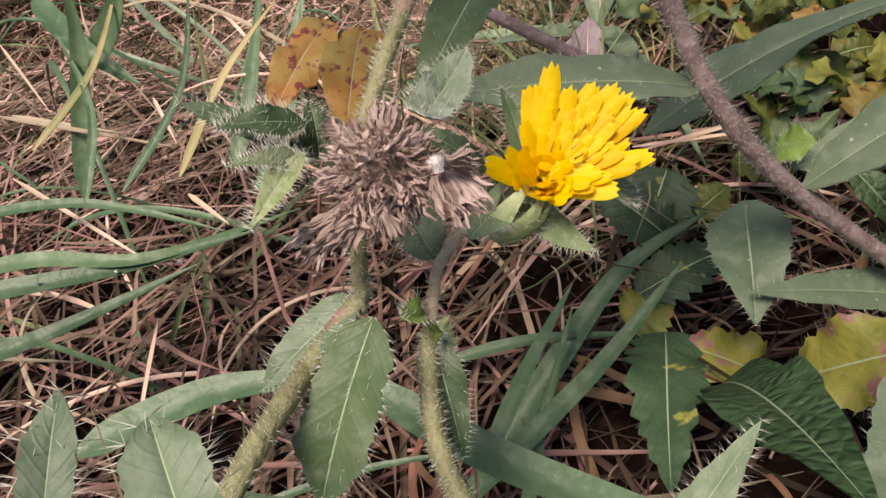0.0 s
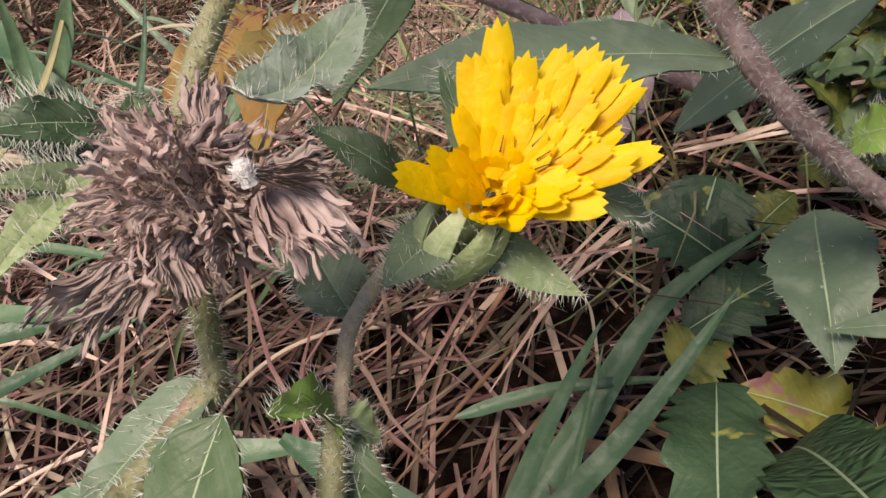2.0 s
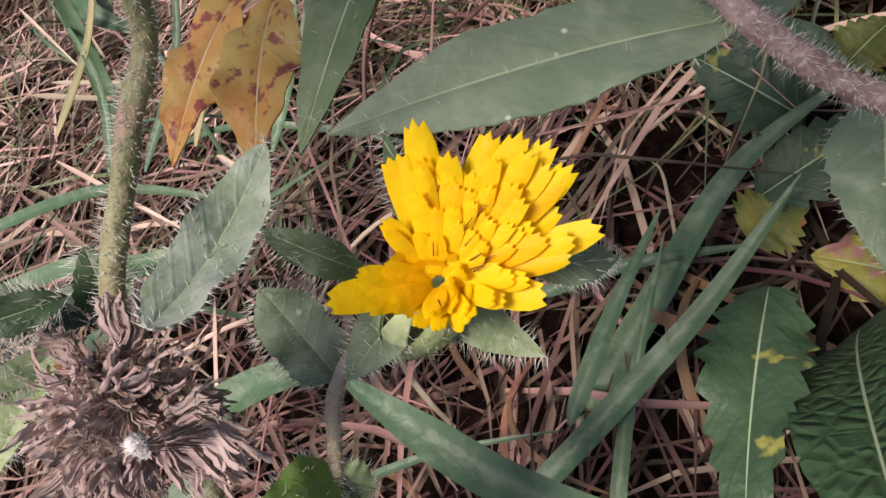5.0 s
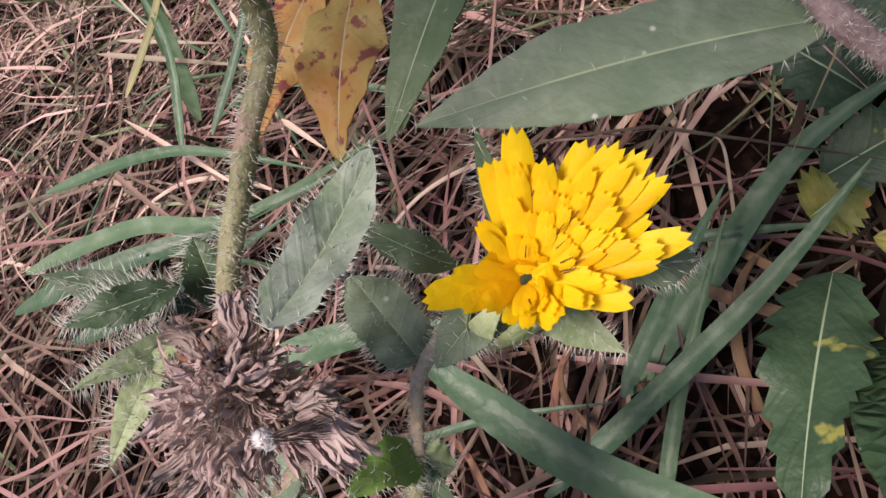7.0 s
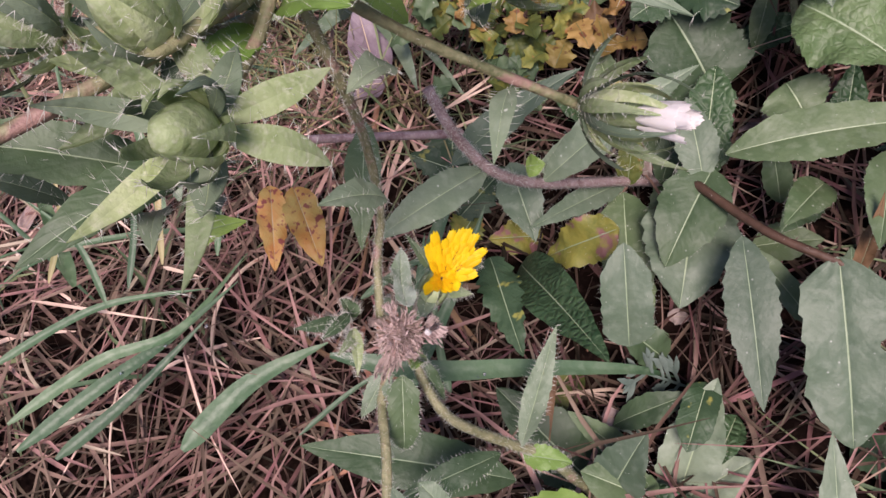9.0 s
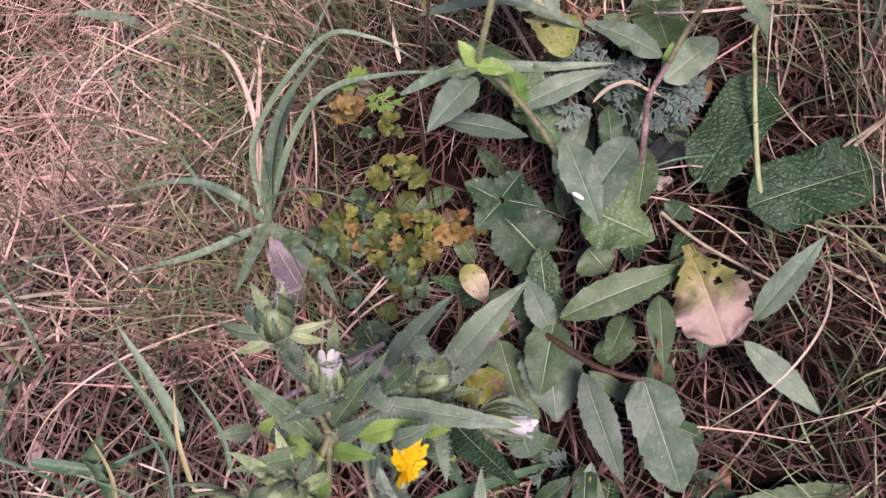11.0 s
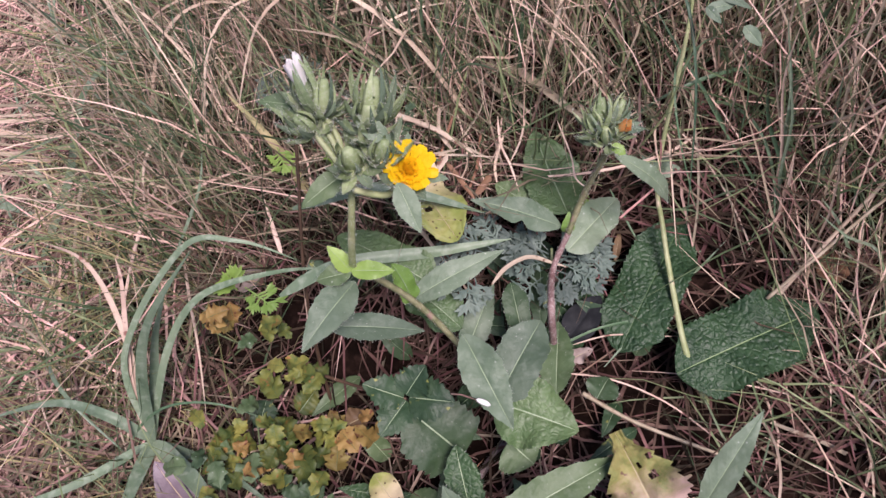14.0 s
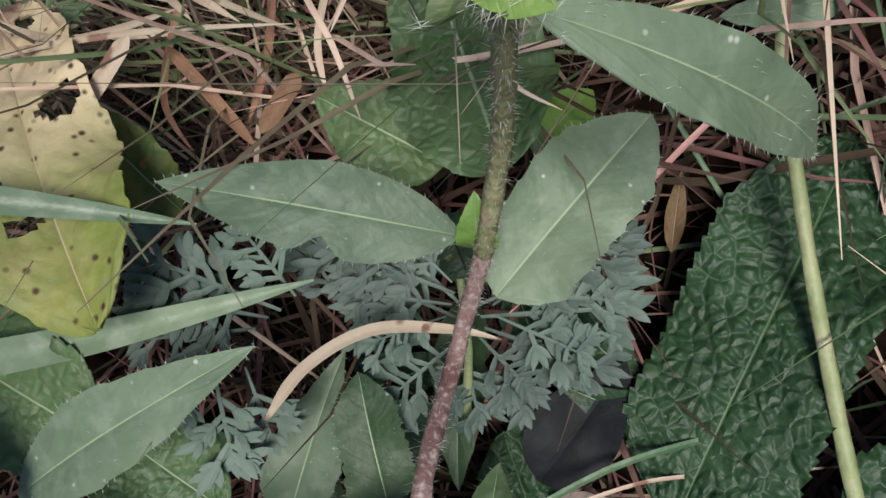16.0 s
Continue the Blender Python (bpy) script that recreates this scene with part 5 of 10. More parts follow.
leaf(plant_a, (-0.1047, -0.0866, -0.0109), (-0.1089, -0.0622, 0.0159), 0.0165, (0.0674, -0.1853, 0.9804), GREY, shape='oblong', bend=0.08, fold=0.25, hair=60, n_len=30)
leaf(plant_a, (-0.0878, -0.0282, 0.0013), (-0.0966, -0.0025, 0.0133), 0.0165, (0.0411, -0.2791, 0.9594), GREY, shape='lance', bend=0.1, fold=0.2, hair=60, n_len=30)
leaf(plant_a, (-0.0899, -0.0282, -0.0092), (-0.0907, -0.0696, -0.0136), 0.0321, (0.0373, -0.2186, 0.9751), GREY, shape='ovate', bend=0.08, fold=0.12, wave=0.1, hair=60, n_len=30)
leaf(plant_a, (-0.1319, -0.1375, -0.0066), (-0.1947, -0.1448, 0.0181), 0.0206, (0.1670, -0.0716, 0.9834), GREEN, shape='lance', bend=0.08, fold=0.2, hair=60, n_len=30)
leaf(plant_a, (-0.1078, -0.1383, -0.0242), (-0.1390, -0.1580, -0.0015), 0.0196, (0.0944, -0.0577, 0.9939), BRIGHT, shape='lance', bend=0.1, fold=0.2, hair=60, n_len=30)
leaf(plant_a, (-0.1058, -0.1319, -0.0333), (-0.0949, -0.1147, -0.0076), 0.0188, (0.0543, -0.0977, 0.9937), GREY, shape='ovate', bend=0.1, fold=0.2, teeth=6, hair=60, n_len=30)
leaf(plant_a, (-0.1132, -0.1267, -0.0459), (-0.1488, -0.1049, -0.0229), 0.0242, (0.1007, -0.1054, 0.9893), GREEN, shape='ovate', bend=0.06, fold=0.15, teeth=7, hair=60, n_len=30)
leaf(plant_a, (-0.1026, -0.1382, -0.0255), (-0.0922, -0.1490, -0.0213), 0.0212, (0.0494, -0.0639, 0.9967), GREY, shape='ovate', bend=0.1, fold=0.2, hair=60, n_len=30)
leaf(plant_a, (-0.0847, -0.1275, -0.0460), (-0.0760, -0.0899, -0.0196), 0.0208, (0.0204, -0.1179, 0.9928), GREY, shape='ovate', bend=0.06, fold=0.2, teeth=7, hair=60, n_len=30)
leaf(plant_a, (-0.0876, -0.1302, -0.0460), (-0.0616, -0.1103, -0.0367), 0.0209, (0.0111, -0.0977, 0.9952), GREY, shape='ovate', bend=0.06, fold=0.2, teeth=7, hair=60, n_len=30)
# the lying red-purple stem behind the flower
plant_br = thing('bramble', 'low bramble with toothed dark green leaves', 'bramble')
plant_r = thing('oxtongue_plant', 'leafy oxtongue lying on a hairy red-purple stem', 'wild plant', 'oxtongue plants')
tube('stem', [(-0.0536, 0.0384, -0.0365), (-0.0797, 0.0201, -0.0406), (-0.0997, -0.0011, -0.0410), (-0.1171, -0.0220, -0.0131), (-0.1369, -0.0497, 0.0272), (-0.1447, -0.0603, 0.0487), (-0.1499, -0.0631, 0.0653), (-0.1530, -0.0626, 0.0763), (-0.1568, -0.0591, 0.0863)], 0.00180, 0.00150, STEM_MAUVE, plant_r, '', hair=3000, hair_len=0.0018)
tube('stem', [(-0.1659, -0.0356, 0.0315), (-0.1747, -0.0450, 0.0430), (-0.1835, -0.0543, 0.0545), (-0.2047, -0.0768, 0.0820)], 0.00140, 0.00110, STEM_MAUVE, plant_r, 'smooth dark red side stem')
leaf(plant_r, (-0.1470, -0.0610, 0.0520), (-0.1685, -0.0955, 0.0665), 0.0137, (0.2199, -0.2859, 0.9327), GREY, shape='lance', bend=0.05, fold=0.15, wave=0.0, teeth=11, tooth=0.08, hair=110, hair_len=0.0022, n_len=30)
leaf(plant_r, (-0.1772, -0.0636, 0.0756), (-0.1710, -0.0985, 0.0660), 0.0113, (0.3087, -0.3167, 0.8969), GREEN, shape='lance', bend=0.05, fold=0.3, wave=0.0, hair=110, hair_len=0.0022, n_len=30)
leaf(plant_r, (-0.1381, -0.0474, 0.0301), (-0.0994, -0.0159, 0.0337), 0.0130, (0.1151, -0.4967, 0.8603), GREY, shape='lance', bend=0.06, fold=0.25, teeth=10, hair=110, hair_len=0.0022, n_len=30)
leaf(plant_r, (-0.1547, -0.0299, 0.0064), (-0.1411, -0.0565, -0.0016), 0.0184, (0.1946, -0.4050, 0.8934), GREY, shape='lance', bend=0.1, fold=0.15, hair=110, hair_len=0.0022, n_len=30)
leaf(plant_r, (-0.1164, -0.0176, -0.0197), (-0.1427, -0.0556, 0.0059), 0.0115, (0.1319, -0.4112, 0.9019), GREY, shape='lance', bend=0.06, fold=0.25, hair=110, hair_len=0.0022, n_len=30)
leaf(plant_r, (-0.1407, -0.0484, 0.0342), (-0.1343, -0.0481, 0.0367), 0.0074, (0.1905, -0.4581, 0.8682), BRIGHT, shape='ovate', hair=110, hair_len=0.0022, n_len=30)
leaf(plant_r, (-0.1165, -0.0231, -0.0191), (-0.1056, -0.0775, -0.0344), 0.0190, (0.0720, -0.3542, 0.9324), GREEN, shape='oblong', bend=0.06, fold=0.2, hair=110, hair_len=0.0022, n_len=30)
leaf(plant_r, (-0.0943, 0.0002, -0.0432), (-0.1009, -0.0342, -0.0451), 0.0243, (0.0289, -0.4003, 0.9159), GREEN, shape='ovate', hair=110, hair_len=0.0022, n_len=30)
leaf(plant_r, (-0.1151, -0.0208, -0.0168), (-0.1138, -0.0061, 0.0023), 0.0104, (0.0817, -0.4611, 0.8836), OLIVE, shape='ovate', hair=110, hair_len=0.0022, n_len=30)
leaf(plant_r, (-0.1089, -0.0110, -0.0267), (-0.1146, -0.0086, 0.0036), 0.0060, (0.0723, -0.4613, 0.8843), PALE_DEAD, shape='lance', wave=0.3, hair=110, hair_len=0.0022, n_len=30)
leaf(plant_r, (-0.1136, -0.0464, -0.0041), (-0.1423, -0.0483, -0.0301), 0.0179, (0.1247, -0.3718, 0.9199), PATCH, shape='ovate', bend=0.05, fold=0.1, wave=0.15, hair=110, hair_len=0.0022, n_len=30)
leaf(plant_r, (-0.1496, -0.0320, -0.0451), (-0.1674, -0.0428, -0.0315), 0.0166, (0.1920, -0.3561, 0.9145), PATCH, shape='ovate', teeth=6, tooth=0.3, wave=0.15, n_len=26)
leaf(plant_br, (-0.1567, -0.0636, -0.0038), (-0.1356, -0.1006, 0.0038), 0.0151, (0.2029, -0.3019, 0.9315), BRAMBLE, shape='ovate', teeth=9, tooth=0.35, wave=0.08, n_len=36)
leaf(plant_br, (-0.1517, -0.0530, -0.0301), (-0.1056, -0.1068, 0.0296), 0.0198, (0.1452, -0.3135, 0.9384), DARK, shape='ovate', wave=0.08, n_len=30)
# leaves on the ground behind the flower
leaf(plant_br, (-0.1770, -0.0229, -0.0172), (-0.1987, -0.0233, -0.0037), 0.0165, (0.2806, -0.4094, 0.8681), BRAMBLE, shape='ovate', teeth=8, tooth=0.35, n_len=32)
leaf(plant_br, (-0.1791, -0.0387, -0.0235), (-0.1643, -0.0145, -0.0211), 0.0156, (0.2326, -0.3942, 0.8891), BRAMBLE, shape='ovate', teeth=8, tooth=0.35, n_len=32)
leaf(plant_br, (-0.1783, 0.0142, -0.0176), (-0.1606, 0.0272, -0.0224), 0.0129, (0.2088, -0.4822, 0.8508), OLIVE, shape='ovate', teeth=7, tooth=0.35, n_len=28)
leaf(plant_br, (-0.1854, -0.0082, -0.0065), (-0.1851, -0.0234, -0.0199), 0.0223, (0.3020, -0.4924, 0.8163), BRAMBLE, shape='ovate', teeth=9, tooth=0.3, n_len=36)
leaf(plant_br, (-0.1787, -0.0453, -0.0286), (-0.1723, -0.0332, -0.0249), 0.0156, (0.2761, -0.4245, 0.8623), OLIVE, shape='ovate', teeth=8, tooth=0.3, n_len=32)
leaf(plant_br, (-0.1816, 0.0635, 0.0007), (-0.1883, 0.0511, -0.0029), 0.0153, (0.2565, -0.6256, 0.7368), BRAMBLE, shape='ovate', teeth=8, tooth=0.3, n_len=32)
leaf(plant_br, (-0.1670, 0.0553, -0.0047), (-0.1569, 0.0663, -0.0057), 0.0146, (0.1922, -0.6368, 0.7467), OLIVE, shape='ovate', teeth=8, tooth=0.3, n_len=32)
leaf(plant_br, (-0.1809, -0.0033, -0.0238), (-0.1759, 0.0071, -0.0201), 0.0124, (0.2615, -0.5156, 0.8160), OLIVE, shape='ovate', teeth=7, tooth=0.3, n_len=32)
leaf(plant_a, (-0.2034, -0.0834, 0.0695), (-0.1955, -0.1070, 0.0638), 0.0088, (0.5332, -0.2945, 0.7931), ORANGE, RIB_DRY, shape='ovate', wave=0.2, bend=0.08, fold=0.2, n_len=30, label='withering leaf, orange with dark red spots')
leaf(plant_a, (-0.1970, -0.0823, 0.0680), (-0.1840, -0.1022, 0.0601), 0.0107, (0.4980, -0.3133, 0.8086), ORANGE, RIB_DRY, shape='ovate', wave=0.2, bend=0.08, fold=0.2, n_len=30, label='withering leaf, orange with dark red spots')
lone('fallen_leaf', 'yellow rotting leaf on the dark soil', 'leaf', (-0.1263, -0.0846, -0.0458), (-0.1376, -0.1097, -0.0459), 0.0169, (0.1007, -0.1635, 0.9814), OLIVE, RIB_DRY, shape='ovate', wave=0.15)
lone('fallen_leaf', 'small crisp brown dry leaf', 'leaf', (-0.1130, -0.1040, -0.0391), (-0.1052, -0.1025, -0.0432), 0.0078, (0.0520, -0.1558, 0.9864), PALE_DEAD, RIB_DRY, shape='ovate', wave=0.4)
lone('fallen_leaf', 'small crisp brown dry leaf', 'leaf', (-0.0956, -0.0614, -0.0422), (-0.0876, -0.0592, -0.0456), 0.0059, (0.0110, -0.2390, 0.9709), PALE_DEAD, RIB_DRY, shape='ovate', wave=0.4)
blade('wild_grass', [(-0.1940, -0.1153, 0.0191), (-0.1635, -0.1116, 0.0081), (-0.1365, -0.1011, -0.0064), (-0.1050, -0.0900, -0.0246), (-0.0901, -0.0838, -0.0437)], 0.00661, GRASS_DEEP, None, 'broad wet green grass blade', normal=(0.1589, -0.2218, 0.9621), category='grass')
blade('wild_grass', [(-0.2796, -0.1673, 0.0350), (-0.2616, -0.1444, 0.0347), (-0.2469, -0.1226, 0.0296), (-0.2319, -0.0973, 0.0260)], 0.00464, GRASS_DEEP, None, 'broad wet green grass blade', normal=(0.4891, -0.1474, 0.8597), category='grass')
blade('wild_grass', [(-0.2865, -0.1602, 0.0363), (-0.2644, -0.1347, 0.0348), (-0.2439, -0.1183, 0.0299), (-0.2355, -0.0847, 0.0216)], 0.00394, GRASS_DEEP, None, 'broad wet green grass blade', normal=(0.4826, -0.1614, 0.8609), category='grass')
blade('wild_grass', [(-0.2766, -0.1659, 0.0210), (-0.2590, -0.1425, 0.0213), (-0.2394, -0.1111, 0.0241)], 0.00427, GRASS_DEEP, None, 'broad wet green grass blade', normal=(0.4998, -0.0823, 0.8622), category='grass')
blade('wild_grass', [(-0.2453, -0.1521, 0.0016), (-0.2280, -0.1257, 0.0035), (-0.2060, -0.1053, -0.0005)], 0.00778, GRASS_DEEP, None, 'broad green grass blade', normal=(0.4107, -0.1311, 0.9023), category='grass')
blade('wild_grass', [(-0.2752, -0.0652, 0.0177), (-0.2896, -0.0406, 0.0259), (-0.3076, -0.0107, 0.0388)], 0.00589, GRASS_BLUE, None, 'upright blue-green grass blade', normal=(0.4992, -0.3202, 0.8052), category='grass')
blade('wild_grass', [(-0.2795, -0.0741, 0.0161), (-0.2868, -0.0549, 0.0299), (-0.3015, -0.0281, 0.0521)], 0.00453, GRASS_DEEP, None, 'upright green grass blade', normal=(0.5108, -0.2958, 0.8072), category='grass')
blade('wild_grass', [(-0.1805, -0.0973, -0.0190), (-0.1835, -0.0768, -0.0136), (-0.1853, -0.0547, -0.0082)], 0.00382, GRASS_DEEP, None, 'upright green grass blade', normal=(0.2714, -0.2632, 0.9258), category='grass')
blade('wild_grass', [(-0.1676, -0.1078, -0.0322), (-0.1754, -0.0888, -0.0245), (-0.1834, -0.0582, -0.0111)], 0.00318, GRASS_DEEP, None, 'upright green grass blade', normal=(0.2446, -0.2260, 0.9429), category='grass')
blade('wild_grass', [(-0.1822, -0.1210, -0.0230), (-0.1697, -0.0726, -0.0139), (-0.1633, -0.0429, -0.0036)], 0.00467, GRASS_DEEP, None, 'slanting green grass blade', normal=(0.2354, -0.2783, 0.9312), category='grass')
blade('wild_grass', [(-0.1956, -0.0933, -0.0459), (-0.1910, -0.0669, -0.0344), (-0.1832, -0.0378, -0.0175), (-0.1702, -0.0145, -0.0110)], 0.00679, GRASS_DEEP, None, 'slanting broad green grass blade', normal=(0.2863, -0.4068, 0.8675), category='grass')
blade('wild_grass', [(-0.2103, -0.0785, -0.0243), (-0.1948, -0.0610, -0.0254), (-0.1741, -0.0426, -0.0311)], 0.00311, GRASS_DEEP, None, 'single green grass blade on straw', normal=(0.3230, -0.3318, 0.8864), category='grass')
blade('wild_grass', [(-0.3203, -0.0853, 0.0677), (-0.2969, -0.0887, 0.0572), (-0.2843, -0.0849, 0.0473)], 0.00589, GRASS_DEEP, None, 'single green grass blade on straw', normal=(0.6739, -0.2524, 0.6943), category='grass')
blade('wild_grass', [(-0.2975, -0.1078, 0.0246), (-0.2936, -0.0983, 0.0454), (-0.2892, -0.0913, 0.0637), (-0.2860, -0.0889, 0.0793)], 0.00515, GRASS_DEEP, None, 'single green grass blade on straw', normal=(0.6819, -0.2561, 0.6851), category='grass')
blade('wild_grass', [(-0.3041, -0.0848, 0.0512), (-0.2934, -0.0801, 0.0609), (-0.2845, -0.0767, 0.0714)], 0.00770, GRASS_DEEP, None, 'single green grass blade on straw', normal=(0.6692, -0.2838, 0.6868), category='grass')
blade('wild_grass', [(-0.3005, -0.1449, 0.0398), (-0.2732, -0.1174, 0.0359), (-0.2427, -0.1009, 0.0247)], 0.00291, GRASS_DEEP, None, 'slim green grass blade among straw', normal=(0.5382, -0.1543, 0.8285), category='grass')
blade('wild_grass', [(-0.2654, -0.1089, 0.0351), (-0.2668, -0.0840, 0.0480), (-0.2784, -0.0646, 0.0646)], 0.00219, GRASS_DEEP, None, 'slim green grass blade among straw', normal=(0.5309, -0.2558, 0.8079), category='grass')
blade('wild_grass', [(-0.2567, -0.0985, 0.0346), (-0.2602, -0.0762, 0.0476), (-0.2593, -0.0544, 0.0576)], 0.00219, GRASS_DRYISH, None, 'slim green grass blade among straw', normal=(0.5146, -0.2804, 0.8103), category='grass')
blade('wild_grass', [(-0.2707, -0.1160, 0.0350), (-0.2812, -0.1003, 0.0491), (-0.2982, -0.0924, 0.0637)], 0.00219, GRASS_DEEP, None, 'slim green grass blade among straw', normal=(0.5631, -0.2042, 0.8007), category='grass')
blade('wild_grass', [(-0.2414, -0.0903, 0.0290), (-0.2439, -0.0717, 0.0395), (-0.2542, -0.0516, 0.0557)], 0.00243, GRASS_DEEP, None, 'slim green grass blade among straw', normal=(0.4705, -0.2967, 0.8310), category='grass')
blade('wild_grass', [(-0.2872, -0.1149, 0.0459), (-0.2863, -0.0931, 0.0558), (-0.2937, -0.0729, 0.0702)], 0.00195, GRASS_DRYISH, None, 'slim green grass blade among straw', normal=(0.5764, -0.2246, 0.7857), category='grass')
blade('wild_grass', [(-0.2115, -0.1368, -0.0122), (-0.1966, -0.1173, -0.0122), (-0.1784, -0.0990, -0.0148)], 0.00182, GRASS_DEEP, None, 'slim green grass blade among straw', normal=(0.3178, -0.1546, 0.9355), category='grass')
tagged(tube('dead_twig', [(-0.2644, -0.0263, 0.0297), (-0.2589, -0.0557, 0.0184), (-0.2487, -0.0762, 0.0021)], 0.00070, 0.00040, STEM_BROWN, None, ''), 'thin dark brown dead twig', 'twig')
for p, q in (((-0.2338, -0.1162, 0.0309), 0.0006), ((-0.2462, -0.1248, 0.0306), 0.0005), ((-0.2553, -0.1370, 0.0343), 0.0005), ((-0.1475, -0.1078, 0.0012), 0.0005), ((-0.1494, -0.1092, 0.0017), 0.0004)):
    dew_drop(p, q)
blade('dry_straw', [(-0.3106, -0.1117, 0.0494), (-0.2706, -0.0902, 0.0347)], 0.00134, STRAW_PALE, None, 'pale dry straw on the ground', normal=(0.5183, -0.2272, 0.8245), category='straw', per=6)
blade('dry_straw', [(-0.3115, -0.0876, 0.0615), (-0.2872, -0.0969, 0.0418)], 0.00095, STRAW_PALE, None, 'pale dry straw on the ground', normal=(0.5563, -0.2052, 0.8053), category='straw', per=6)
blade('dry_straw', [(-0.2990, -0.1196, 0.0383), (-0.2595, -0.1125, 0.0169)], 0.00115, STRAW_PALE, None, 'pale dry straw on the ground', normal=(0.4833, -0.1633, 0.8601), category='straw', per=6)
blade('dry_straw', [(-0.2627, -0.0963, 0.0267), (-0.2514, -0.0954, 0.0200)], 0.00134, STRAW_PALE, None, 'pale dry straw on the ground', normal=(0.4672, -0.2138, 0.8579), category='straw', per=6)
blade('dry_straw', [(-0.2961, -0.1612, 0.0164), (-0.2630, -0.1374, 0.0070)], 0.00134, STRAW_PALE, None, 'pale dry straw on the ground', normal=(0.4804, -0.0911, 0.8723), category='straw', per=6)
blade('dry_straw', [(-0.2540, -0.1207, 0.0095), (-0.2449, -0.1411, -0.0061), (-0.2314, -0.1607, -0.0239)], 0.00095, STRAW_PALE, None, 'pale dry straw on the ground', normal=(0.4304, -0.0810, 0.8990), category='straw', per=6)
blade('dry_straw', [(-0.2815, -0.0849, 0.0440), (-0.2708, -0.0895, 0.0351)], 0.00095, STRAW_PALE, None, 'pale dry straw on the ground', normal=(0.5189, -0.2290, 0.8236), category='straw', per=6)
blade('dry_straw', [(-0.2814, -0.1586, 0.0085), (-0.2677, -0.1581, 0.0000)], 0.00115, STRAW_PALE, None, 'pale dry straw on the ground', normal=(0.4792, -0.0338, 0.8771), category='straw', per=6)
blade('dry_straw', [(-0.1934, -0.0051, -0.0039), (-0.1668, 0.0262, -0.0047), (-0.1496, 0.0466, -0.0050)], 0.00128, STRAW_PALE, None, 'pale dry straw on the ground', normal=(0.2105, -0.5513, 0.8073), category='straw', per=6)
blade('dry_straw', [(-0.1959, -0.0066, -0.0026), (-0.1634, 0.0254, -0.0089)], 0.00109, STRAW_PALE, None, 'pale dry straw on the ground', normal=(0.1992, -0.5449, 0.8145), category='straw', per=6)
blade('dry_straw', [(-0.1921, 0.0245, 0.0202), (-0.1830, 0.0321, 0.0173), (-0.1685, 0.0339, 0.0037)], 0.00082, STRAW_PALE, None, 'pale dry straw on the ground', normal=(0.2649, -0.5852, 0.7664), category='straw', per=6)
blade('dry_straw', [(-0.3295, -0.0963, 0.0594), (-0.3148, -0.0986, 0.0421)], 0.00082, STRAW_PALE, None, 'pale dry straw on the ground', normal=(0.6696, -0.2005, 0.7151), category='straw', per=6)
blade('dry_straw', [(-0.3225, -0.1056, 0.0441), (-0.2963, -0.0880, 0.0320)], 0.00109, STRAW_PALE, None, 'pale dry straw on the ground', normal=(0.6270, -0.2377, 0.7418), category='straw', per=6)
blade('dry_straw', [(-0.1948, -0.0530, -0.0437), (-0.2016, -0.0405, -0.0258), (-0.2044, -0.0392, -0.0218)], 0.00082, STRAW_PALE, None, 'pale dry straw on the ground', normal=(0.3254, -0.3753, 0.8679), category='straw', per=6)
feather_leaf_thing((-0.0810, -0.0868, -0.0458), (-0.1039, -0.0894, -0.0250), 0.0212, (0.0322, -0.2618, 0.9646), 1)
feather_leaf_thing((-0.0919, -0.1059, -0.0459), (-0.1109, -0.1145, -0.0327), 0.0174, (0.0322, -0.2618, 0.9646), 2)
# the plant with the orange bud
plant_c = thing('oxtongue_plant', 'young bristly oxtongue with an orange half-open bud', 'wild plant', 'oxtongue plants')
tube('stem', [(-0.0338, 0.0441, 0.0245), (-0.0308, 0.0481, 0.0545), (-0.0257, 0.0712, 0.0444), (-0.0150, 0.0810, 0.0564)], 0.00154, 0.00129, STEM_RED, plant_c, 'reddish purple hairy lower stem', hair=420, hair_len=0.0018)
tube('stem', [(-0.0150, 0.0810, 0.0564), (-0.0049, 0.0869, 0.0748), (0.0041, 0.0828, 0.1029), (0.0070, 0.0814, 0.1149)], 0.00129, 0.00111, STEM, plant_c, '', hair=520, hair_len=0.0018)
leaf(plant_c, (-0.0172, 0.0838, 0.0583), (-0.0524, 0.0960, 0.0790), 0.0147, (0.2125, -0.2648, 0.9406), GREY, twist=0.1, shape='lance', bend=0.07, fold=0.1, wave=0.0, bite=0.45, teeth=14, tooth=0.03, hair=160, hair_len=0.0010, n_len=36, cols=6)
leaf(plant_c, (0.0070, 0.0781, 0.1083), (0.0280, 0.0774, 0.0655), 0.0095, (-0.0083, -0.2648, 0.9643), GREY, twist=0.2, shape='lance', bend=0.12, fold=0.2, wave=0.04, teeth=9, tooth=0.05, hair=160, hair_len=0.0010, n_len=36, cols=6)
leaf(plant_c, (-0.0171, 0.0777, 0.0467), (0.0117, 0.1004, 0.0432), 0.0170, (0.0815, -0.2734, 0.9584), GREY, shape='oblong', bend=0.05, fold=0.14, wave=0.04, teeth=9, tooth=0.08, hair=160, hair_len=0.0010, n_len=36, cols=6)
leaf(plant_c, (-0.0157, 0.0826, 0.0547), (-0.0125, 0.0870, 0.0639), 0.0061, (0.1630, -0.3158, 0.9347), BRIGHT, shape='ovate', bend=0.2, fold=0.25, n_len=18)
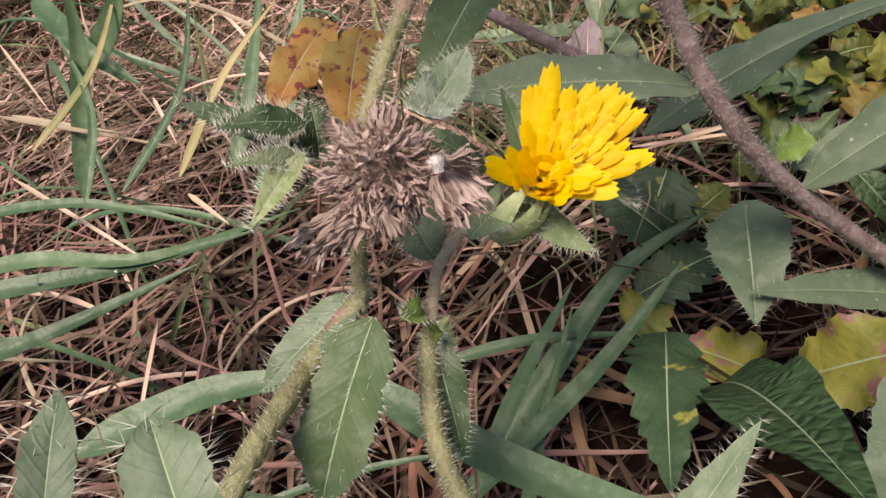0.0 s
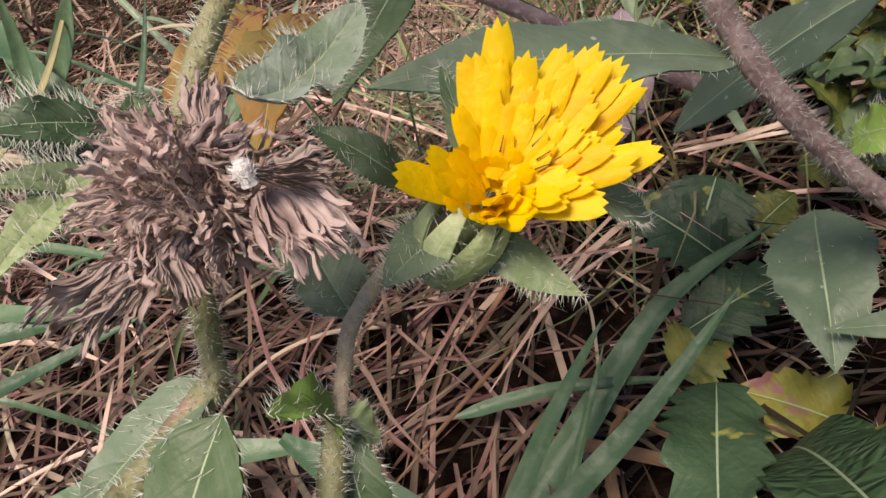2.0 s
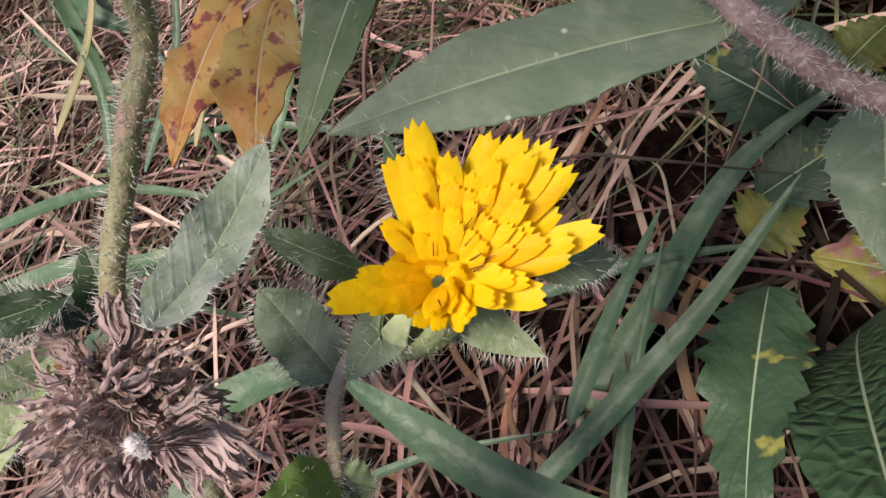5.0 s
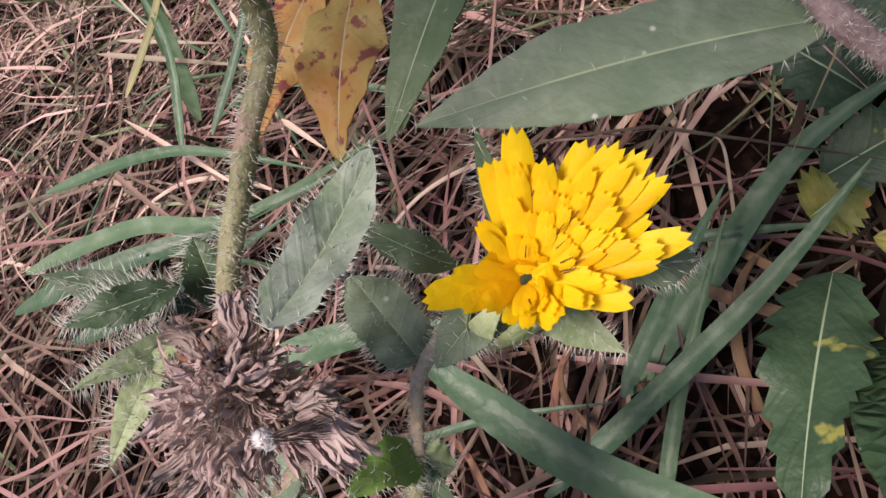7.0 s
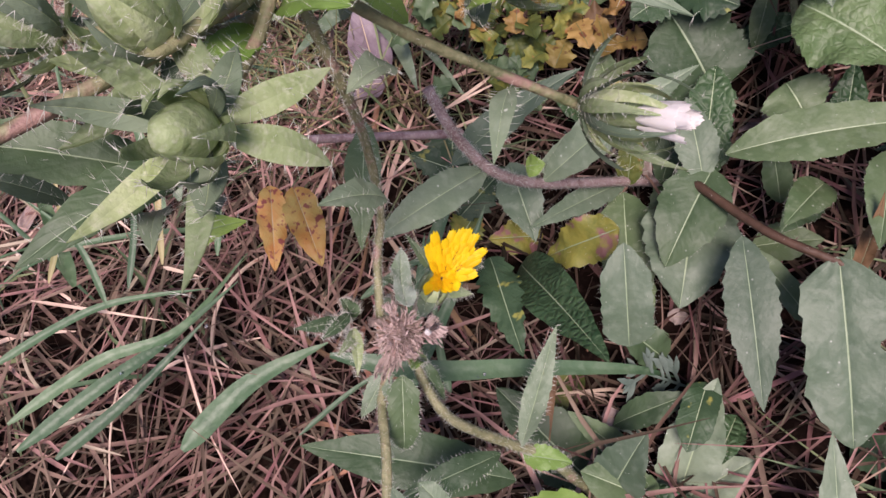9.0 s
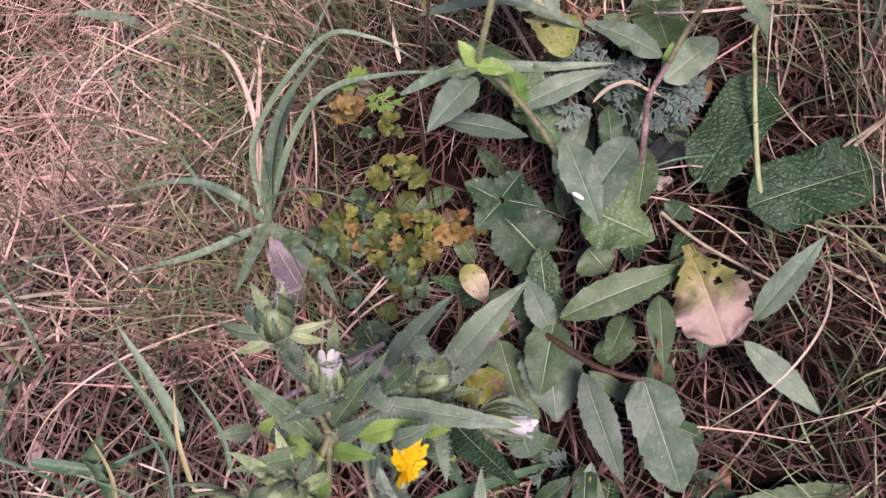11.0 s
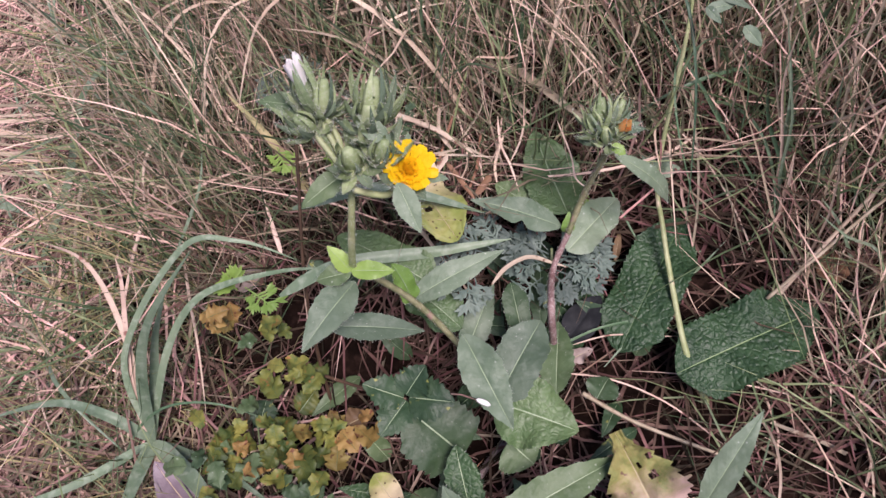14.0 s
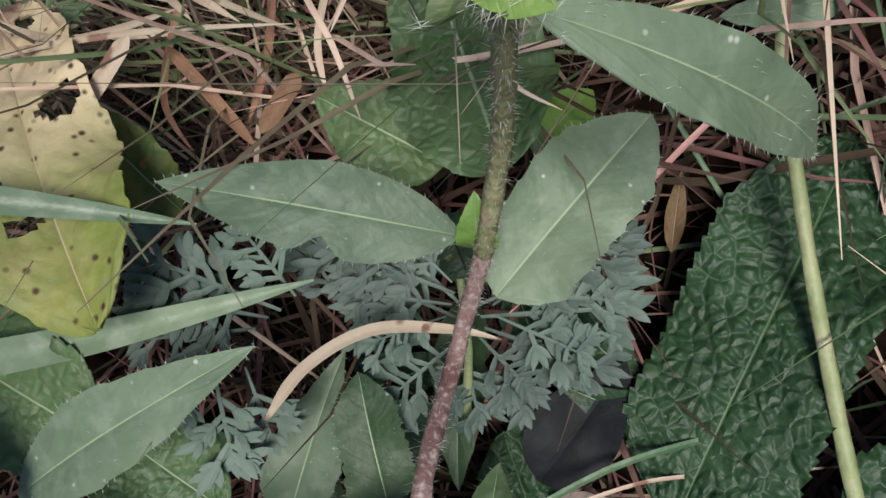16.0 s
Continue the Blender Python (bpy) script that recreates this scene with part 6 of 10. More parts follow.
tube('flower_stalk', [(0.0070, 0.0814, 0.1149), (0.0075, 0.0800, 0.1140), (0.0080, 0.0795, 0.1160)], 0.0012, 0.0011, STEM, plant_c, '', hair=80)
bud(plant_c, (0.0088, 0.0803, 0.1200), (0.6043, -0.3769, 0.7020), 0.009, 0.0036, 40, PETAL_ORANGE, hair=60)
tube('flower_stalk', [(0.0052, 0.0783, 0.1157), (0.0072, 0.0795, 0.1167), (0.0068, 0.0812, 0.1164)], 0.0009, 0.0008, STEM, plant_c, '')
bud(plant_c, (0.0049, 0.0861, 0.1247), (0.2268, 0.5300, 0.8171), 0.012, 0.0042, 41, None, hair=60)
tube('flower_stalk', [(0.0052, 0.0783, 0.1157), (0.0049, 0.0828, 0.1193), (0.0038, 0.0836, 0.1208)], 0.0009, 0.0008, STEM, plant_c, '')
bud(plant_c, (0.0045, 0.0787, 0.1209), (-0.0248, -0.0364, 0.9990), 0.009, 0.004, 42, None, hair=60)
tube('flower_stalk', [(0.0052, 0.0783, 0.1157), (0.0047, 0.0791, 0.1174), (0.0046, 0.0788, 0.1173)], 0.0009, 0.0008, STEM, plant_c, '')
bud(plant_c, (0.0012, 0.0826, 0.1242), (-0.2523, 0.3300, 0.9096), 0.009, 0.0035, 43, None, hair=60)
tube('flower_stalk', [(0.0052, 0.0783, 0.1157), (0.0030, 0.0810, 0.1191), (0.0021, 0.0814, 0.1209)], 0.0009, 0.0008, STEM, plant_c, '')
bud(plant_c, (0.0116, 0.0866, 0.1226), (0.5764, 0.5817, 0.5740), 0.009, 0.0035, 44, None, hair=60)
tube('flower_stalk', [(0.0052, 0.0783, 0.1157), (0.0083, 0.0831, 0.1183), (0.0095, 0.0846, 0.1205)], 0.0009, 0.0008, STEM, plant_c, '')
leaf(plant_c, (0.0091, 0.0796, 0.1197), (0.0186, 0.0826, 0.1178), 0.0036, (0.0369, -0.4106, 0.9110), GREY, shape='lance', hair=40, bend=0.1, n_len=12)
leaf(plant_c, (0.0091, 0.0796, 0.1197), (0.0200, 0.0803, 0.1161), 0.0036, (0.0335, -0.4041, 0.9141), GREY, shape='lance', hair=40, bend=0.1, n_len=12)
leaf(plant_c, (0.0091, 0.0796, 0.1197), (0.0159, 0.0867, 0.1211), 0.0036, (0.0442, -0.4226, 0.9052), GREY, shape='lance', hair=40, bend=0.1, n_len=12)
leaf(plant_c, (0.0091, 0.0796, 0.1197), (0.0019, 0.0882, 0.1269), 0.0036, (0.0814, -0.4319, 0.8982), GREY, shape='lance', hair=40, bend=0.1, n_len=12)
leaf(plant_c, (0.0054, 0.0751, 0.1187), (0.0098, 0.0720, 0.1153), 0.0045, (0.0699, -0.3763, 0.9239), BRIGHT, shape='ovate', hair=40, n_len=12)
# broad leaves standing behind
plant_d = thing('dock_plant', 'broad toothed green leaves standing in dry grass', 'wild plant')
leaf(plant_d, (-0.0119, 0.0972, 0.0467), (-0.0168, 0.1443, 0.0536), 0.0285, (0.1347, -0.4187, 0.8981), DOCK, RIB, shape='ovate', bend=-0.05, fold=0.16, wave=0.08, crinkle=0.03, pucker=6.0, teeth=12, tooth=0.08, n_len=60, cols=8)
leaf(plant_d, (-0.0234, 0.1052, 0.0406), (-0.0412, 0.1207, 0.0514), 0.0188, (0.2101, -0.3759, 0.9025), DOCK, RIB, shape='ovate', bend=0.05, fold=0.12, crinkle=0.03, pucker=6.0, teeth=10, tooth=0.08, n_len=50, cols=8)
leaf(plant_d, (-0.0106, 0.1098, 0.0265), (0.0022, 0.1212, 0.0205), 0.0114, (0.0748, -0.3301, 0.9410), BRIGHT, shape='ovate', n_len=26)
leaf(plant_d, (-0.0612, 0.0766, 0.0801), (-0.0903, 0.1468, 0.0744), 0.0233, (0.4285, -0.3974, 0.8114), YELLOW, RIB_DRY, rib_w=0.012, shape='oblong', bend=0.06, fold=0.14, wave=0.16, crinkle=0.05, pucker=5.0, teeth=13, tooth=0.07, n_len=80, cols=12, holes=5, label='yellow leaf with brown spots and eaten holes')
leaf(plant_d, (-0.0609, 0.1000, 0.0627), (-0.0779, 0.1236, 0.0683), 0.0114, (0.3603, -0.3596, 0.8608), OLIVE, RIB, shape='ovate', wave=0.15, n_len=30, label='green leaf with brown blotches')
# dark puckered rosette leaves
plant_e = thing('primrose_rosette', 'rosette of dark puckered leaves lying in dry grass', 'wild plant')
leaf(plant_e, (-0.0050, 0.0422, 0.0040), (0.0450, 0.1030, 0.0053), 0.0320, (-0.0126, -0.1425, 0.9897), DARK, RIB_DARK, shape='oblong', bend=0.05, fold=0.12, wave=0.05, crinkle=0.03, pucker=9.0, rib_w=0.016, n_len=200, cols=26, teeth=26, tooth=0.06)
leaf(plant_e, (0.0177, 0.0281, -0.0026), (0.0901, 0.0440, -0.0081), 0.0370, (-0.1115, -0.1775, 0.9778), DARK, RIB_MID, shape='oblong', bend=0.05, fold=0.12, wave=0.05, crinkle=0.03, pucker=9.0, rib_w=0.016, n_len=200, cols=26, teeth=26, tooth=0.06)
leaf(plant_e, (-0.0326, 0.0443, -0.0074), (-0.0338, 0.0649, 0.0019), 0.0156, (0.1455, -0.0827, 0.9859), DARK, RIB_DARK, shape='oblong', bend=0.05, fold=0.12, wave=0.05, crinkle=0.03, pucker=9.0, rib_w=0.016, n_len=110, cols=18, teeth=18, tooth=0.06)
leaf(plant_e, (-0.0756, 0.0664, 0.0642), (-0.1140, 0.0978, 0.0763), 0.0210, (0.4097, -0.2050, 0.8889), DOCK, RIB, shape='oblong', bend=0.05, fold=0.12, wave=0.05, crinkle=0.03, pucker=9.0, rib_w=0.016, n_len=200, cols=26, teeth=26, tooth=0.06)
leaf(plant_e, (-0.0892, 0.0759, 0.0555), (-0.0714, 0.0558, 0.0412), 0.0197, (0.3385, -0.1378, 0.9308), DOCK, RIB, shape='oblong', bend=0.05, fold=0.12, wave=0.05, crinkle=0.03, pucker=9.0, rib_w=0.016, n_len=200, cols=26, teeth=26, tooth=0.06)
# grey-green basal leaves between the plants
plant_w = thing('oxtongue_plant', 'rosette of grey-green toothed oxtongue leaves', 'wild plant', 'oxtongue plants')
leaf(plant_w, (-0.0766, 0.0519, 0.0170), (-0.0537, 0.0820, 0.0269), 0.0157, (0.2576, -0.1279, 0.9578), GREY, shape='lance', bend=0.06, fold=0.2, wave=0.05, hair=90, hair_len=0.0011, n_len=34, cols=5)
leaf(plant_w, (-0.0463, 0.0521, 0.0319), (-0.0455, 0.0739, 0.0387), 0.0118, (0.2179, -0.1278, 0.9676), GREEN, shape='oblong', bend=0.05, fold=0.15, hair=90, hair_len=0.0011, n_len=34, cols=5)
leaf(plant_w, (-0.0626, 0.0183, 0.0420), (-0.0364, 0.0471, 0.0480), 0.0208, (0.0178, -0.2433, 0.9698), GREY, shape='oblong', bend=0.08, fold=0.25, wave=0.06, teeth=9, tooth=0.1, hair=90, hair_len=0.0011, n_len=34, cols=5)
leaf(plant_w, (-0.0681, 0.0391, 0.0700), (-0.0574, 0.0008, 0.0540), 0.0196, (0.0430, -0.2343, 0.9712), GREY, shape='lance', bend=0.08, fold=0.4, wave=0.08, teeth=7, hair=90, hair_len=0.0011, n_len=34, cols=5, twist=0.3)
leaf(plant_w, (-0.0640, 0.0219, 0.0330), (-0.0327, 0.0027, 0.0270), 0.0310, (0.0154, -0.2032, 0.9790), DOCK, shape='ovate', bend=0.06, fold=0.15, wave=0.12, crinkle=0.04, pucker=8.0, teeth=12, tooth=0.06, hair=60, hair_len=0.0011, n_len=60, cols=9)
leaf(plant_w, (-0.0380, 0.0194, 0.0315), (-0.0289, 0.0563, 0.0233), 0.0155, (-0.0102, -0.2594, 0.9657), GREEN, shape='ovate', bend=0.06, fold=0.2, hair=80, hair_len=0.0012, n_len=34)
leaf(plant_w, (-0.0210, 0.0207, 0.0104), (-0.0133, 0.0307, 0.0057), 0.0158, (-0.0375, -0.2283, 0.9729), GREEN, shape='ovate', hair=80, hair_len=0.0012, n_len=34)
leaf(plant_w, (-0.0881, 0.0158, -0.0080), (-0.1074, 0.0359, 0.0136), 0.0356, (0.0976, -0.2240, 0.9697), GREEN, shape='oblong', hair=80, hair_len=0.0012, n_len=34)
leaf(plant_w, (-0.0920, -0.0057, -0.0329), (-0.0963, 0.0298, -0.0098), 0.0226, (0.0873, -0.1915, 0.9776), DARK, shape='lance', hair=80, hair_len=0.0012, n_len=34)
leaf(plant_w, (-0.0817, -0.0281, 0.0185), (-0.0177, -0.0085, 0.0176), 0.0206, (-0.0182, -0.1969, 0.9803), GREEN, shape='lance', bend=0.08, fold=0.25, teeth=8, hair=80, hair_len=0.0012, n_len=34)
leaf(plant_w, (-0.0854, -0.0241, 0.0031), (-0.0969, -0.0578, -0.0075), 0.0240, (0.0533, -0.1499, 0.9873), GREEN, shape='ovate', bend=0.08, fold=0.25, teeth=6, hair=80, hair_len=0.0012, n_len=34)
leaf(plant_w, (-0.0890, -0.0199, -0.0102), (-0.0884, 0.0152, 0.0092), 0.0163, (0.0483, -0.2123, 0.9760), DARK, shape='oblong', hair=80, hair_len=0.0012, n_len=34)
leaf(plant_w, (-0.0646, 0.0129, 0.0040), (-0.0560, 0.0023, -0.0032), 0.0245, (0.0006, -0.2285, 0.9736), GREEN, shape='ovate', hair=80, hair_len=0.0012, n_len=34)
leaf(plant_w, (-0.0343, -0.0219, 0.0173), (-0.0379, -0.0598, 0.0235), 0.0149, (-0.0433, -0.1594, 0.9863), GREEN, shape='lance', hair=80, hair_len=0.0012, n_len=34)
leaf(plant_w, (-0.0492, -0.0162, -0.0204), (-0.0608, -0.0348, -0.0172), 0.0122, (-0.0080, -0.1683, 0.9857), GREEN, shape='ovate', hair=80, hair_len=0.0012, n_len=34)
leaf(plant_w, (-0.0740, -0.0541, 0.0134), (-0.0624, -0.1031, -0.0049), 0.0181, (0.0010, -0.1801, 0.9836), GREY, shape='lance', bend=0.06, fold=0.2, hair=80, hair_len=0.0012, n_len=34)
leaf(plant_w, (-0.0472, -0.0601, 0.0174), (-0.0367, -0.1078, -0.0115), 0.0241, (-0.0445, -0.1704, 0.9844), GREY, shape='oblong', bend=0.06, fold=0.2, crinkle=0.05, bite=0.3, hair=60, hair_len=0.0012, n_len=44, cols=6)
leaf(plant_w, (-0.0355, -0.1583, -0.0286), (-0.0448, -0.1085, 0.0037), 0.0166, (-0.0466, -0.0829, 0.9955), GREY, shape='lance', bend=0.08, fold=0.25, hair=80, hair_len=0.0012, n_len=34)
leaf(plant_w, (0.0518, -0.1090, -0.0459), (-0.0200, -0.1127, -0.0264), 0.0144, (-0.1309, -0.1119, 0.9851), GREEN, shape='lance', bend=0.05, fold=0.2, teeth=14, tooth=0.3, hair=80, hair_len=0.0012, n_len=34)
leaf(plant_w, (-0.0296, -0.1575, -0.0409), (0.0367, -0.1513, -0.0460), 0.0181, (-0.1112, -0.0435, 0.9928), GREEN, shape='oblong', bend=0.05, fold=0.2, teeth=9, tooth=0.25, hair=80, hair_len=0.0012, n_len=34)
leaf(plant_w, (-0.0343, -0.1527, -0.0378), (-0.0681, -0.1482, -0.0163), 0.0194, (-0.0270, -0.0522, 0.9983), GREY, shape='ovate', bend=0.05, fold=0.2, hair=80, hair_len=0.0012, n_len=34)
leaf(plant_w, (-0.0504, -0.0262, 0.0030), (-0.0624, -0.0503, 0.0159), 0.0131, (-0.0192, -0.2467, 0.9689), GREEN, shape='ovate', hair=80, hair_len=0.0012, n_len=34)
leaf(plant_w, (-0.1660, -0.0488, 0.0324), (-0.1259, -0.0227, 0.0520), 0.0125, (0.1618, -0.1750, 0.9712), GREY, shape='lance', bend=0.08, fold=0.25, teeth=7, hair=80, hair_len=0.0012, n_len=34)
leaf(plant_w, (-0.1358, -0.0491, 0.0274), (-0.0915, -0.0209, 0.0532), 0.0157, (0.1020, -0.1779, 0.9788), GREY, shape='lance', bend=0.08, fold=0.25, teeth=7, hair=80, hair_len=0.0012, n_len=34)
leaf(plant_w, (0.0081, -0.0338, 0.0010), (0.0416, -0.0065, 0.0281), 0.0143, (-0.1471, -0.1883, 0.9710), GREY, shape='lance', bend=0.06, fold=0.2, hair=80, hair_len=0.0012, n_len=34)
leaf(plant_w, (0.0026, -0.0422, -0.0027), (0.0328, -0.0766, -0.0209), 0.0145, (-0.1287, -0.1149, 0.9850), GREY, shape='lance', bend=0.06, fold=0.2, teeth=7, hair=80, hair_len=0.0012, n_len=34)
leaf(plant_w, (-0.0180, 0.0014, 0.0190), (-0.0069, -0.0465, 0.0080), 0.0374, (-0.0834, -0.1864, 0.9789), PINK, RIB_DRY, shape='spoon', bend=0.12, fold=0.3, wave=0.5, teeth=7, tooth=0.2, n_len=60, cols=8, holes=5, label='dead leaf, yellow turning pinkish white')
leaf(plant_w, (-0.0388, -0.0554, -0.0092), (-0.0383, -0.0452, 0.0311), 0.0063, (-0.0381, -0.1394, 0.9895), BROWN_DEAD, shape='lance', wave=0.5, n_len=20)
tube('stalk', [(-0.0905, -0.0296, 0.0019), (-0.0675, -0.0520, 0.0141), (-0.0484, -0.0610, 0.0165), (-0.0347, -0.0647, 0.0130)], 0.00150, 0.00100, STEM_BROWN, plant_w, 'withered brown stalk', hair=80)
leaf(plant_w, (-0.0358, -0.0539, -0.0296), (-0.0394, -0.0405, -0.0121), 0.0163, (-0.0423, -0.2030, 0.9783), GREEN, shape='lance', bend=0.08, fold=0.2, hair=0, n_len=20, cols=3)
leaf(plant_w, (-0.0728, 0.0815, -0.0068), (-0.0439, 0.0831, -0.0023), 0.0152, (-0.0093, -0.3794, 0.9252), DARK, shape='ovate', bend=0.08, fold=0.2, hair=0, n_len=20, cols=3)
leaf(plant_w, (0.0043, 0.0497, -0.0231), (0.0219, 0.0661, -0.0097), 0.0106, (-0.1123, -0.3396, 0.9339), GREEN, shape='oblong', bend=0.08, fold=0.2, hair=0, n_len=20, cols=3)
leaf(plant_w, (-0.0048, 0.0153, -0.0289), (-0.0326, 0.0013, -0.0165), 0.0089, (-0.0687, -0.2773, 0.9583), BRAMBLE, shape='lance', bend=0.08, fold=0.2, hair=0, n_len=20, cols=3)
leaf(plant_w, (-0.1043, -0.0104, -0.0323), (-0.0991, 0.0122, -0.0133), 0.0109, (0.0557, -0.2680, 0.9618), GREEN, shape='ovate', bend=0.08, fold=0.2, hair=0, n_len=20, cols=3)
leaf(plant_w, (-0.0241, 0.0547, -0.0132), (-0.0270, 0.0731, 0.0061), 0.0122, (-0.0581, -0.3584, 0.9318), DARK, shape='oblong', bend=0.08, fold=0.2, hair=0, n_len=20, cols=3)
leaf(plant_w, (-0.1070, 0.0745, -0.0162), (-0.1191, 0.0862, 0.0027), 0.0114, (0.0702, -0.3740, 0.9248), GREEN, shape='lance', bend=0.08, fold=0.2, hair=0, n_len=20, cols=3)
leaf(plant_w, (-0.0216, -0.0826, -0.0252), (-0.0405, -0.0752, -0.0063), 0.0102, (-0.0539, -0.1579, 0.9860), BRAMBLE, shape='ovate', bend=0.08, fold=0.2, hair=0, n_len=20, cols=3)
leaf(plant_w, (-0.0415, 0.0927, 0.0145), (-0.0594, 0.1106, 0.0375), 0.0095, (-0.0216, -0.4241, 0.9054), GREEN, shape='oblong', bend=0.08, fold=0.2, hair=0, n_len=20, cols=3)
leaf(plant_w, (-0.0534, 0.0310, -0.0342), (-0.0369, 0.0349, -0.0257), 0.0102, (-0.0283, -0.3047, 0.9520), DARK, shape='lance', bend=0.08, fold=0.2, hair=0, n_len=20, cols=3)
leaf(plant_w, (-0.0999, -0.1175, -0.0413), (-0.1224, -0.1091, -0.0211), 0.0100, (0.0726, -0.1000, 0.9923), GREEN, shape='ovate', bend=0.08, fold=0.2, hair=0, n_len=20, cols=3)
leaf(plant_w, (-0.0900, -0.0536, -0.0369), (-0.0868, -0.0314, -0.0176), 0.0104, (0.0363, -0.2068, 0.9777), BRAMBLE, shape='oblong', bend=0.08, fold=0.2, hair=0, n_len=20, cols=3)
leaf(plant_w, (-0.0762, 0.0419, -0.0142), (-0.0712, 0.0675, 0.0061), 0.0102, (0.0135, -0.3482, 0.9373), GREEN, shape='lance', bend=0.08, fold=0.2, hair=0, n_len=20, cols=3)
leaf(plant_w, (-0.0203, 0.0937, 0.0066), (-0.0047, 0.0672, 0.0030), 0.0158, (-0.0774, -0.3824, 0.9207), DARK, shape='ovate', bend=0.08, fold=0.2, hair=0, n_len=20, cols=3)
leaf(plant_w, (-0.0489, -0.0630, -0.0255), (-0.0717, -0.0491, -0.0030), 0.0087, (-0.0071, -0.1934, 0.9811), GREEN, shape='oblong', bend=0.08, fold=0.2, hair=0, n_len=20, cols=3)
leaf(plant_w, (-0.0051, -0.0131, -0.0220), (-0.0174, -0.0443, -0.0206), 0.0147, (-0.0821, -0.2280, 0.9702), BRAMBLE, shape='lance', bend=0.08, fold=0.2, hair=0, n_len=20, cols=3)
leaf(plant_w, (-0.0304, 0.0875, 0.0194), (-0.0386, 0.0537, 0.0187), 0.0109, (-0.0467, -0.3836, 0.9223), GREEN, shape='ovate', bend=0.08, fold=0.2, hair=0, n_len=20, cols=3)
leaf(plant_w, (-0.0251, 0.0771, -0.0122), (-0.0243, 0.0936, 0.0055), 0.0107, (-0.0583, -0.3825, 0.9221), DARK, shape='oblong', bend=0.08, fold=0.2, hair=0, n_len=20, cols=3)
leaf(plant_w, (-0.0607, -0.0158, -0.0296), (-0.0677, 0.0004, -0.0101), 0.0121, (-0.0007, -0.2590, 0.9659), GREEN, shape='lance', bend=0.08, fold=0.2, hair=0, n_len=20, cols=3)
leaf(plant_w, (-0.0222, 0.0992, 0.0035), (-0.0445, 0.1062, 0.0230), 0.0155, (-0.0463, -0.4142, 0.9090), BRAMBLE, shape='ovate', bend=0.08, fold=0.2, hair=0, n_len=20, cols=3)
leaf(plant_w, (-0.0626, -0.1365, -0.0236), (-0.0563, -0.1561, -0.0221), 0.0149, (-0.0084, -0.0500, 0.9987), GREEN, shape='oblong', bend=0.08, fold=0.2, hair=0, n_len=20, cols=3)
leaf(plant_w, (-0.0416, 0.0150, -0.0265), (-0.0409, 0.0341, -0.0078), 0.0148, (-0.0351, -0.3023, 0.9526), DARK, shape='lance', bend=0.08, fold=0.2, hair=0, n_len=20, cols=3)
leaf(plant_w, (-0.0013, 0.0921, 0.0067), (-0.0099, 0.1139, 0.0289), 0.0108, (-0.0877, -0.4162, 0.9050), GREEN, shape='ovate', bend=0.08, fold=0.2, hair=0, n_len=20, cols=3)
leaf(plant_w, (-0.0504, 0.0908, 0.0117), (-0.0403, 0.1069, 0.0268), 0.0155, (-0.0291, -0.4155, 0.9091), BRAMBLE, shape='oblong', bend=0.08, fold=0.2, hair=0, n_len=20, cols=3)
leaf(plant_w, (-0.1348, 0.0698, -0.0122), (-0.1596, 0.0507, -0.0027), 0.0121, (0.1208, -0.3479, 0.9297), GREEN, shape='lance', bend=0.08, fold=0.2, hair=0, n_len=20, cols=3)
leaf(plant_w, (-0.1383, 0.0045, -0.0283), (-0.1187, 0.0072, -0.0211), 0.0113, (0.0948, -0.2720, 0.9576), DARK, shape='ovate', bend=0.08, fold=0.2, hair=0, n_len=20, cols=3)
leaf(plant_w, (-0.0172, -0.1035, -0.0349), (-0.0147, -0.1330, -0.0365), 0.0134, (-0.0753, -0.0914, 0.9930), GREEN, shape='oblong', bend=0.08, fold=0.2, hair=0, n_len=20, cols=3)
leaf(plant_w, (-0.1007, 0.0395, -0.0244), (-0.0795, 0.0261, -0.0241), 0.0097, (0.0373, -0.3079, 0.9507), BRAMBLE, shape='lance', bend=0.08, fold=0.2, hair=0, n_len=20, cols=3)
leaf(plant_w, (-0.1286, 0.1036, 0.0222), (-0.1079, 0.1133, 0.0321), 0.0133, (0.0806, -0.4299, 0.8993), GREEN, shape='ovate', bend=0.08, fold=0.2, hair=0, n_len=20, cols=3)
leaf(plant_w, (-0.0596, 0.0097, -0.0226), (-0.0535, 0.0267, -0.0060), 0.0123, (-0.0123, -0.2964, 0.9550), DARK, shape='oblong', bend=0.08, fold=0.2, hair=0, n_len=20, cols=3)
leaf(plant_w, (-0.1234, 0.0076, -0.0322), (-0.0983, -0.0007, -0.0308), 0.0158, (0.0679, -0.2660, 0.9616), GREEN, shape='lance', bend=0.08, fold=0.2, hair=0, n_len=20, cols=3)
leaf(plant_w, (0.0047, 0.0571, -0.0088), (-0.0184, 0.0696, 0.0131), 0.0107, (-0.0867, -0.3606, 0.9287), BRAMBLE, shape='ovate', bend=0.08, fold=0.2, hair=0, n_len=20, cols=3)
leaf(plant_w, (-0.0896, -0.1306, -0.0356), (-0.1143, -0.1287, -0.0176), 0.0145, (0.0592, -0.0756, 0.9954), GREEN, shape='oblong', bend=0.08, fold=0.2, hair=0, n_len=20, cols=3)
leaf(plant_w, (-0.0684, -0.0957, -0.0384), (-0.0738, -0.1163, -0.0344), 0.0133, (0.0099, -0.1103, 0.9938), DARK, shape='lance', bend=0.08, fold=0.2, hair=0, n_len=20, cols=3)
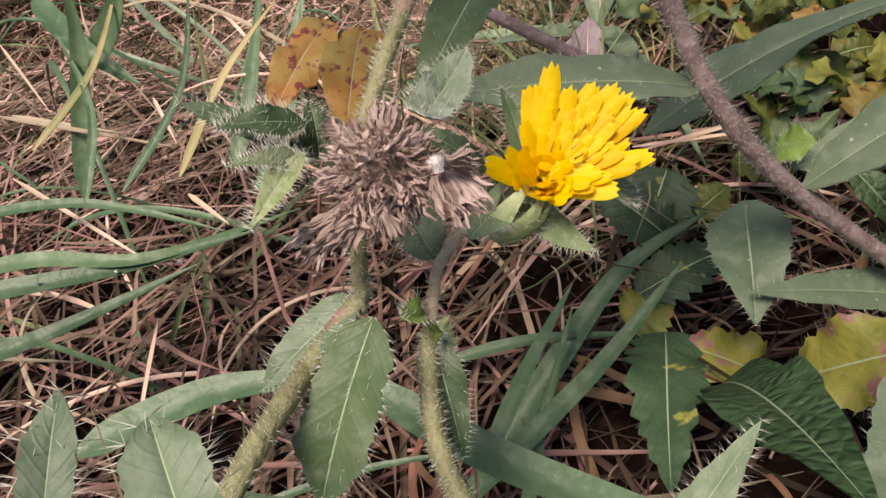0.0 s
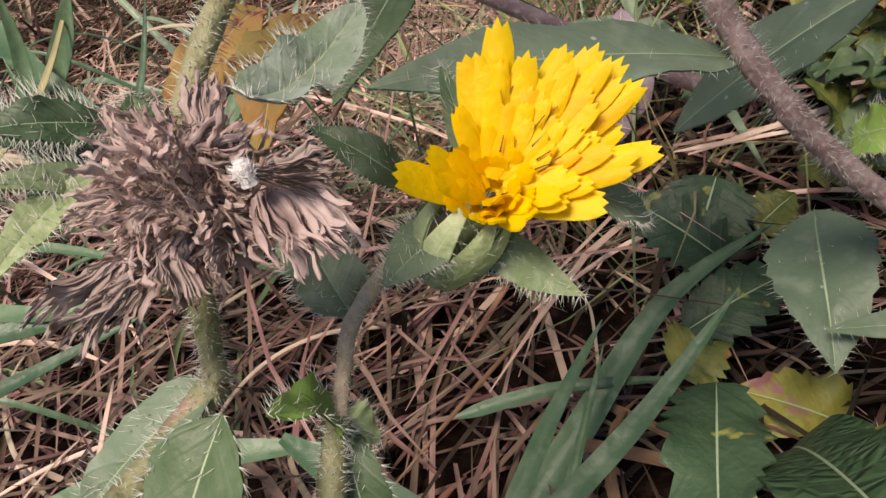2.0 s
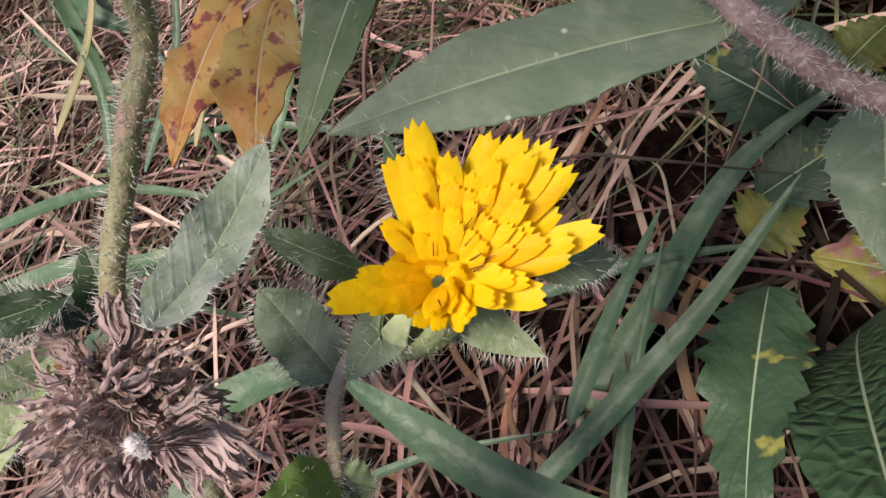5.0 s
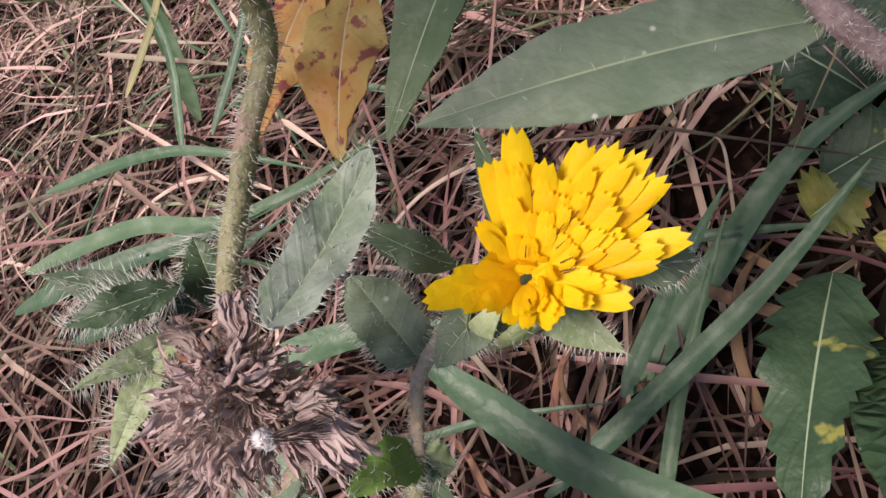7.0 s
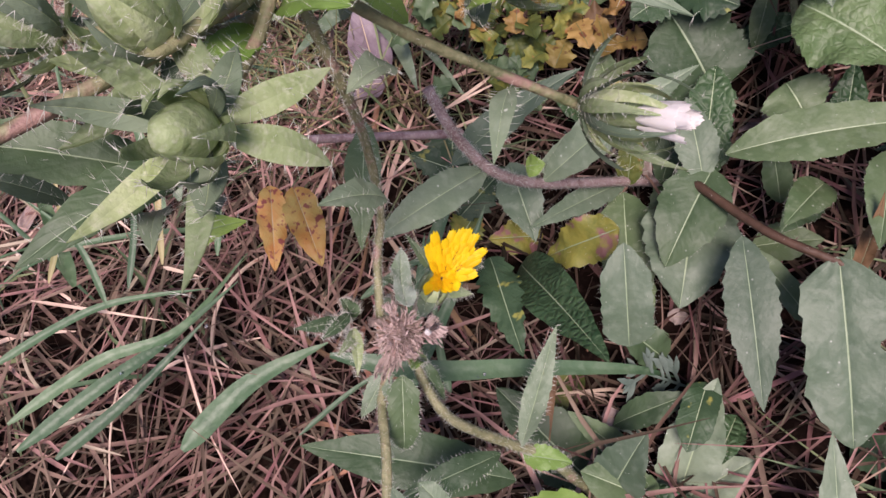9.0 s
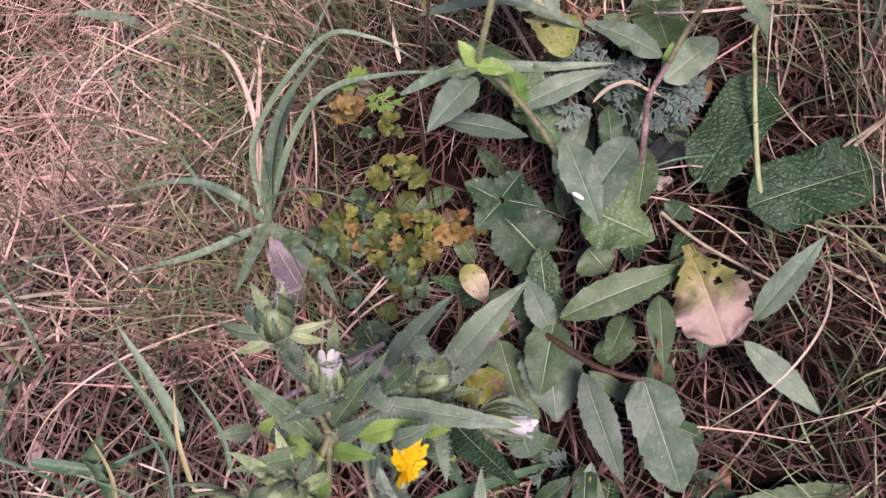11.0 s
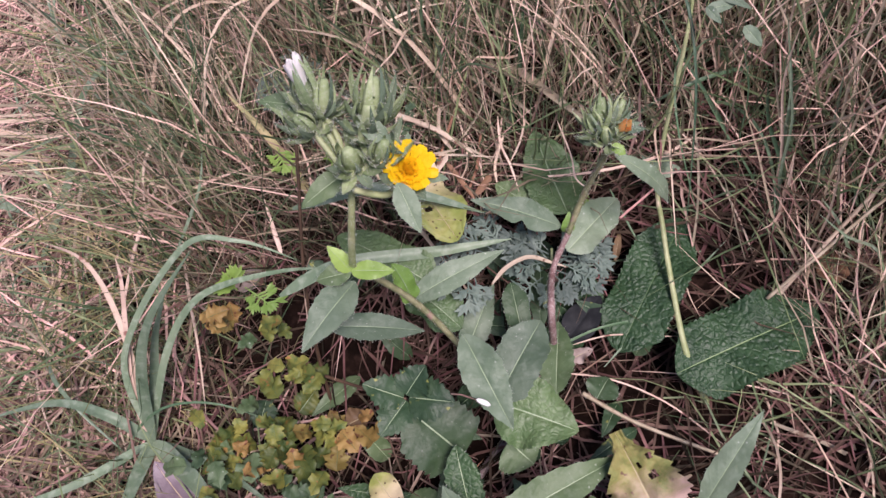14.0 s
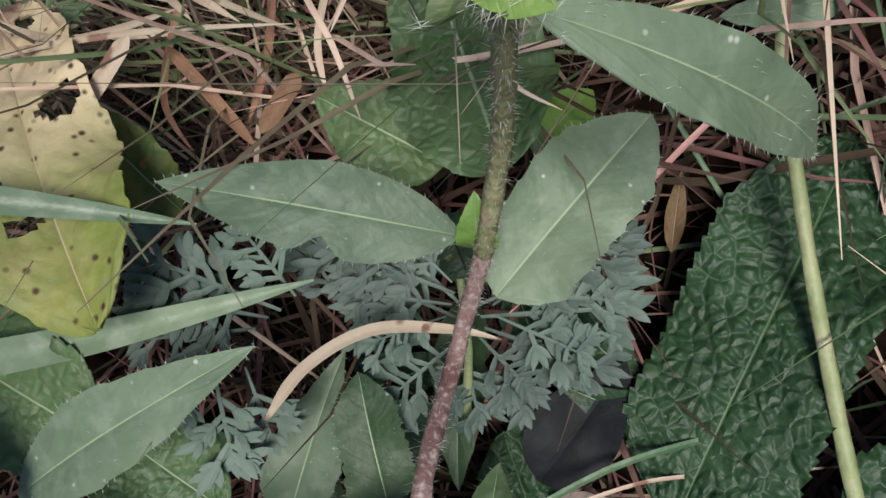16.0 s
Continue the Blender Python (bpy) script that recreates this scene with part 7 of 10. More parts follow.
leaf(plant_w, (-0.1299, 0.0298, -0.0310), (-0.1387, 0.0444, -0.0117), 0.0118, (0.1014, -0.3126, 0.9445), GREEN, shape='ovate', bend=0.08, fold=0.2, hair=0, n_len=20, cols=3)
leaf(plant_w, (-0.0791, -0.0909, -0.0225), (-0.0829, -0.1157, -0.0206), 0.0122, (0.0261, -0.1185, 0.9926), BRAMBLE, shape='oblong', bend=0.08, fold=0.2, hair=0, n_len=20, cols=3)
leaf(plant_w, (-0.1082, -0.1074, -0.0355), (-0.0828, -0.0941, -0.0254), 0.0126, (0.0481, -0.1197, 0.9916), GREEN, shape='lance', bend=0.08, fold=0.2, hair=0, n_len=20, cols=3)
leaf(plant_w, (-0.1025, -0.1278, -0.0367), (-0.0727, -0.1308, -0.0343), 0.0096, (0.0357, -0.0748, 0.9966), DARK, shape='ovate', bend=0.08, fold=0.2, hair=0, n_len=20, cols=3)
leaf(plant_w, (-0.0327, -0.0982, -0.0404), (-0.0142, -0.1050, -0.0367), 0.0142, (-0.0632, -0.1159, 0.9912), GREEN, shape='oblong', bend=0.08, fold=0.2, hair=0, n_len=20, cols=3)
leaf(plant_w, (-0.0093, 0.0318, -0.0319), (-0.0230, 0.0134, -0.0249), 0.0097, (-0.0709, -0.2919, 0.9538), BRAMBLE, shape='lance', bend=0.08, fold=0.2, hair=0, n_len=20, cols=3)
leaf(plant_w, (-0.0328, 0.0511, -0.0154), (-0.0551, 0.0414, -0.0027), 0.0138, (-0.0310, -0.3344, 0.9419), GREEN, shape='ovate', bend=0.08, fold=0.2, hair=0, n_len=20, cols=3)
leaf(plant_w, (-0.0875, 0.0448, -0.0210), (-0.0573, 0.0575, -0.0123), 0.0129, (0.0113, -0.3353, 0.9420), DARK, shape='oblong', bend=0.08, fold=0.2, hair=0, n_len=20, cols=3)
leaf(plant_w, (-0.0691, -0.0322, -0.0353), (-0.0453, -0.0294, -0.0291), 0.0169, (-0.0113, -0.2210, 0.9752), GREEN, shape='lance', bend=0.08, fold=0.2, hair=0, n_len=20, cols=3)
leaf(plant_w, (-0.0417, 0.0686, -0.0051), (-0.0705, 0.0712, 0.0143), 0.0113, (-0.0130, -0.3723, 0.9280), BRAMBLE, shape='ovate', bend=0.08, fold=0.2, hair=0, n_len=20, cols=3)
leaf(plant_w, (-0.0940, -0.0805, -0.0360), (-0.1087, -0.0772, -0.0198), 0.0148, (0.0571, -0.1534, 0.9865), GREEN, shape='oblong', bend=0.08, fold=0.2, hair=0, n_len=20, cols=3)
leaf(plant_w, (-0.1322, 0.0103, -0.0256), (-0.1515, 0.0139, -0.0082), 0.0100, (0.1155, -0.2835, 0.9520), DARK, shape='lance', bend=0.08, fold=0.2, hair=0, n_len=20, cols=3)
# the plant with the half-open golden flower
plant_b = thing('oxtongue_plant', 'bristly oxtongue with golden flower and green buds', 'wild plant', 'oxtongue plants')
STEM_B = [(-0.0607, 0.0328, -0.0029), (-0.0727, 0.0448, 0.0471), (-0.0848, 0.0562, 0.0761), (-0.0996, 0.0587, 0.1107)]
tube('stem', STEM_B, 0.00135, 0.00125, STEM, plant_b, '', hair=380, hair_len=0.0018)
leaf(plant_b, (-0.0898, 0.0611, 0.0664), (-0.0439, 0.0720, 0.0710), 0.0141, (0.3360, -0.1619, 0.9278), GREY, twist=0.25, shape='lance', bend=0.08, fold=0.22, teeth=7, tooth=0.08, hair=140, hair_len=0.0013, n_len=34, cols=6)
leaf(plant_b, (-0.1220, 0.0529, 0.0794), (-0.0850, 0.0501, 0.0591), 0.0137, (0.2693, -0.1997, 0.9421), GREY, twist=0.1, shape='lance', bend=0.06, fold=0.2, teeth=9, tooth=0.1, hair=140, hair_len=0.0013, n_len=34, cols=6)
leaf(plant_b, (-0.1016, 0.0566, 0.1018), (-0.1243, 0.0307, 0.1046), 0.0166, (0.2746, -0.1701, 0.9464), GREY, twist=0.3, shape='lance', bend=0.1, fold=0.25, hair=140, hair_len=0.0013, n_len=34, cols=6)
leaf(plant_b, (-0.0855, 0.0572, 0.0743), (-0.0881, 0.0657, 0.0931), 0.0092, (0.3796, -0.2446, 0.8922), BRIGHT, shape='oblong', bend=0.08, fold=0.25, hair=90, hair_len=0.0012, n_len=26)
leaf(plant_b, (-0.1006, 0.0568, 0.1095), (-0.1060, 0.0633, 0.1204), 0.0072, (0.1440, -0.3388, 0.9298), BRIGHT, shape='ovate', bend=0.08, fold=0.3, hair=90, hair_len=0.0012, n_len=26)
leaf(plant_b, (-0.1006, 0.0568, 0.1095), (-0.0849, 0.0541, 0.1060), 0.0077, (0.1209, -0.3262, 0.9376), BRIGHT, shape='ovate', bend=0.08, fold=0.3, hair=90, hair_len=0.0012, n_len=26)
leaf(plant_b, (-0.1007, 0.0564, 0.1093), (-0.1152, 0.0575, 0.1078), 0.0086, (0.1260, -0.2727, 0.9538), GREEN, shape='ovate', bend=0.08, fold=0.3, hair=90, hair_len=0.0012, n_len=26)
tube('stem', [STEM_B[-1], (-0.0930, 0.0540, 0.1330), (-0.0860, 0.0540, 0.1540), (-0.0816, 0.0629, 0.1639)], 0.00140, 0.00110, STEM_PALE, plant_b, '', hair=300, hair_len=0.0018)
leaf(plant_b, (-0.0842, 0.0600, 0.1625), (-0.1011, 0.0526, 0.1605), 0.0093, (0.1408, -0.4090, 0.9016), GREEN, shape='lance', bend=0.1, hair=90, hair_len=0.0015, n_len=26)
leaf(plant_b, (-0.0865, 0.0715, 0.1820), (-0.1033, 0.0765, 0.1878), 0.0089, (0.1527, -0.4737, 0.8673), GREEN, shape='lance', bend=0.1, hair=90, hair_len=0.0015, n_len=26)
leaf(plant_b, (-0.0669, 0.0440, 0.1712), (-0.0638, 0.0301, 0.1619), 0.0086, (0.0747, -0.3837, 0.9204), GREY, shape='lance', hair=90, hair_len=0.0015, n_len=26)
leaf(plant_b, (-0.0657, 0.0544, 0.1775), (-0.0754, 0.0632, 0.1846), 0.0069, (0.0898, -0.4472, 0.8899), GREY, shape='lance', hair=90, hair_len=0.0015, n_len=26)
bud(plant_b, (-0.0863, 0.0707, 0.1910), (-0.0382, 0.4505, 0.8919), 0.015, 0.0045, 70, PAPPUS, hair=90)
tube('flower_stalk', [(-0.0809, 0.0494, 0.1696), (-0.0834, 0.0608, 0.1807), (-0.0860, 0.0677, 0.1850)], 0.0009, 0.0009, STEM_PALE, plant_b, '', hair=60)
bud(plant_b, (-0.0817, 0.0686, 0.1890), (0.3665, 0.4155, 0.8325), 0.012, 0.004, 71, None, hair=90)
tube('flower_stalk', [(-0.0809, 0.0494, 0.1696), (-0.0811, 0.0597, 0.1797), (-0.0837, 0.0663, 0.1845)], 0.0009, 0.0009, STEM_PALE, plant_b, '', hair=60)
bud(plant_b, (-0.0893, 0.0628, 0.1865), (-0.2231, -0.1263, 0.9666), 0.01, 0.0042, 72, None, hair=90)
tube('flower_stalk', [(-0.0809, 0.0494, 0.1696), (-0.0849, 0.0568, 0.1785), (-0.0883, 0.0634, 0.1822)], 0.0009, 0.0009, STEM_PALE, plant_b, '', hair=60)
bud(plant_b, (-0.0677, 0.0659, 0.1851), (0.3665, 0.4155, 0.8325), 0.015, 0.006, 73, None, hair=90)
tube('flower_stalk', [(-0.0809, 0.0494, 0.1696), (-0.0741, 0.0584, 0.1778), (-0.0702, 0.0631, 0.1795)], 0.0009, 0.0009, STEM_PALE, plant_b, '', hair=60)
bud(plant_b, (-0.0698, 0.0617, 0.1828), (0.2347, -0.0033, 0.9721), 0.012, 0.0055, 74, None, hair=90)
tube('flower_stalk', [(-0.0809, 0.0494, 0.1696), (-0.0751, 0.0563, 0.1766), (-0.0710, 0.0617, 0.1775)], 0.0009, 0.0009, STEM_PALE, plant_b, '', hair=60)
bud(plant_b, (-0.0784, 0.0523, 0.1782), (0.0963, -0.2210, 0.9705), 0.011, 0.0055, 75, None, hair=90)
tube('flower_stalk', [(-0.0809, 0.0494, 0.1696), (-0.0794, 0.0516, 0.1743), (-0.0789, 0.0534, 0.1734)], 0.0009, 0.0009, STEM_PALE, plant_b, '', hair=60)
bud(plant_b, (-0.0688, 0.0525, 0.1769), (0.4294, -0.0300, 0.9026), 0.01, 0.0045, 76, None, hair=90)
tube('flower_stalk', [(-0.0809, 0.0494, 0.1696), (-0.0747, 0.0517, 0.1737), (-0.0708, 0.0527, 0.1728)], 0.0009, 0.0009, STEM_PALE, plant_b, '', hair=60)
flower_head(plant_b, (-0.0632, 0.0500, 0.1685), (0.3037, -0.4360, 0.8471), 0.0078, ((11, 56, 0.95), (11, 48, 0.85), (11, 39, 0.74), (10, 29, 0.64), (9, 17, 0.56), (7, 5, 0.5)), 0.45, 9)
involucre(plant_b, (-0.0647, 0.0522, 0.1643), (0.3037, -0.4360, 0.8471), 0.012, 0.0058, 8, hair=160)
leaf(plant_b, (-0.0643, 0.0525, 0.1618), (-0.0519, 0.0451, 0.1647), 0.0064, (0.0529, -0.4035, 0.9135), GREY, shape='lance', hair=40, bend=0.1, n_len=12)
leaf(plant_b, (-0.0643, 0.0525, 0.1618), (-0.0654, 0.0599, 0.1762), 0.0064, (0.0713, -0.4250, 0.9024), GREY, shape='lance', hair=40, bend=0.1, n_len=12)
leaf(plant_b, (-0.0643, 0.0525, 0.1618), (-0.0601, 0.0408, 0.1633), 0.0064, (0.0639, -0.3979, 0.9152), GREY, shape='lance', hair=40, bend=0.1, n_len=12)
leaf(plant_b, (-0.0643, 0.0525, 0.1618), (-0.0733, 0.0472, 0.1694), 0.0064, (0.0818, -0.4075, 0.9095), GREY, shape='lance', hair=40, bend=0.1, n_len=12)
leaf(plant_b, (-0.0643, 0.0525, 0.1618), (-0.0603, 0.0592, 0.1749), 0.0064, (0.0644, -0.4238, 0.9035), GREY, shape='lance', hair=40, bend=0.1, n_len=12)
tube('flower_stalk', [(-0.0816, 0.0491, 0.1671), (-0.0726, 0.0486, 0.1606), (-0.0659, 0.0539, 0.1609)], 0.001, 0.001, STEM_PALE, plant_b, '', hair=60)
# thin tall stems
stem_t = thing('tall_stalk', 'tall thin pale green stalk with tiny round leaves', 'wild plant')
tube('stalk', [(0.0293, 0.0180, -0.0220), (0.0246, 0.0357, 0.0008), (0.0264, 0.0607, 0.0117), (0.0302, 0.0897, 0.0239), (0.0365, 0.1172, 0.0345), (0.0605, 0.1506, 0.0944), (0.0653, 0.1656, 0.1331)], 0.00150, 0.00075, STEM_PALE, stem_t, '', hair=60, hair_len=0.0006, sides=10)
leaf(stem_t, (0.0357, 0.1161, 0.0343), (0.0295, 0.1219, 0.0412), 0.0050, (-0.0755, -0.5279, 0.8459), GREY, shape='ovate', n_len=12, bend=0.1)
leaf(stem_t, (0.0355, 0.1156, 0.0341), (0.0259, 0.1153, 0.0393), 0.0052, (-0.0560, -0.4968, 0.8661), GREY, shape='ovate', n_len=12, bend=0.1)
leaf(stem_t, (0.0355, 0.1148, 0.0338), (0.0316, 0.1115, 0.0357), 0.0036, (-0.0872, -0.4707, 0.8780), GREY, shape='ovate', n_len=12, bend=0.1)
leaf(stem_t, (0.0369, 0.1162, 0.0340), (0.0435, 0.1219, 0.0368), 0.0052, (-0.1488, -0.5127, 0.8456), GREY, shape='ovate', n_len=12, bend=0.1)
leaf(stem_t, (0.0367, 0.1155, 0.0337), (0.0464, 0.1147, 0.0326), 0.0062, (-0.1638, -0.4725, 0.8660), GREY, shape='ovate', n_len=12, bend=0.1)
leaf(stem_t, (0.0366, 0.1151, 0.0336), (0.0408, 0.1113, 0.0328), 0.0043, (-0.1354, -0.4609, 0.8771), GREY, shape='ovate', n_len=12, bend=0.1)
leaf(stem_t, (0.0525, 0.1126, 0.1343), (0.0632, 0.1126, 0.1326), 0.0047, (-0.2003, -0.4564, 0.8669), GREY, shape='ovate', n_len=12, bend=0.1)
leaf(stem_t, (0.0527, 0.1135, 0.1348), (0.0564, 0.1074, 0.1304), 0.0039, (-0.1943, -0.4535, 0.8698), GREY, shape='ovate', n_len=12, bend=0.1)
leaf(stem_t, (0.0644, 0.1054, 0.1279), (0.0689, 0.0982, 0.1227), 0.0056, (-0.2163, -0.4298, 0.8766), GREY, shape='ovate', n_len=12, bend=0.1)
leaf(stem_t, (0.0560, 0.1177, 0.1370), (0.0690, 0.1103, 0.1303), 0.0034, (-0.2089, -0.4570, 0.8646), GREY, shape='ovate', n_len=12, bend=0.1)
tagged(tube('dry_stalk', [(0.0391, 0.0276, -0.0206), (0.0745, 0.0541, -0.0035), (0.1175, 0.0787, 0.0112), (0.1437, 0.0939, 0.0167)], 0.00120, 0.00080, STRAW_PALE, None, ''), 'thin tan dry stalk leaning over the rosette', 'stalk')
tagged(tube('green_stalk', [(-0.0267, 0.0235, 0.0137), (-0.0055, 0.0106, -0.0064), (0.0323, -0.0080, -0.0300)], 0.00095, 0.00070, STEM_TAN, None, '', hair=40), 'pale green stalk lying between leaves', 'stalk')
blade('curled_straw', [(-0.0531, 0.0657, 0.0557), (-0.0452, 0.0719, 0.0563), (-0.0346, 0.0753, 0.0544), (-0.0254, 0.0749, 0.0454), (-0.0187, 0.0722, 0.0421)], 0.00185, STRAW_PALE, None, 'curled pinkish dry grass blade', normal=(0.4333, -0.2449, 0.8673), category='straw', taper=0.45)
blade('wild_grass', [(-0.1284, 0.1075, 0.0911), (-0.0912, 0.0987, 0.1017), (-0.0690, 0.0938, 0.0924), (-0.0480, 0.0891, 0.0764)], 0.00496, GRASS_BLUE, None, 'arching blue-green grass blade', normal=(0.5728, -0.4527, 0.6834), category='grass', taper=0.55)
blade('wild_grass', [(-0.1444, 0.0783, 0.0707), (-0.1119, 0.0794, 0.0811), (-0.0713, 0.0808, 0.0691), (-0.0400, 0.0831, 0.0604)], 0.00546, GRASS_BLUE, None, 'arching blue-green grass blade', normal=(0.3601, -0.3636, 0.8591), category='grass', taper=0.5)
blade('dry_straw', [(-0.0866, 0.1545, 0.0891), (-0.0621, 0.1428, 0.0761), (-0.0463, 0.1296, 0.0650)], 0.00217, STRAW_PALE, None, 'flat tan dry grass stalk', normal=(0.5271, -0.6573, 0.5386), category='straw', per=7, taper=0.35)
blade('dry_straw', [(-0.0574, 0.1552, 0.0757), (-0.0602, 0.1440, 0.0714), (-0.0556, 0.1338, 0.0653)], 0.00185, STRAW_PALE, None, 'flat tan dry grass stalk', normal=(0.3872, -0.6790, 0.6238), category='straw', per=7, taper=0.35)
blade('dry_straw', [(-0.0824, 0.1337, 0.0850), (-0.0695, 0.1277, 0.0783), (-0.0522, 0.1291, 0.0735)], 0.00131, STRAW_PALE, None, 'thin tan dry grass stalk', normal=(0.5415, -0.5895, 0.5994), category='straw', per=7, taper=0.35)
blade('dry_straw', [(-0.1029, 0.1233, 0.0889), (-0.0831, 0.1260, 0.0840), (-0.0587, 0.1256, 0.0762), (-0.0351, 0.1226, 0.0675)], 0.00103, STRAW_PALE, None, 'thin pale dry grass stalk', normal=(0.6402, -0.5205, 0.5651), category='straw', per=7, taper=0.35)
blade('dry_straw', [(-0.0608, 0.1306, 0.0654), (-0.0559, 0.1210, 0.0595), (-0.0519, 0.1127, 0.0544)], 0.00223, BROWN_DEAD, None, 'flat reddish dead grass stalk', normal=(0.4210, -0.5706, 0.7051), category='straw', per=7, taper=0.35)
blade('dry_straw', [(-0.0582, 0.1239, 0.0776), (-0.0647, 0.1180, 0.0769), (-0.0706, 0.1130, 0.0765)], 0.00256, STRAW_PALE, None, 'bent flat pale dry blade', normal=(0.4392, -0.5765, 0.6890), category='straw', per=7, taper=0.35)
blade('dry_straw', [(-0.0319, 0.1435, 0.0715), (-0.0338, 0.1315, 0.0666), (-0.0319, 0.1211, 0.0612), (-0.0312, 0.1096, 0.0557)], 0.00106, STRAW_PALE, None, 'thin pale dry grass stalk', normal=(0.2718, -0.6646, 0.6960), category='straw', per=7, taper=0.35)
blade('dry_straw', [(-0.0197, 0.1415, 0.0668), (-0.0251, 0.1312, 0.0638), (-0.0315, 0.1230, 0.0620)], 0.00089, STRAW_PALE, None, 'thin tan dry grass stalk', normal=(0.2035, -0.6564, 0.7264), category='straw', per=7, taper=0.35)
blade('dry_straw', [(-0.0423, 0.1238, 0.0543), (-0.0473, 0.1193, 0.0538), (-0.0514, 0.1158, 0.0534)], 0.00337, BROWN_DEAD, None, 'withered brown grass leaf', normal=(0.3237, -0.5406, 0.7765), category='straw', per=7, taper=0.35)
blade('dry_straw', [(-0.0066, 0.1289, 0.0753), (-0.0047, 0.1134, 0.0675), (-0.0052, 0.1033, 0.0631), (0.0008, 0.0975, 0.0585)], 0.00072, STRAW_PALE, None, 'thin pale dry grass stalk', normal=(0.1425, -0.6461, 0.7498), category='straw', per=7, taper=0.35)
blade('dry_straw', [(-0.0640, 0.1527, 0.0789), (-0.0638, 0.1457, 0.0756), (-0.0504, 0.1354, 0.0667), (-0.0385, 0.1276, 0.0594)], 0.00128, STRAW_PALE, None, 'thin tan dry grass stalk', normal=(0.4243, -0.6690, 0.6103), category='straw', per=7, taper=0.35)
blade('dry_straw', [(-0.0415, 0.1469, 0.0601), (-0.0476, 0.1309, 0.0547), (-0.0547, 0.1200, 0.0518)], 0.00154, BROWN_DEAD, None, 'dead brown grass stalk', normal=(0.3042, -0.6369, 0.7084), category='straw', per=7, taper=0.35)
blade('dry_straw', [(-0.0309, 0.1452, 0.0560), (-0.0387, 0.1319, 0.0523), (-0.0403, 0.1225, 0.0485)], 0.00134, STRAW_TAN, None, 'thin tan upright grass stalk', normal=(0.2495, -0.6313, 0.7343), category='straw', per=7, taper=0.35)
blade('dry_straw', [(-0.0826, 0.1530, 0.0917), (-0.0773, 0.1442, 0.0860), (-0.0910, 0.1331, 0.0851), (-0.0962, 0.1216, 0.0815)], 0.00079, STRAW_PALE, None, 'thin pale hooked grass stalk', normal=(0.5188, -0.6647, 0.5377), category='straw', per=7, taper=0.35)
blade('dry_straw', [(-0.0516, 0.1584, 0.0662), (-0.0594, 0.1450, 0.0625), (-0.0684, 0.1280, 0.0575), (-0.0665, 0.1179, 0.0522)], 0.00136, BROWN_DEAD, None, 'dead brown grass stalk', normal=(0.3454, -0.6740, 0.6531), category='straw', per=7, taper=0.35)
tagged(tube('dry_stalk', [(0.0672, 0.0509, 0.0040), (0.0932, 0.0587, 0.0220), (0.1159, 0.0667, 0.0350), (0.1378, 0.0718, 0.0500)], 0.00085, 0.00060, STEM_TAN, None, ''), 'pale tan dry stalk leaning over dark leaves', 'stalk')
blade('curled_straw', [(0.0531, 0.0060, -0.0304), (0.0753, -0.0080, -0.0367), (0.0880, -0.0155, -0.0435), (0.0892, -0.0063, -0.0379)], 0.00188, STRAW_PALE, None, 'curled pale dry straw', normal=(-0.1748, -0.1279, 0.9763), category='straw', taper=0.3)
blade('dry_straw', [(-0.0372, 0.1912, 0.0587), (-0.0170, 0.1788, 0.0597), (-0.0026, 0.1507, 0.0636), (0.0079, 0.1255, 0.0699)], 0.00372, STRAW_PALE, None, 'white dry grass blade among stems', normal=(-0.0577, -0.4094, 0.9105), category='straw', taper=0.4)
blade('dry_straw', [(-0.0425, 0.1881, 0.0576), (-0.0252, 0.1698, 0.0553), (-0.0140, 0.1582, 0.0462)], 0.00217, STRAW_PALE, None, 'white dry grass blade among stems', normal=(-0.0212, -0.4228, 0.9060), category='straw', taper=0.4)
blade('dry_straw', [(-0.1336, 0.1434, 0.0778), (-0.0786, 0.1514, 0.0620), (-0.1063, 0.1536, 0.0733)], 0.00075, STRAW_PALE, None, 'tan dry grass straw', normal=(0.2810, -0.4016, 0.8717), category='straw', per=6)
blade('dry_straw', [(-0.1086, 0.1470, 0.0706), (-0.0783, 0.1521, 0.0623), (-0.0529, 0.1433, 0.0483)], 0.00075, STRAW_PALE, None, 'tan dry grass straw', normal=(0.2802, -0.4035, 0.8710), category='straw', per=6)
blade('dry_straw', [(-0.0969, 0.1807, 0.0843), (-0.0699, 0.1763, 0.0721), (-0.0479, 0.1757, 0.0638)], 0.00075, STRAW_PALE, None, 'tan dry grass straw', normal=(0.2553, -0.4642, 0.8481), category='straw', per=6)
blade('dry_straw', [(-0.0794, 0.1445, 0.0586), (-0.0624, 0.1433, 0.0518), (-0.0552, 0.1413, 0.0481)], 0.00075, STRAW_PALE, None, 'tan dry grass straw', normal=(0.2381, -0.3808, 0.8935), category='straw', per=6)
blade('dry_straw', [(-0.0982, 0.1314, 0.0585), (-0.0801, 0.1447, 0.0590)], 0.00075, STRAW_PALE, None, 'tan dry grass straw', normal=(0.2854, -0.3839, 0.8782), category='straw', per=6)
blade('dry_straw', [(-0.0581, 0.1464, 0.0519), (-0.0390, 0.1650, 0.0548), (-0.0354, 0.1799, 0.0614)], 0.00075, STRAW_PALE, None, 'tan dry grass straw', normal=(0.1733, -0.4348, 0.8837), category='straw', per=6)
blade('dry_straw', [(-0.0468, 0.1244, 0.0360), (-0.0466, 0.1476, 0.0484), (-0.0530, 0.1611, 0.0579)], 0.00075, STRAW_PALE, None, 'tan dry grass straw', normal=(0.1950, -0.3912, 0.8994), category='straw', per=6)
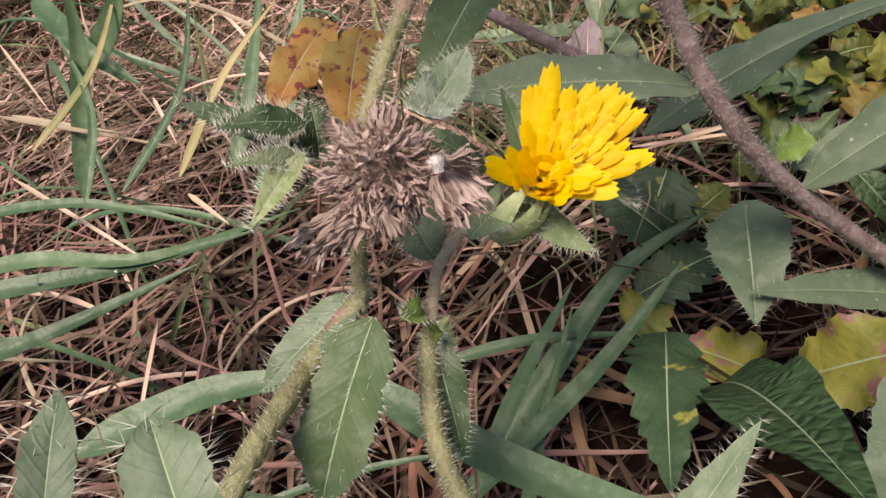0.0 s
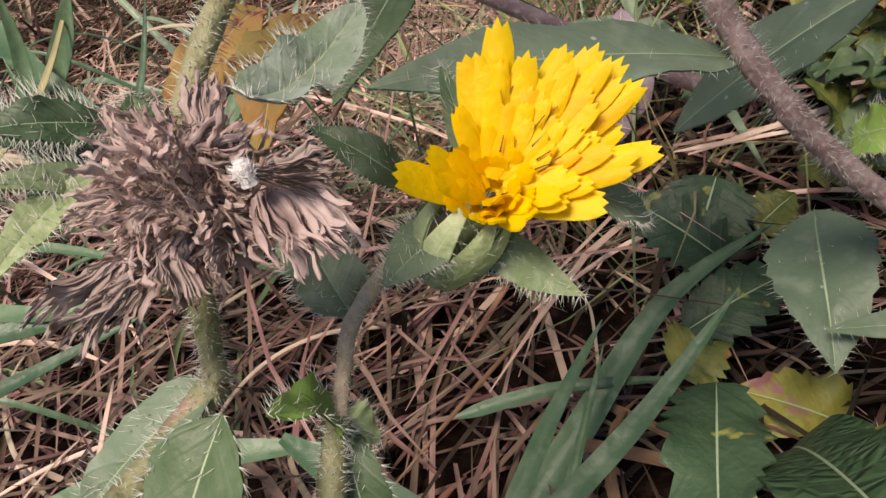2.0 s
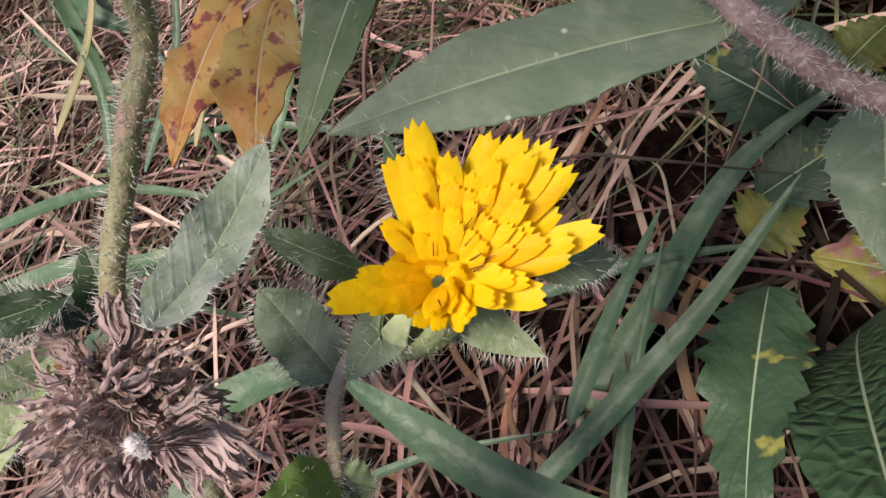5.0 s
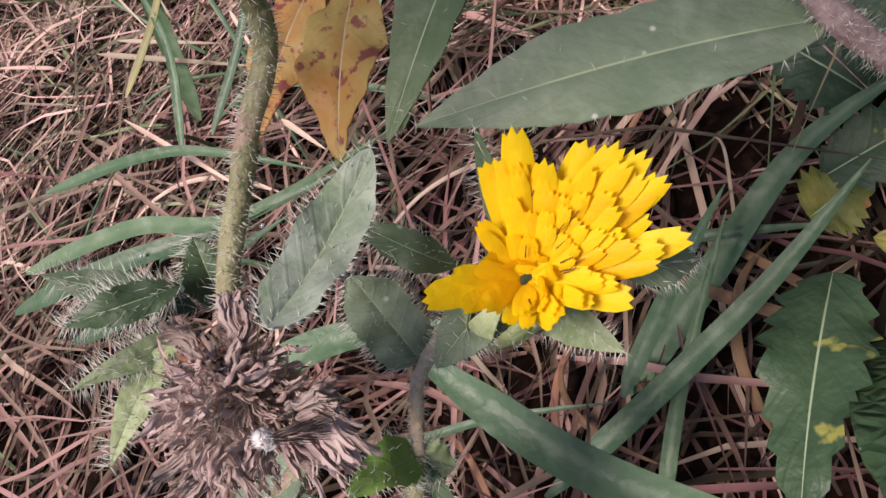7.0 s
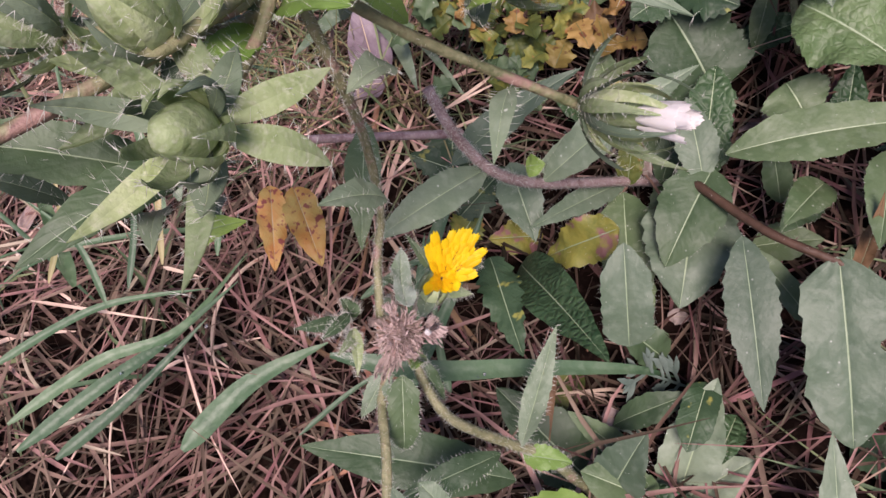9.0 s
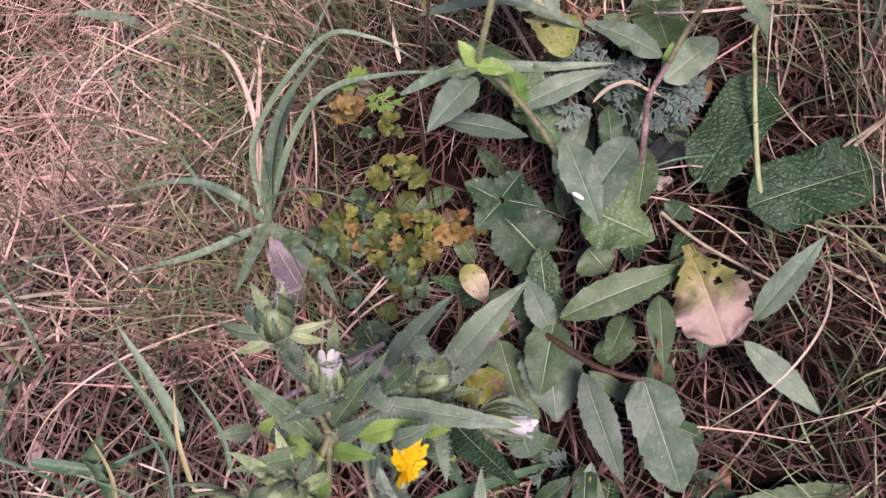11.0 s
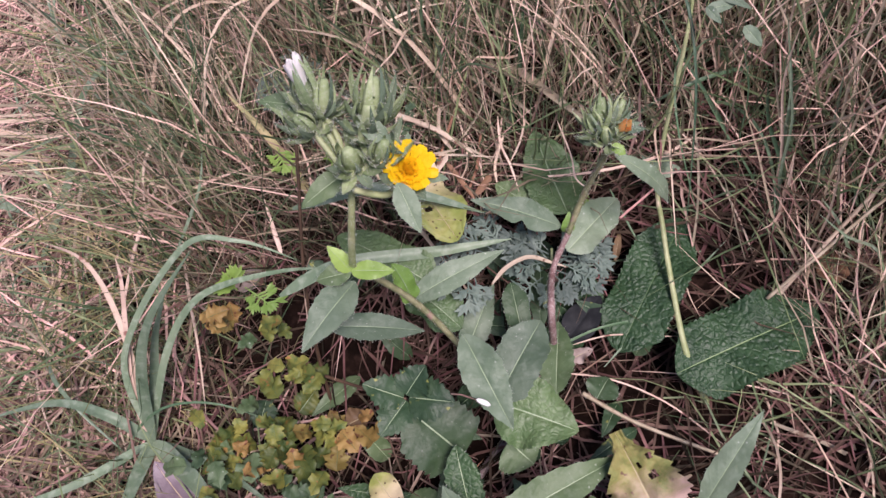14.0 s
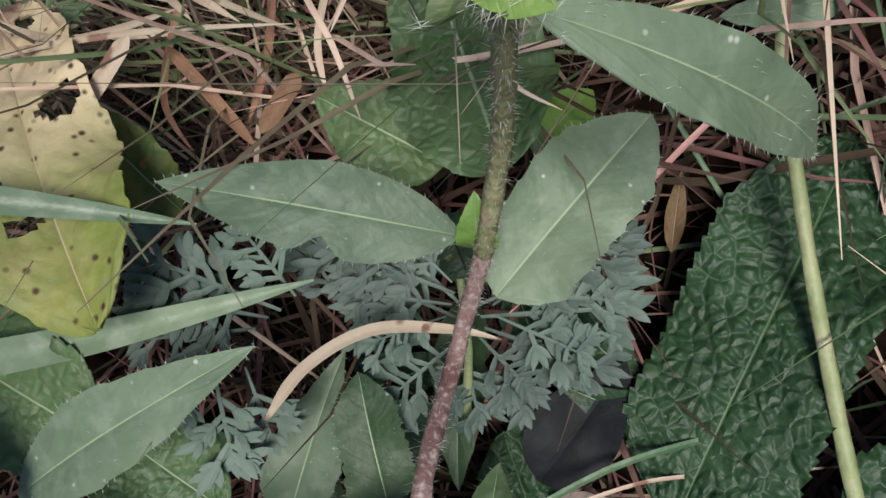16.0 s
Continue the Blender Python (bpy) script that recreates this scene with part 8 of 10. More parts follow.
blade('dry_straw', [(-0.1179, 0.1795, 0.0913), (-0.0783, 0.1614, 0.0672), (-0.0622, 0.1440, 0.0521)], 0.00075, STRAW_PALE, None, 'tan dry grass straw', normal=(0.2792, -0.4272, 0.8600), category='straw', per=6)
blade('dry_straw', [(-0.0255, 0.1720, 0.0536), (-0.0357, 0.1474, 0.0442), (-0.0457, 0.1367, 0.0422)], 0.00075, STRAW_PALE, None, 'tan dry grass straw', normal=(0.1648, -0.3889, 0.9064), category='straw', per=6)
blade('dry_straw', [(-0.0781, 0.1528, 0.0626), (-0.0715, 0.1672, 0.0678), (-0.0649, 0.1816, 0.0731)], 0.00075, STRAW_PALE, None, 'tan dry grass straw', normal=(0.2607, -0.4422, 0.8582), category='straw', per=6)
blade('wild_grass', [(-0.0136, 0.0367, 0.0047), (0.0217, 0.0621, 0.0028), (0.0496, 0.0835, -0.0100), (0.0643, 0.0929, -0.0086)], 0.00124, GRASS_BLUE, None, 'thin straight green blade across the rosette', normal=(-0.0572, -0.1760, 0.9827), category='grass', taper=0.5)
blade('wild_grass', [(-0.0381, 0.0442, 0.0185), (-0.0132, 0.0527, 0.0125), (0.0085, 0.0555, 0.0049), (0.0271, 0.0563, -0.0023)], 0.00118, GRASS_DEEP, None, 'thin green blade across the rosette', normal=(0.0620, -0.1084, 0.9922), category='grass', taper=0.5)
blade('dry_straw', [(-0.0249, 0.0471, 0.0145), (-0.0068, 0.0499, 0.0084), (0.0122, 0.0482, -0.0002), (0.0301, 0.0466, -0.0083)], 0.00069, STRAW_PALE, None, 'thin pale straw across the rosette', normal=(0.0498, -0.0843, 0.9952), category='straw', taper=0.5)
blade('wild_grass', [(0.0190, 0.0316, -0.0112), (0.0452, 0.0486, -0.0135), (0.0532, 0.0535, -0.0144)], 0.00105, GRASS_BLUE, None, 'thin straight green blade across the rosette', normal=(-0.0455, -0.0803, 0.9957), category='grass', taper=0.5)
blade('wild_grass', [(0.0127, 0.1205, 0.0234), (0.0197, 0.0946, 0.0078), (0.0234, 0.0862, 0.0021)], 0.00097, GRASS_DEEP, None, 'thin green blade behind the stalk', normal=(0.0274, -0.2221, 0.9746), category='grass', taper=0.5)
blade('dry_straw', [(0.0397, 0.1045, 0.0044), (0.0373, 0.0737, -0.0098), (0.0384, 0.0533, -0.0084)], 0.00062, STRAW_PALE, None, 'thin pale straw standing in dark grass', normal=(-0.0235, -0.1508, 0.9883), category='straw', taper=0.5)
lone('fallen_leaf', 'crisp pale brown torn leaf scrap on the rosette', 'leaf', (-0.0288, 0.0466, -0.0020), (-0.0161, 0.0487, -0.0002), 0.0077, (0.1246, -0.0673, 0.9899), PALE_DEAD, RIB_DRY, shape='ovate', wave=0.5, holes=4)
# mugwort with finely cut leaves
plant_m = thing('mugwort', 'blue-green mugwort with finely cut leaves', 'wild plant')
tube('stem', [(-0.0338, 0.0653, 0.0219), (-0.0267, 0.0737, 0.0355), (-0.0234, 0.0834, 0.0430)], 0.00090, 0.00060, STEM_PALE, plant_m, '')
feather_leaf(plant_m, (-0.0245, 0.0813, 0.0338), (0.0043, 0.0856, 0.0313), 0.0179, (0.0473, -0.2412, 0.9693), seed=0)
feather_leaf(plant_m, (-0.0238, 0.0789, 0.0347), (0.0030, 0.0751, 0.0292), 0.0177, (0.0531, -0.1987, 0.9786), seed=1)
feather_leaf(plant_m, (-0.0240, 0.0774, 0.0330), (-0.0049, 0.0660, 0.0263), 0.0166, (0.0848, -0.1597, 0.9835), seed=2)
feather_leaf(plant_m, (-0.0257, 0.0768, 0.0321), (-0.0183, 0.0644, 0.0287), 0.0143, (0.1399, -0.1542, 0.9781), seed=3)
feather_leaf(plant_m, (-0.0227, 0.0818, 0.0300), (-0.0068, 0.0873, 0.0322), 0.0146, (0.0928, -0.2474, 0.9645), seed=4)
feather_leaf(plant_m, (-0.0259, 0.0809, 0.0363), (-0.0348, 0.0947, 0.0500), 0.0153, (0.2190, -0.2939, 0.9304), seed=5)
feather_leaf(plant_m, (-0.0282, 0.0801, 0.0344), (-0.0423, 0.0899, 0.0478), 0.0155, (0.2479, -0.2691, 0.9307), seed=6)
feather_leaf(plant_m, (-0.0298, 0.0792, 0.0321), (-0.0429, 0.0814, 0.0418), 0.0145, (0.2455, -0.2286, 0.9421), seed=7)
feather_leaf(plant_m, (-0.0304, 0.0774, 0.0293), (-0.0434, 0.0693, 0.0341), 0.0147, (0.2409, -0.1732, 0.9550), seed=8)
feather_leaf(plant_m, (-0.0291, 0.0755, 0.0303), (-0.0292, 0.0631, 0.0292), 0.0133, (0.1830, -0.1479, 0.9719), seed=9)
feather_leaf(plant_m, (-0.0480, 0.0813, 0.0571), (-0.0680, 0.0941, 0.0692), 0.0168, (0.3763, -0.3026, 0.8757), seed=10)
feather_leaf(plant_m, (-0.0512, 0.0813, 0.0558), (-0.0670, 0.0871, 0.0634), 0.0148, (0.3667, -0.2671, 0.8912), seed=11)
feather_leaf(plant_m, (-0.0546, 0.0807, 0.0543), (-0.0747, 0.0824, 0.0613), 0.0138, (0.3921, -0.2409, 0.8878), seed=12)
feather_leaf(plant_m, (-0.0453, 0.0829, 0.0570), (-0.0505, 0.0944, 0.0639), 0.0135, (0.3013, -0.3075, 0.9026), seed=13)
feather_leaf(plant_m, (-0.0627, 0.0761, 0.0547), (-0.0649, 0.0600, 0.0480), 0.0150, (0.3430, -0.1415, 0.9286), seed=14)
feather_leaf(plant_m, (-0.0659, 0.0770, 0.0538), (-0.0766, 0.0677, 0.0529), 0.0140, (0.3889, -0.1725, 0.9050), seed=15)
feather_leaf(plant_m, (-0.0446, 0.0846, 0.0415), (-0.0468, 0.0940, 0.0511), 0.0131, (0.2678, -0.2874, 0.9196), seed=16)
feather_leaf(plant_m, (-0.0603, 0.0766, 0.0496), (-0.0599, 0.0631, 0.0433), 0.0130, (0.3162, -0.1517, 0.9365), seed=17)
feather_leaf(plant_m, (-0.0191, 0.0825, 0.0392), (0.0048, 0.0856, 0.0333), 0.0174, (0.0836, -0.1686, 0.9821), seed=30)
feather_leaf(plant_m, (-0.0200, 0.0809, 0.0388), (0.0015, 0.0761, 0.0305), 0.0165, (0.0915, -0.1464, 0.9850), seed=31)
feather_leaf(plant_m, (-0.0187, 0.0851, 0.0402), (-0.0047, 0.0899, 0.0384), 0.0104, (0.1027, -0.1839, 0.9776), seed=32)
feather_leaf(plant_m, (-0.0202, 0.0774, 0.0374), (-0.0070, 0.0680, 0.0300), 0.0125, (0.1082, -0.1234, 0.9864), seed=33)
feather_leaf(plant_m, (-0.0254, 0.0819, 0.0411), (-0.0429, 0.0929, 0.0530), 0.0167, (0.1949, -0.1868, 0.9629), seed=34)
feather_leaf(plant_m, (-0.0263, 0.0803, 0.0407), (-0.0419, 0.0849, 0.0492), 0.0128, (0.1937, -0.1666, 0.9668), seed=35)
feather_leaf(plant_m, (-0.0253, 0.0836, 0.0418), (-0.0314, 0.0936, 0.0493), 0.0097, (0.1713, -0.1914, 0.9664), seed=36)
feather_leaf(plant_m, (-0.0277, 0.0787, 0.0406), (-0.0410, 0.0764, 0.0454), 0.0101, (0.1933, -0.1457, 0.9703), seed=37)
feather_leaf(plant_m, (-0.0435, 0.0929, 0.0520), (-0.0510, 0.1008, 0.0591), 0.0091, (0.2485, -0.2259, 0.9419), seed=38)
plant_n = thing('mugwort', 'green mugwort seedling in dry grass', 'wild plant')
feather_leaf(plant_n, (-0.0863, 0.1555, 0.0757), (-0.0968, 0.1548, 0.0832), 0.0139, (0.5544, -0.6300, 0.5438), HERB, seed=18)
feather_leaf(plant_n, (-0.0860, 0.1542, 0.0750), (-0.0923, 0.1457, 0.0776), 0.0139, (0.5453, -0.5996, 0.5857), HERB, seed=19)
feather_leaf(plant_n, (-0.0851, 0.1553, 0.0752), (-0.0710, 0.1553, 0.0754), 0.0126, (0.4450, -0.6590, 0.6065), HERB, seed=20)
feather_leaf(plant_n, (-0.0846, 0.1528, 0.0739), (-0.0778, 0.1409, 0.0709), 0.0126, (0.4878, -0.5942, 0.6395), HERB, seed=21)
feather_leaf(plant_n, (-0.0865, 0.1568, 0.0763), (-0.0847, 0.1624, 0.0829), 0.0126, (0.4979, -0.6716, 0.5487), HERB, seed=22)
feather_leaf(plant_n, (-0.0820, 0.1573, 0.0751), (-0.0769, 0.1479, 0.0738), 0.0114, (0.4780, -0.6244, 0.6178), HERB, seed=23)
feather_leaf(plant_n, (-0.1114, 0.1313, 0.0815), (-0.1094, 0.1376, 0.0861), 0.0110, (0.6298, -0.5571, 0.5413), BRIGHT, seed=24)
feather_leaf(plant_n, (-0.1116, 0.1308, 0.0813), (-0.1044, 0.1327, 0.0823), 0.0110, (0.6160, -0.5426, 0.5710), BRIGHT, seed=25)
feather_leaf(plant_n, (-0.1129, 0.1304, 0.0816), (-0.1081, 0.1263, 0.0805), 0.0098, (0.6351, -0.5101, 0.5801), BRIGHT, seed=26)
feather_leaf(plant_n, (-0.1266, 0.0775, 0.0616), (-0.1197, 0.0807, 0.0631), 0.0086, (0.6923, -0.2757, 0.6669), BRIGHT, seed=27)
feather_leaf(plant_n, (-0.1274, 0.0771, 0.0616), (-0.1256, 0.0713, 0.0606), 0.0086, (0.7097, -0.2235, 0.6681), BRIGHT, seed=28)
feather_leaf(plant_n, (-0.1244, 0.2018, 0.0639), (-0.1442, 0.2024, 0.0762), 0.0262, (0.3703, -0.4922, 0.7877), FEATHER, seed=30)
feather_leaf(plant_n, (-0.1238, 0.1981, 0.0617), (-0.1263, 0.1767, 0.0559), 0.0239, (0.3699, -0.4844, 0.7928), FEATHER, seed=31)
feather_leaf(plant_n, (-0.1175, 0.2006, 0.0607), (-0.1007, 0.1883, 0.0528), 0.0239, (0.3548, -0.4915, 0.7953), FEATHER, seed=32)
feather_leaf(plant_n, (-0.1205, 0.1928, 0.0600), (-0.1072, 0.1707, 0.0482), 0.0189, (0.3654, -0.4762, 0.7998), FEATHER, seed=33)
feather_leaf(plant_n, (-0.1255, 0.2037, 0.0653), (-0.1226, 0.2129, 0.0739), 0.0239, (0.3725, -0.4962, 0.7842), FEATHER, seed=34)
feather_leaf(plant_n, (-0.1981, 0.2207, 0.0225), (-0.2064, 0.2469, 0.0298), 0.0398, (0.2207, -0.4572, 0.8616), FEATHER, seed=35)
feather_leaf(plant_n, (-0.1955, 0.2173, 0.0229), (-0.1681, 0.2081, 0.0296), 0.0354, (0.2183, -0.4550, 0.8633), FEATHER, seed=36)
feather_leaf(plant_n, (-0.1998, 0.2148, 0.0210), (-0.1882, 0.1986, 0.0223), 0.0309, (0.2236, -0.4503, 0.8644), FEATHER, seed=37)
feather_leaf(plant_n, (-0.1999, 0.2271, 0.0227), (-0.1836, 0.2407, 0.0301), 0.0309, (0.2215, -0.4627, 0.8584), FEATHER, seed=38)
feather_leaf(plant_n, (-0.1405, 0.1618, 0.0722), (-0.1380, 0.1495, 0.0695), 0.0155, (0.4396, -0.4221, 0.7928), BRIGHT, seed=39)
feather_leaf(plant_n, (-0.1695, 0.0948, 0.0590), (-0.1713, 0.0972, 0.0657), 0.0170, (0.5156, -0.2452, 0.8210), BRIGHT, seed=40)
feather_leaf(plant_n, (-0.1660, 0.0958, 0.0582), (-0.1548, 0.0852, 0.0533), 0.0170, (0.5085, -0.2489, 0.8243), BRIGHT, seed=41)
# bramble leaves and yellowing herb leaves
plant_g = thing('bramble', 'bramble shoot with three-parted toothed leaves', 'bramble')
leaf(plant_g, (-0.1056, 0.0367, 0.0258), (-0.1209, 0.0427, 0.0379), 0.0163, (0.1306, -0.2613, 0.9564), BRAMBLE, shape='ovate', teeth=8, tooth=0.3, bend=0.04, fold=0.2, n_len=34)
leaf(plant_g, (-0.1047, 0.0355, 0.0249), (-0.1188, 0.0219, 0.0245), 0.0174, (0.1268, -0.2398, 0.9625), BRAMBLE, shape='ovate', teeth=8, tooth=0.3, bend=0.04, fold=0.2, n_len=34)
leaf(plant_g, (-0.1031, 0.0364, 0.0252), (-0.0827, 0.0296, 0.0237), 0.0211, (0.0941, -0.2480, 0.9642), BRAMBLE, shape='ovate', teeth=8, tooth=0.3, bend=0.04, fold=0.2, n_len=34)
leaf(plant_g, (-0.1041, 0.0377, 0.0262), (-0.0913, 0.0455, 0.0351), 0.0174, (0.1033, -0.2650, 0.9587), BRAMBLE, shape='ovate', teeth=8, tooth=0.3, bend=0.04, fold=0.2, n_len=34)
leaf(plant_g, (-0.1261, 0.0855, 0.0657), (-0.1293, 0.0927, 0.0708), 0.0105, (0.1615, -0.3608, 0.9186), BRAMBLE, shape='ovate', teeth=8, tooth=0.3, bend=0.04, fold=0.2, n_len=34)
leaf(plant_g, (-0.1235, 0.0851, 0.0651), (-0.1169, 0.0854, 0.0642), 0.0105, (0.1478, -0.3535, 0.9237), BRAMBLE, shape='ovate', teeth=8, tooth=0.3, bend=0.04, fold=0.2, n_len=34)
tube('stem', [(-0.1443, 0.0609, 0.0173), (-0.1270, 0.0499, 0.0196), (-0.1047, 0.0365, 0.0243)], 0.00080, 0.00060, STEM_BROWN, plant_g, '')
tagged(tube('dead_stalk', [(-0.1501, 0.0565, -0.0084), (-0.1418, 0.0759, 0.0383), (-0.1323, 0.0931, 0.0715), (-0.1200, 0.1114, 0.1049), (-0.1089, 0.1264, 0.1365)], 0.00090, 0.00060, STEM_BROWN, None, ''), 'thin dark brown upright stem', 'stem')
plant_h = thing('ground_herb', 'small lobed herb leaves turning yellow', 'wild plant')
leaf(plant_h, (-0.1776, 0.0762, 0.0770), (-0.1653, 0.0651, 0.0795), 0.0097, (0.2454, -0.3324, 0.9107), OCHRE, RIB_DARK, shape='ovate', lobes=3, teeth=7, tooth=0.35, wave=0.32, n_len=18, cols=3, rib_w=0.015)
leaf(plant_h, (-0.1666, 0.0749, 0.0686), (-0.1776, 0.0746, 0.0652), 0.0107, (0.2388, -0.3293, 0.9135), OCHRE, RIB_DARK, shape='ovate', lobes=3, teeth=7, tooth=0.35, wave=0.33, n_len=18, cols=3, rib_w=0.015)
leaf(plant_h, (-0.1729, 0.0691, 0.0831), (-0.1626, 0.0710, 0.0826), 0.0097, (0.2421, -0.3362, 0.9101), OCHRE, RIB_DARK, shape='ovate', lobes=3, teeth=7, tooth=0.35, wave=0.23, n_len=18, cols=3, rib_w=0.015)
leaf(plant_h, (-0.1762, 0.0762, 0.0602), (-0.1832, 0.0770, 0.0649), 0.0073, (0.2482, -0.3269, 0.9119), OCHRE, RIB_DARK, shape='ovate', lobes=3, teeth=7, tooth=0.35, wave=0.33, n_len=18, cols=3, rib_w=0.015)
leaf(plant_h, (-0.1644, 0.0771, 0.0785), (-0.1681, 0.0739, 0.0653), 0.0088, (0.2318, -0.3359, 0.9129), OCHRE, RIB_DARK, shape='ovate', lobes=3, teeth=7, tooth=0.35, wave=0.19, n_len=18, cols=3, rib_w=0.015)
leaf(plant_h, (-0.1941, 0.0319, 0.0312), (-0.1886, 0.0434, 0.0201), 0.0138, (0.2530, -0.2430, 0.9365), OLIVE, RIB_DARK, shape='ovate', lobes=3, teeth=7, tooth=0.35, wave=0.23, n_len=18, cols=3, rib_w=0.015)
leaf(plant_h, (-0.1936, 0.0385, 0.0243), (-0.1948, 0.0272, 0.0348), 0.0102, (0.2604, -0.2374, 0.9359), OLIVE, RIB_DARK, shape='ovate', lobes=3, teeth=7, tooth=0.35, wave=0.2, n_len=18, cols=3, rib_w=0.015)
leaf(plant_h, (-0.1719, 0.0240, 0.0200), (-0.1823, 0.0234, 0.0111), 0.0064, (0.2284, -0.2190, 0.9486), OCHRE, RIB_DARK, shape='ovate', lobes=3, teeth=7, tooth=0.35, wave=0.3, n_len=18, cols=3, rib_w=0.015)
leaf(plant_h, (-0.2059, 0.0164, 0.0240), (-0.1953, 0.0094, 0.0257), 0.0079, (0.2702, -0.2034, 0.9411), OLIVE, RIB_DARK, shape='ovate', lobes=3, teeth=7, tooth=0.35, wave=0.26, n_len=18, cols=3, rib_w=0.015)
leaf(plant_h, (-0.1972, 0.0422, 0.0366), (-0.2075, 0.0546, 0.0294), 0.0079, (0.2714, -0.2609, 0.9264), OLIVE, RIB_DARK, shape='ovate', lobes=3, teeth=7, tooth=0.35, wave=0.12, n_len=18, cols=3, rib_w=0.015)
leaf(plant_h, (-0.1838, 0.0392, 0.0244), (-0.1849, 0.0446, 0.0316), 0.0089, (0.2431, -0.2519, 0.9367), OLIVE, RIB_DARK, shape='ovate', lobes=3, teeth=7, tooth=0.35, wave=0.25, n_len=18, cols=3, rib_w=0.015)
leaf(plant_h, (-0.1913, 0.0315, 0.0325), (-0.2000, 0.0250, 0.0252), 0.0113, (0.2628, -0.2298, 0.9371), OLIVE, RIB_DARK, shape='ovate', lobes=3, teeth=7, tooth=0.35, wave=0.15, n_len=18, cols=3, rib_w=0.015)
leaf(plant_h, (-0.1822, 0.0168, 0.0290), (-0.1790, 0.0257, 0.0153), 0.0083, (0.2376, -0.2181, 0.9466), OCHRE, RIB_DARK, shape='ovate', lobes=3, teeth=7, tooth=0.35, wave=0.23, n_len=18, cols=3, rib_w=0.015)
leaf(plant_h, (-0.1932, 0.0165, 0.0194), (-0.1842, 0.0219, 0.0250), 0.0098, (0.2502, -0.2137, 0.9443), OLIVE, RIB_DARK, shape='ovate', lobes=3, teeth=7, tooth=0.35, wave=0.26, n_len=18, cols=3, rib_w=0.015)
leaf(plant_h, (-0.1678, 0.0080, 0.0110), (-0.1543, 0.0071, 0.0135), 0.0125, (0.2043, -0.1946, 0.9594), GREEN, RIB_DARK, shape='ovate', lobes=3, teeth=7, tooth=0.35, wave=0.12, n_len=18, cols=3, rib_w=0.015)
leaf(plant_h, (-0.1820, 0.0284, 0.0224), (-0.1803, 0.0142, 0.0258), 0.0137, (0.2395, -0.2190, 0.9459), GREEN, RIB_DARK, shape='ovate', lobes=3, teeth=7, tooth=0.35, wave=0.28, n_len=18, cols=3, rib_w=0.015)
leaf(plant_h, (-0.1683, 0.0314, 0.0200), (-0.1800, 0.0274, 0.0146), 0.0121, (0.2240, -0.2289, 0.9473), OLIVE, RIB_DARK, shape='ovate', lobes=3, teeth=7, tooth=0.35, wave=0.12, n_len=18, cols=3, rib_w=0.015)
leaf(plant_h, (-0.1941, 0.0212, 0.0174), (-0.1928, 0.0239, 0.0336), 0.0083, (0.2586, -0.2197, 0.9407), OLIVE, RIB_DARK, shape='ovate', lobes=3, teeth=7, tooth=0.35, wave=0.18, n_len=18, cols=3, rib_w=0.015)
leaf(plant_h, (-0.1971, 0.0309, 0.0151), (-0.1883, 0.0340, 0.0335), 0.0100, (0.2552, -0.2343, 0.9381), GREEN, RIB_DARK, shape='ovate', lobes=3, teeth=7, tooth=0.35, wave=0.12, n_len=18, cols=3, rib_w=0.015)
leaf(plant_h, (-0.1884, 0.0325, 0.0283), (-0.1831, 0.0368, 0.0119), 0.0124, (0.2421, -0.2365, 0.9410), OLIVE, RIB_DARK, shape='ovate', lobes=3, teeth=7, tooth=0.35, wave=0.14, n_len=18, cols=3, rib_w=0.015)
leaf(plant_h, (-0.2042, 0.0296, 0.0237), (-0.1962, 0.0200, 0.0258), 0.0077, (0.2676, -0.2216, 0.9377), OLIVE, RIB_DARK, shape='ovate', lobes=3, teeth=7, tooth=0.35, wave=0.26, n_len=18, cols=3, rib_w=0.015)
leaf(plant_h, (-0.1831, 0.0306, 0.0219), (-0.1868, 0.0332, 0.0306), 0.0086, (0.2448, -0.2358, 0.9405), OCHRE, RIB_DARK, shape='ovate', lobes=3, teeth=7, tooth=0.35, wave=0.28, n_len=18, cols=3, rib_w=0.015)
leaf(plant_h, (-0.1702, 0.0180, 0.0079), (-0.1771, 0.0151, 0.0243), 0.0098, (0.2245, -0.2088, 0.9518), OLIVE, RIB_DARK, shape='ovate', lobes=3, teeth=7, tooth=0.35, wave=0.32, n_len=18, cols=3, rib_w=0.015)
leaf(plant_h, (-0.1839, 0.0258, 0.0250), (-0.1952, 0.0278, 0.0201), 0.0081, (0.2504, -0.2254, 0.9416), OLIVE, RIB_DARK, shape='ovate', lobes=3, teeth=7, tooth=0.35, wave=0.3, n_len=18, cols=3, rib_w=0.015)
leaf(plant_h, (-0.1737, 0.0290, 0.0065), (-0.1610, 0.0284, 0.0123), 0.0091, (0.2099, -0.2247, 0.9515), OLIVE, RIB_DARK, shape='ovate', lobes=3, teeth=7, tooth=0.35, wave=0.23, n_len=18, cols=3, rib_w=0.015)
leaf(plant_h, (-0.1712, 0.0274, 0.0262), (-0.1770, 0.0234, 0.0129), 0.0089, (0.2257, -0.2241, 0.9481), OLIVE, RIB_DARK, shape='ovate', lobes=3, teeth=7, tooth=0.35, wave=0.18, n_len=18, cols=3, rib_w=0.015)
leaf(plant_h, (-0.1508, 0.0168, 0.0111), (-0.1561, 0.0053, 0.0167), 0.0101, (0.1928, -0.2018, 0.9603), OLIVE, RIB_DARK, shape='ovate', lobes=3, teeth=7, tooth=0.35, wave=0.16, n_len=18, cols=3, rib_w=0.015)
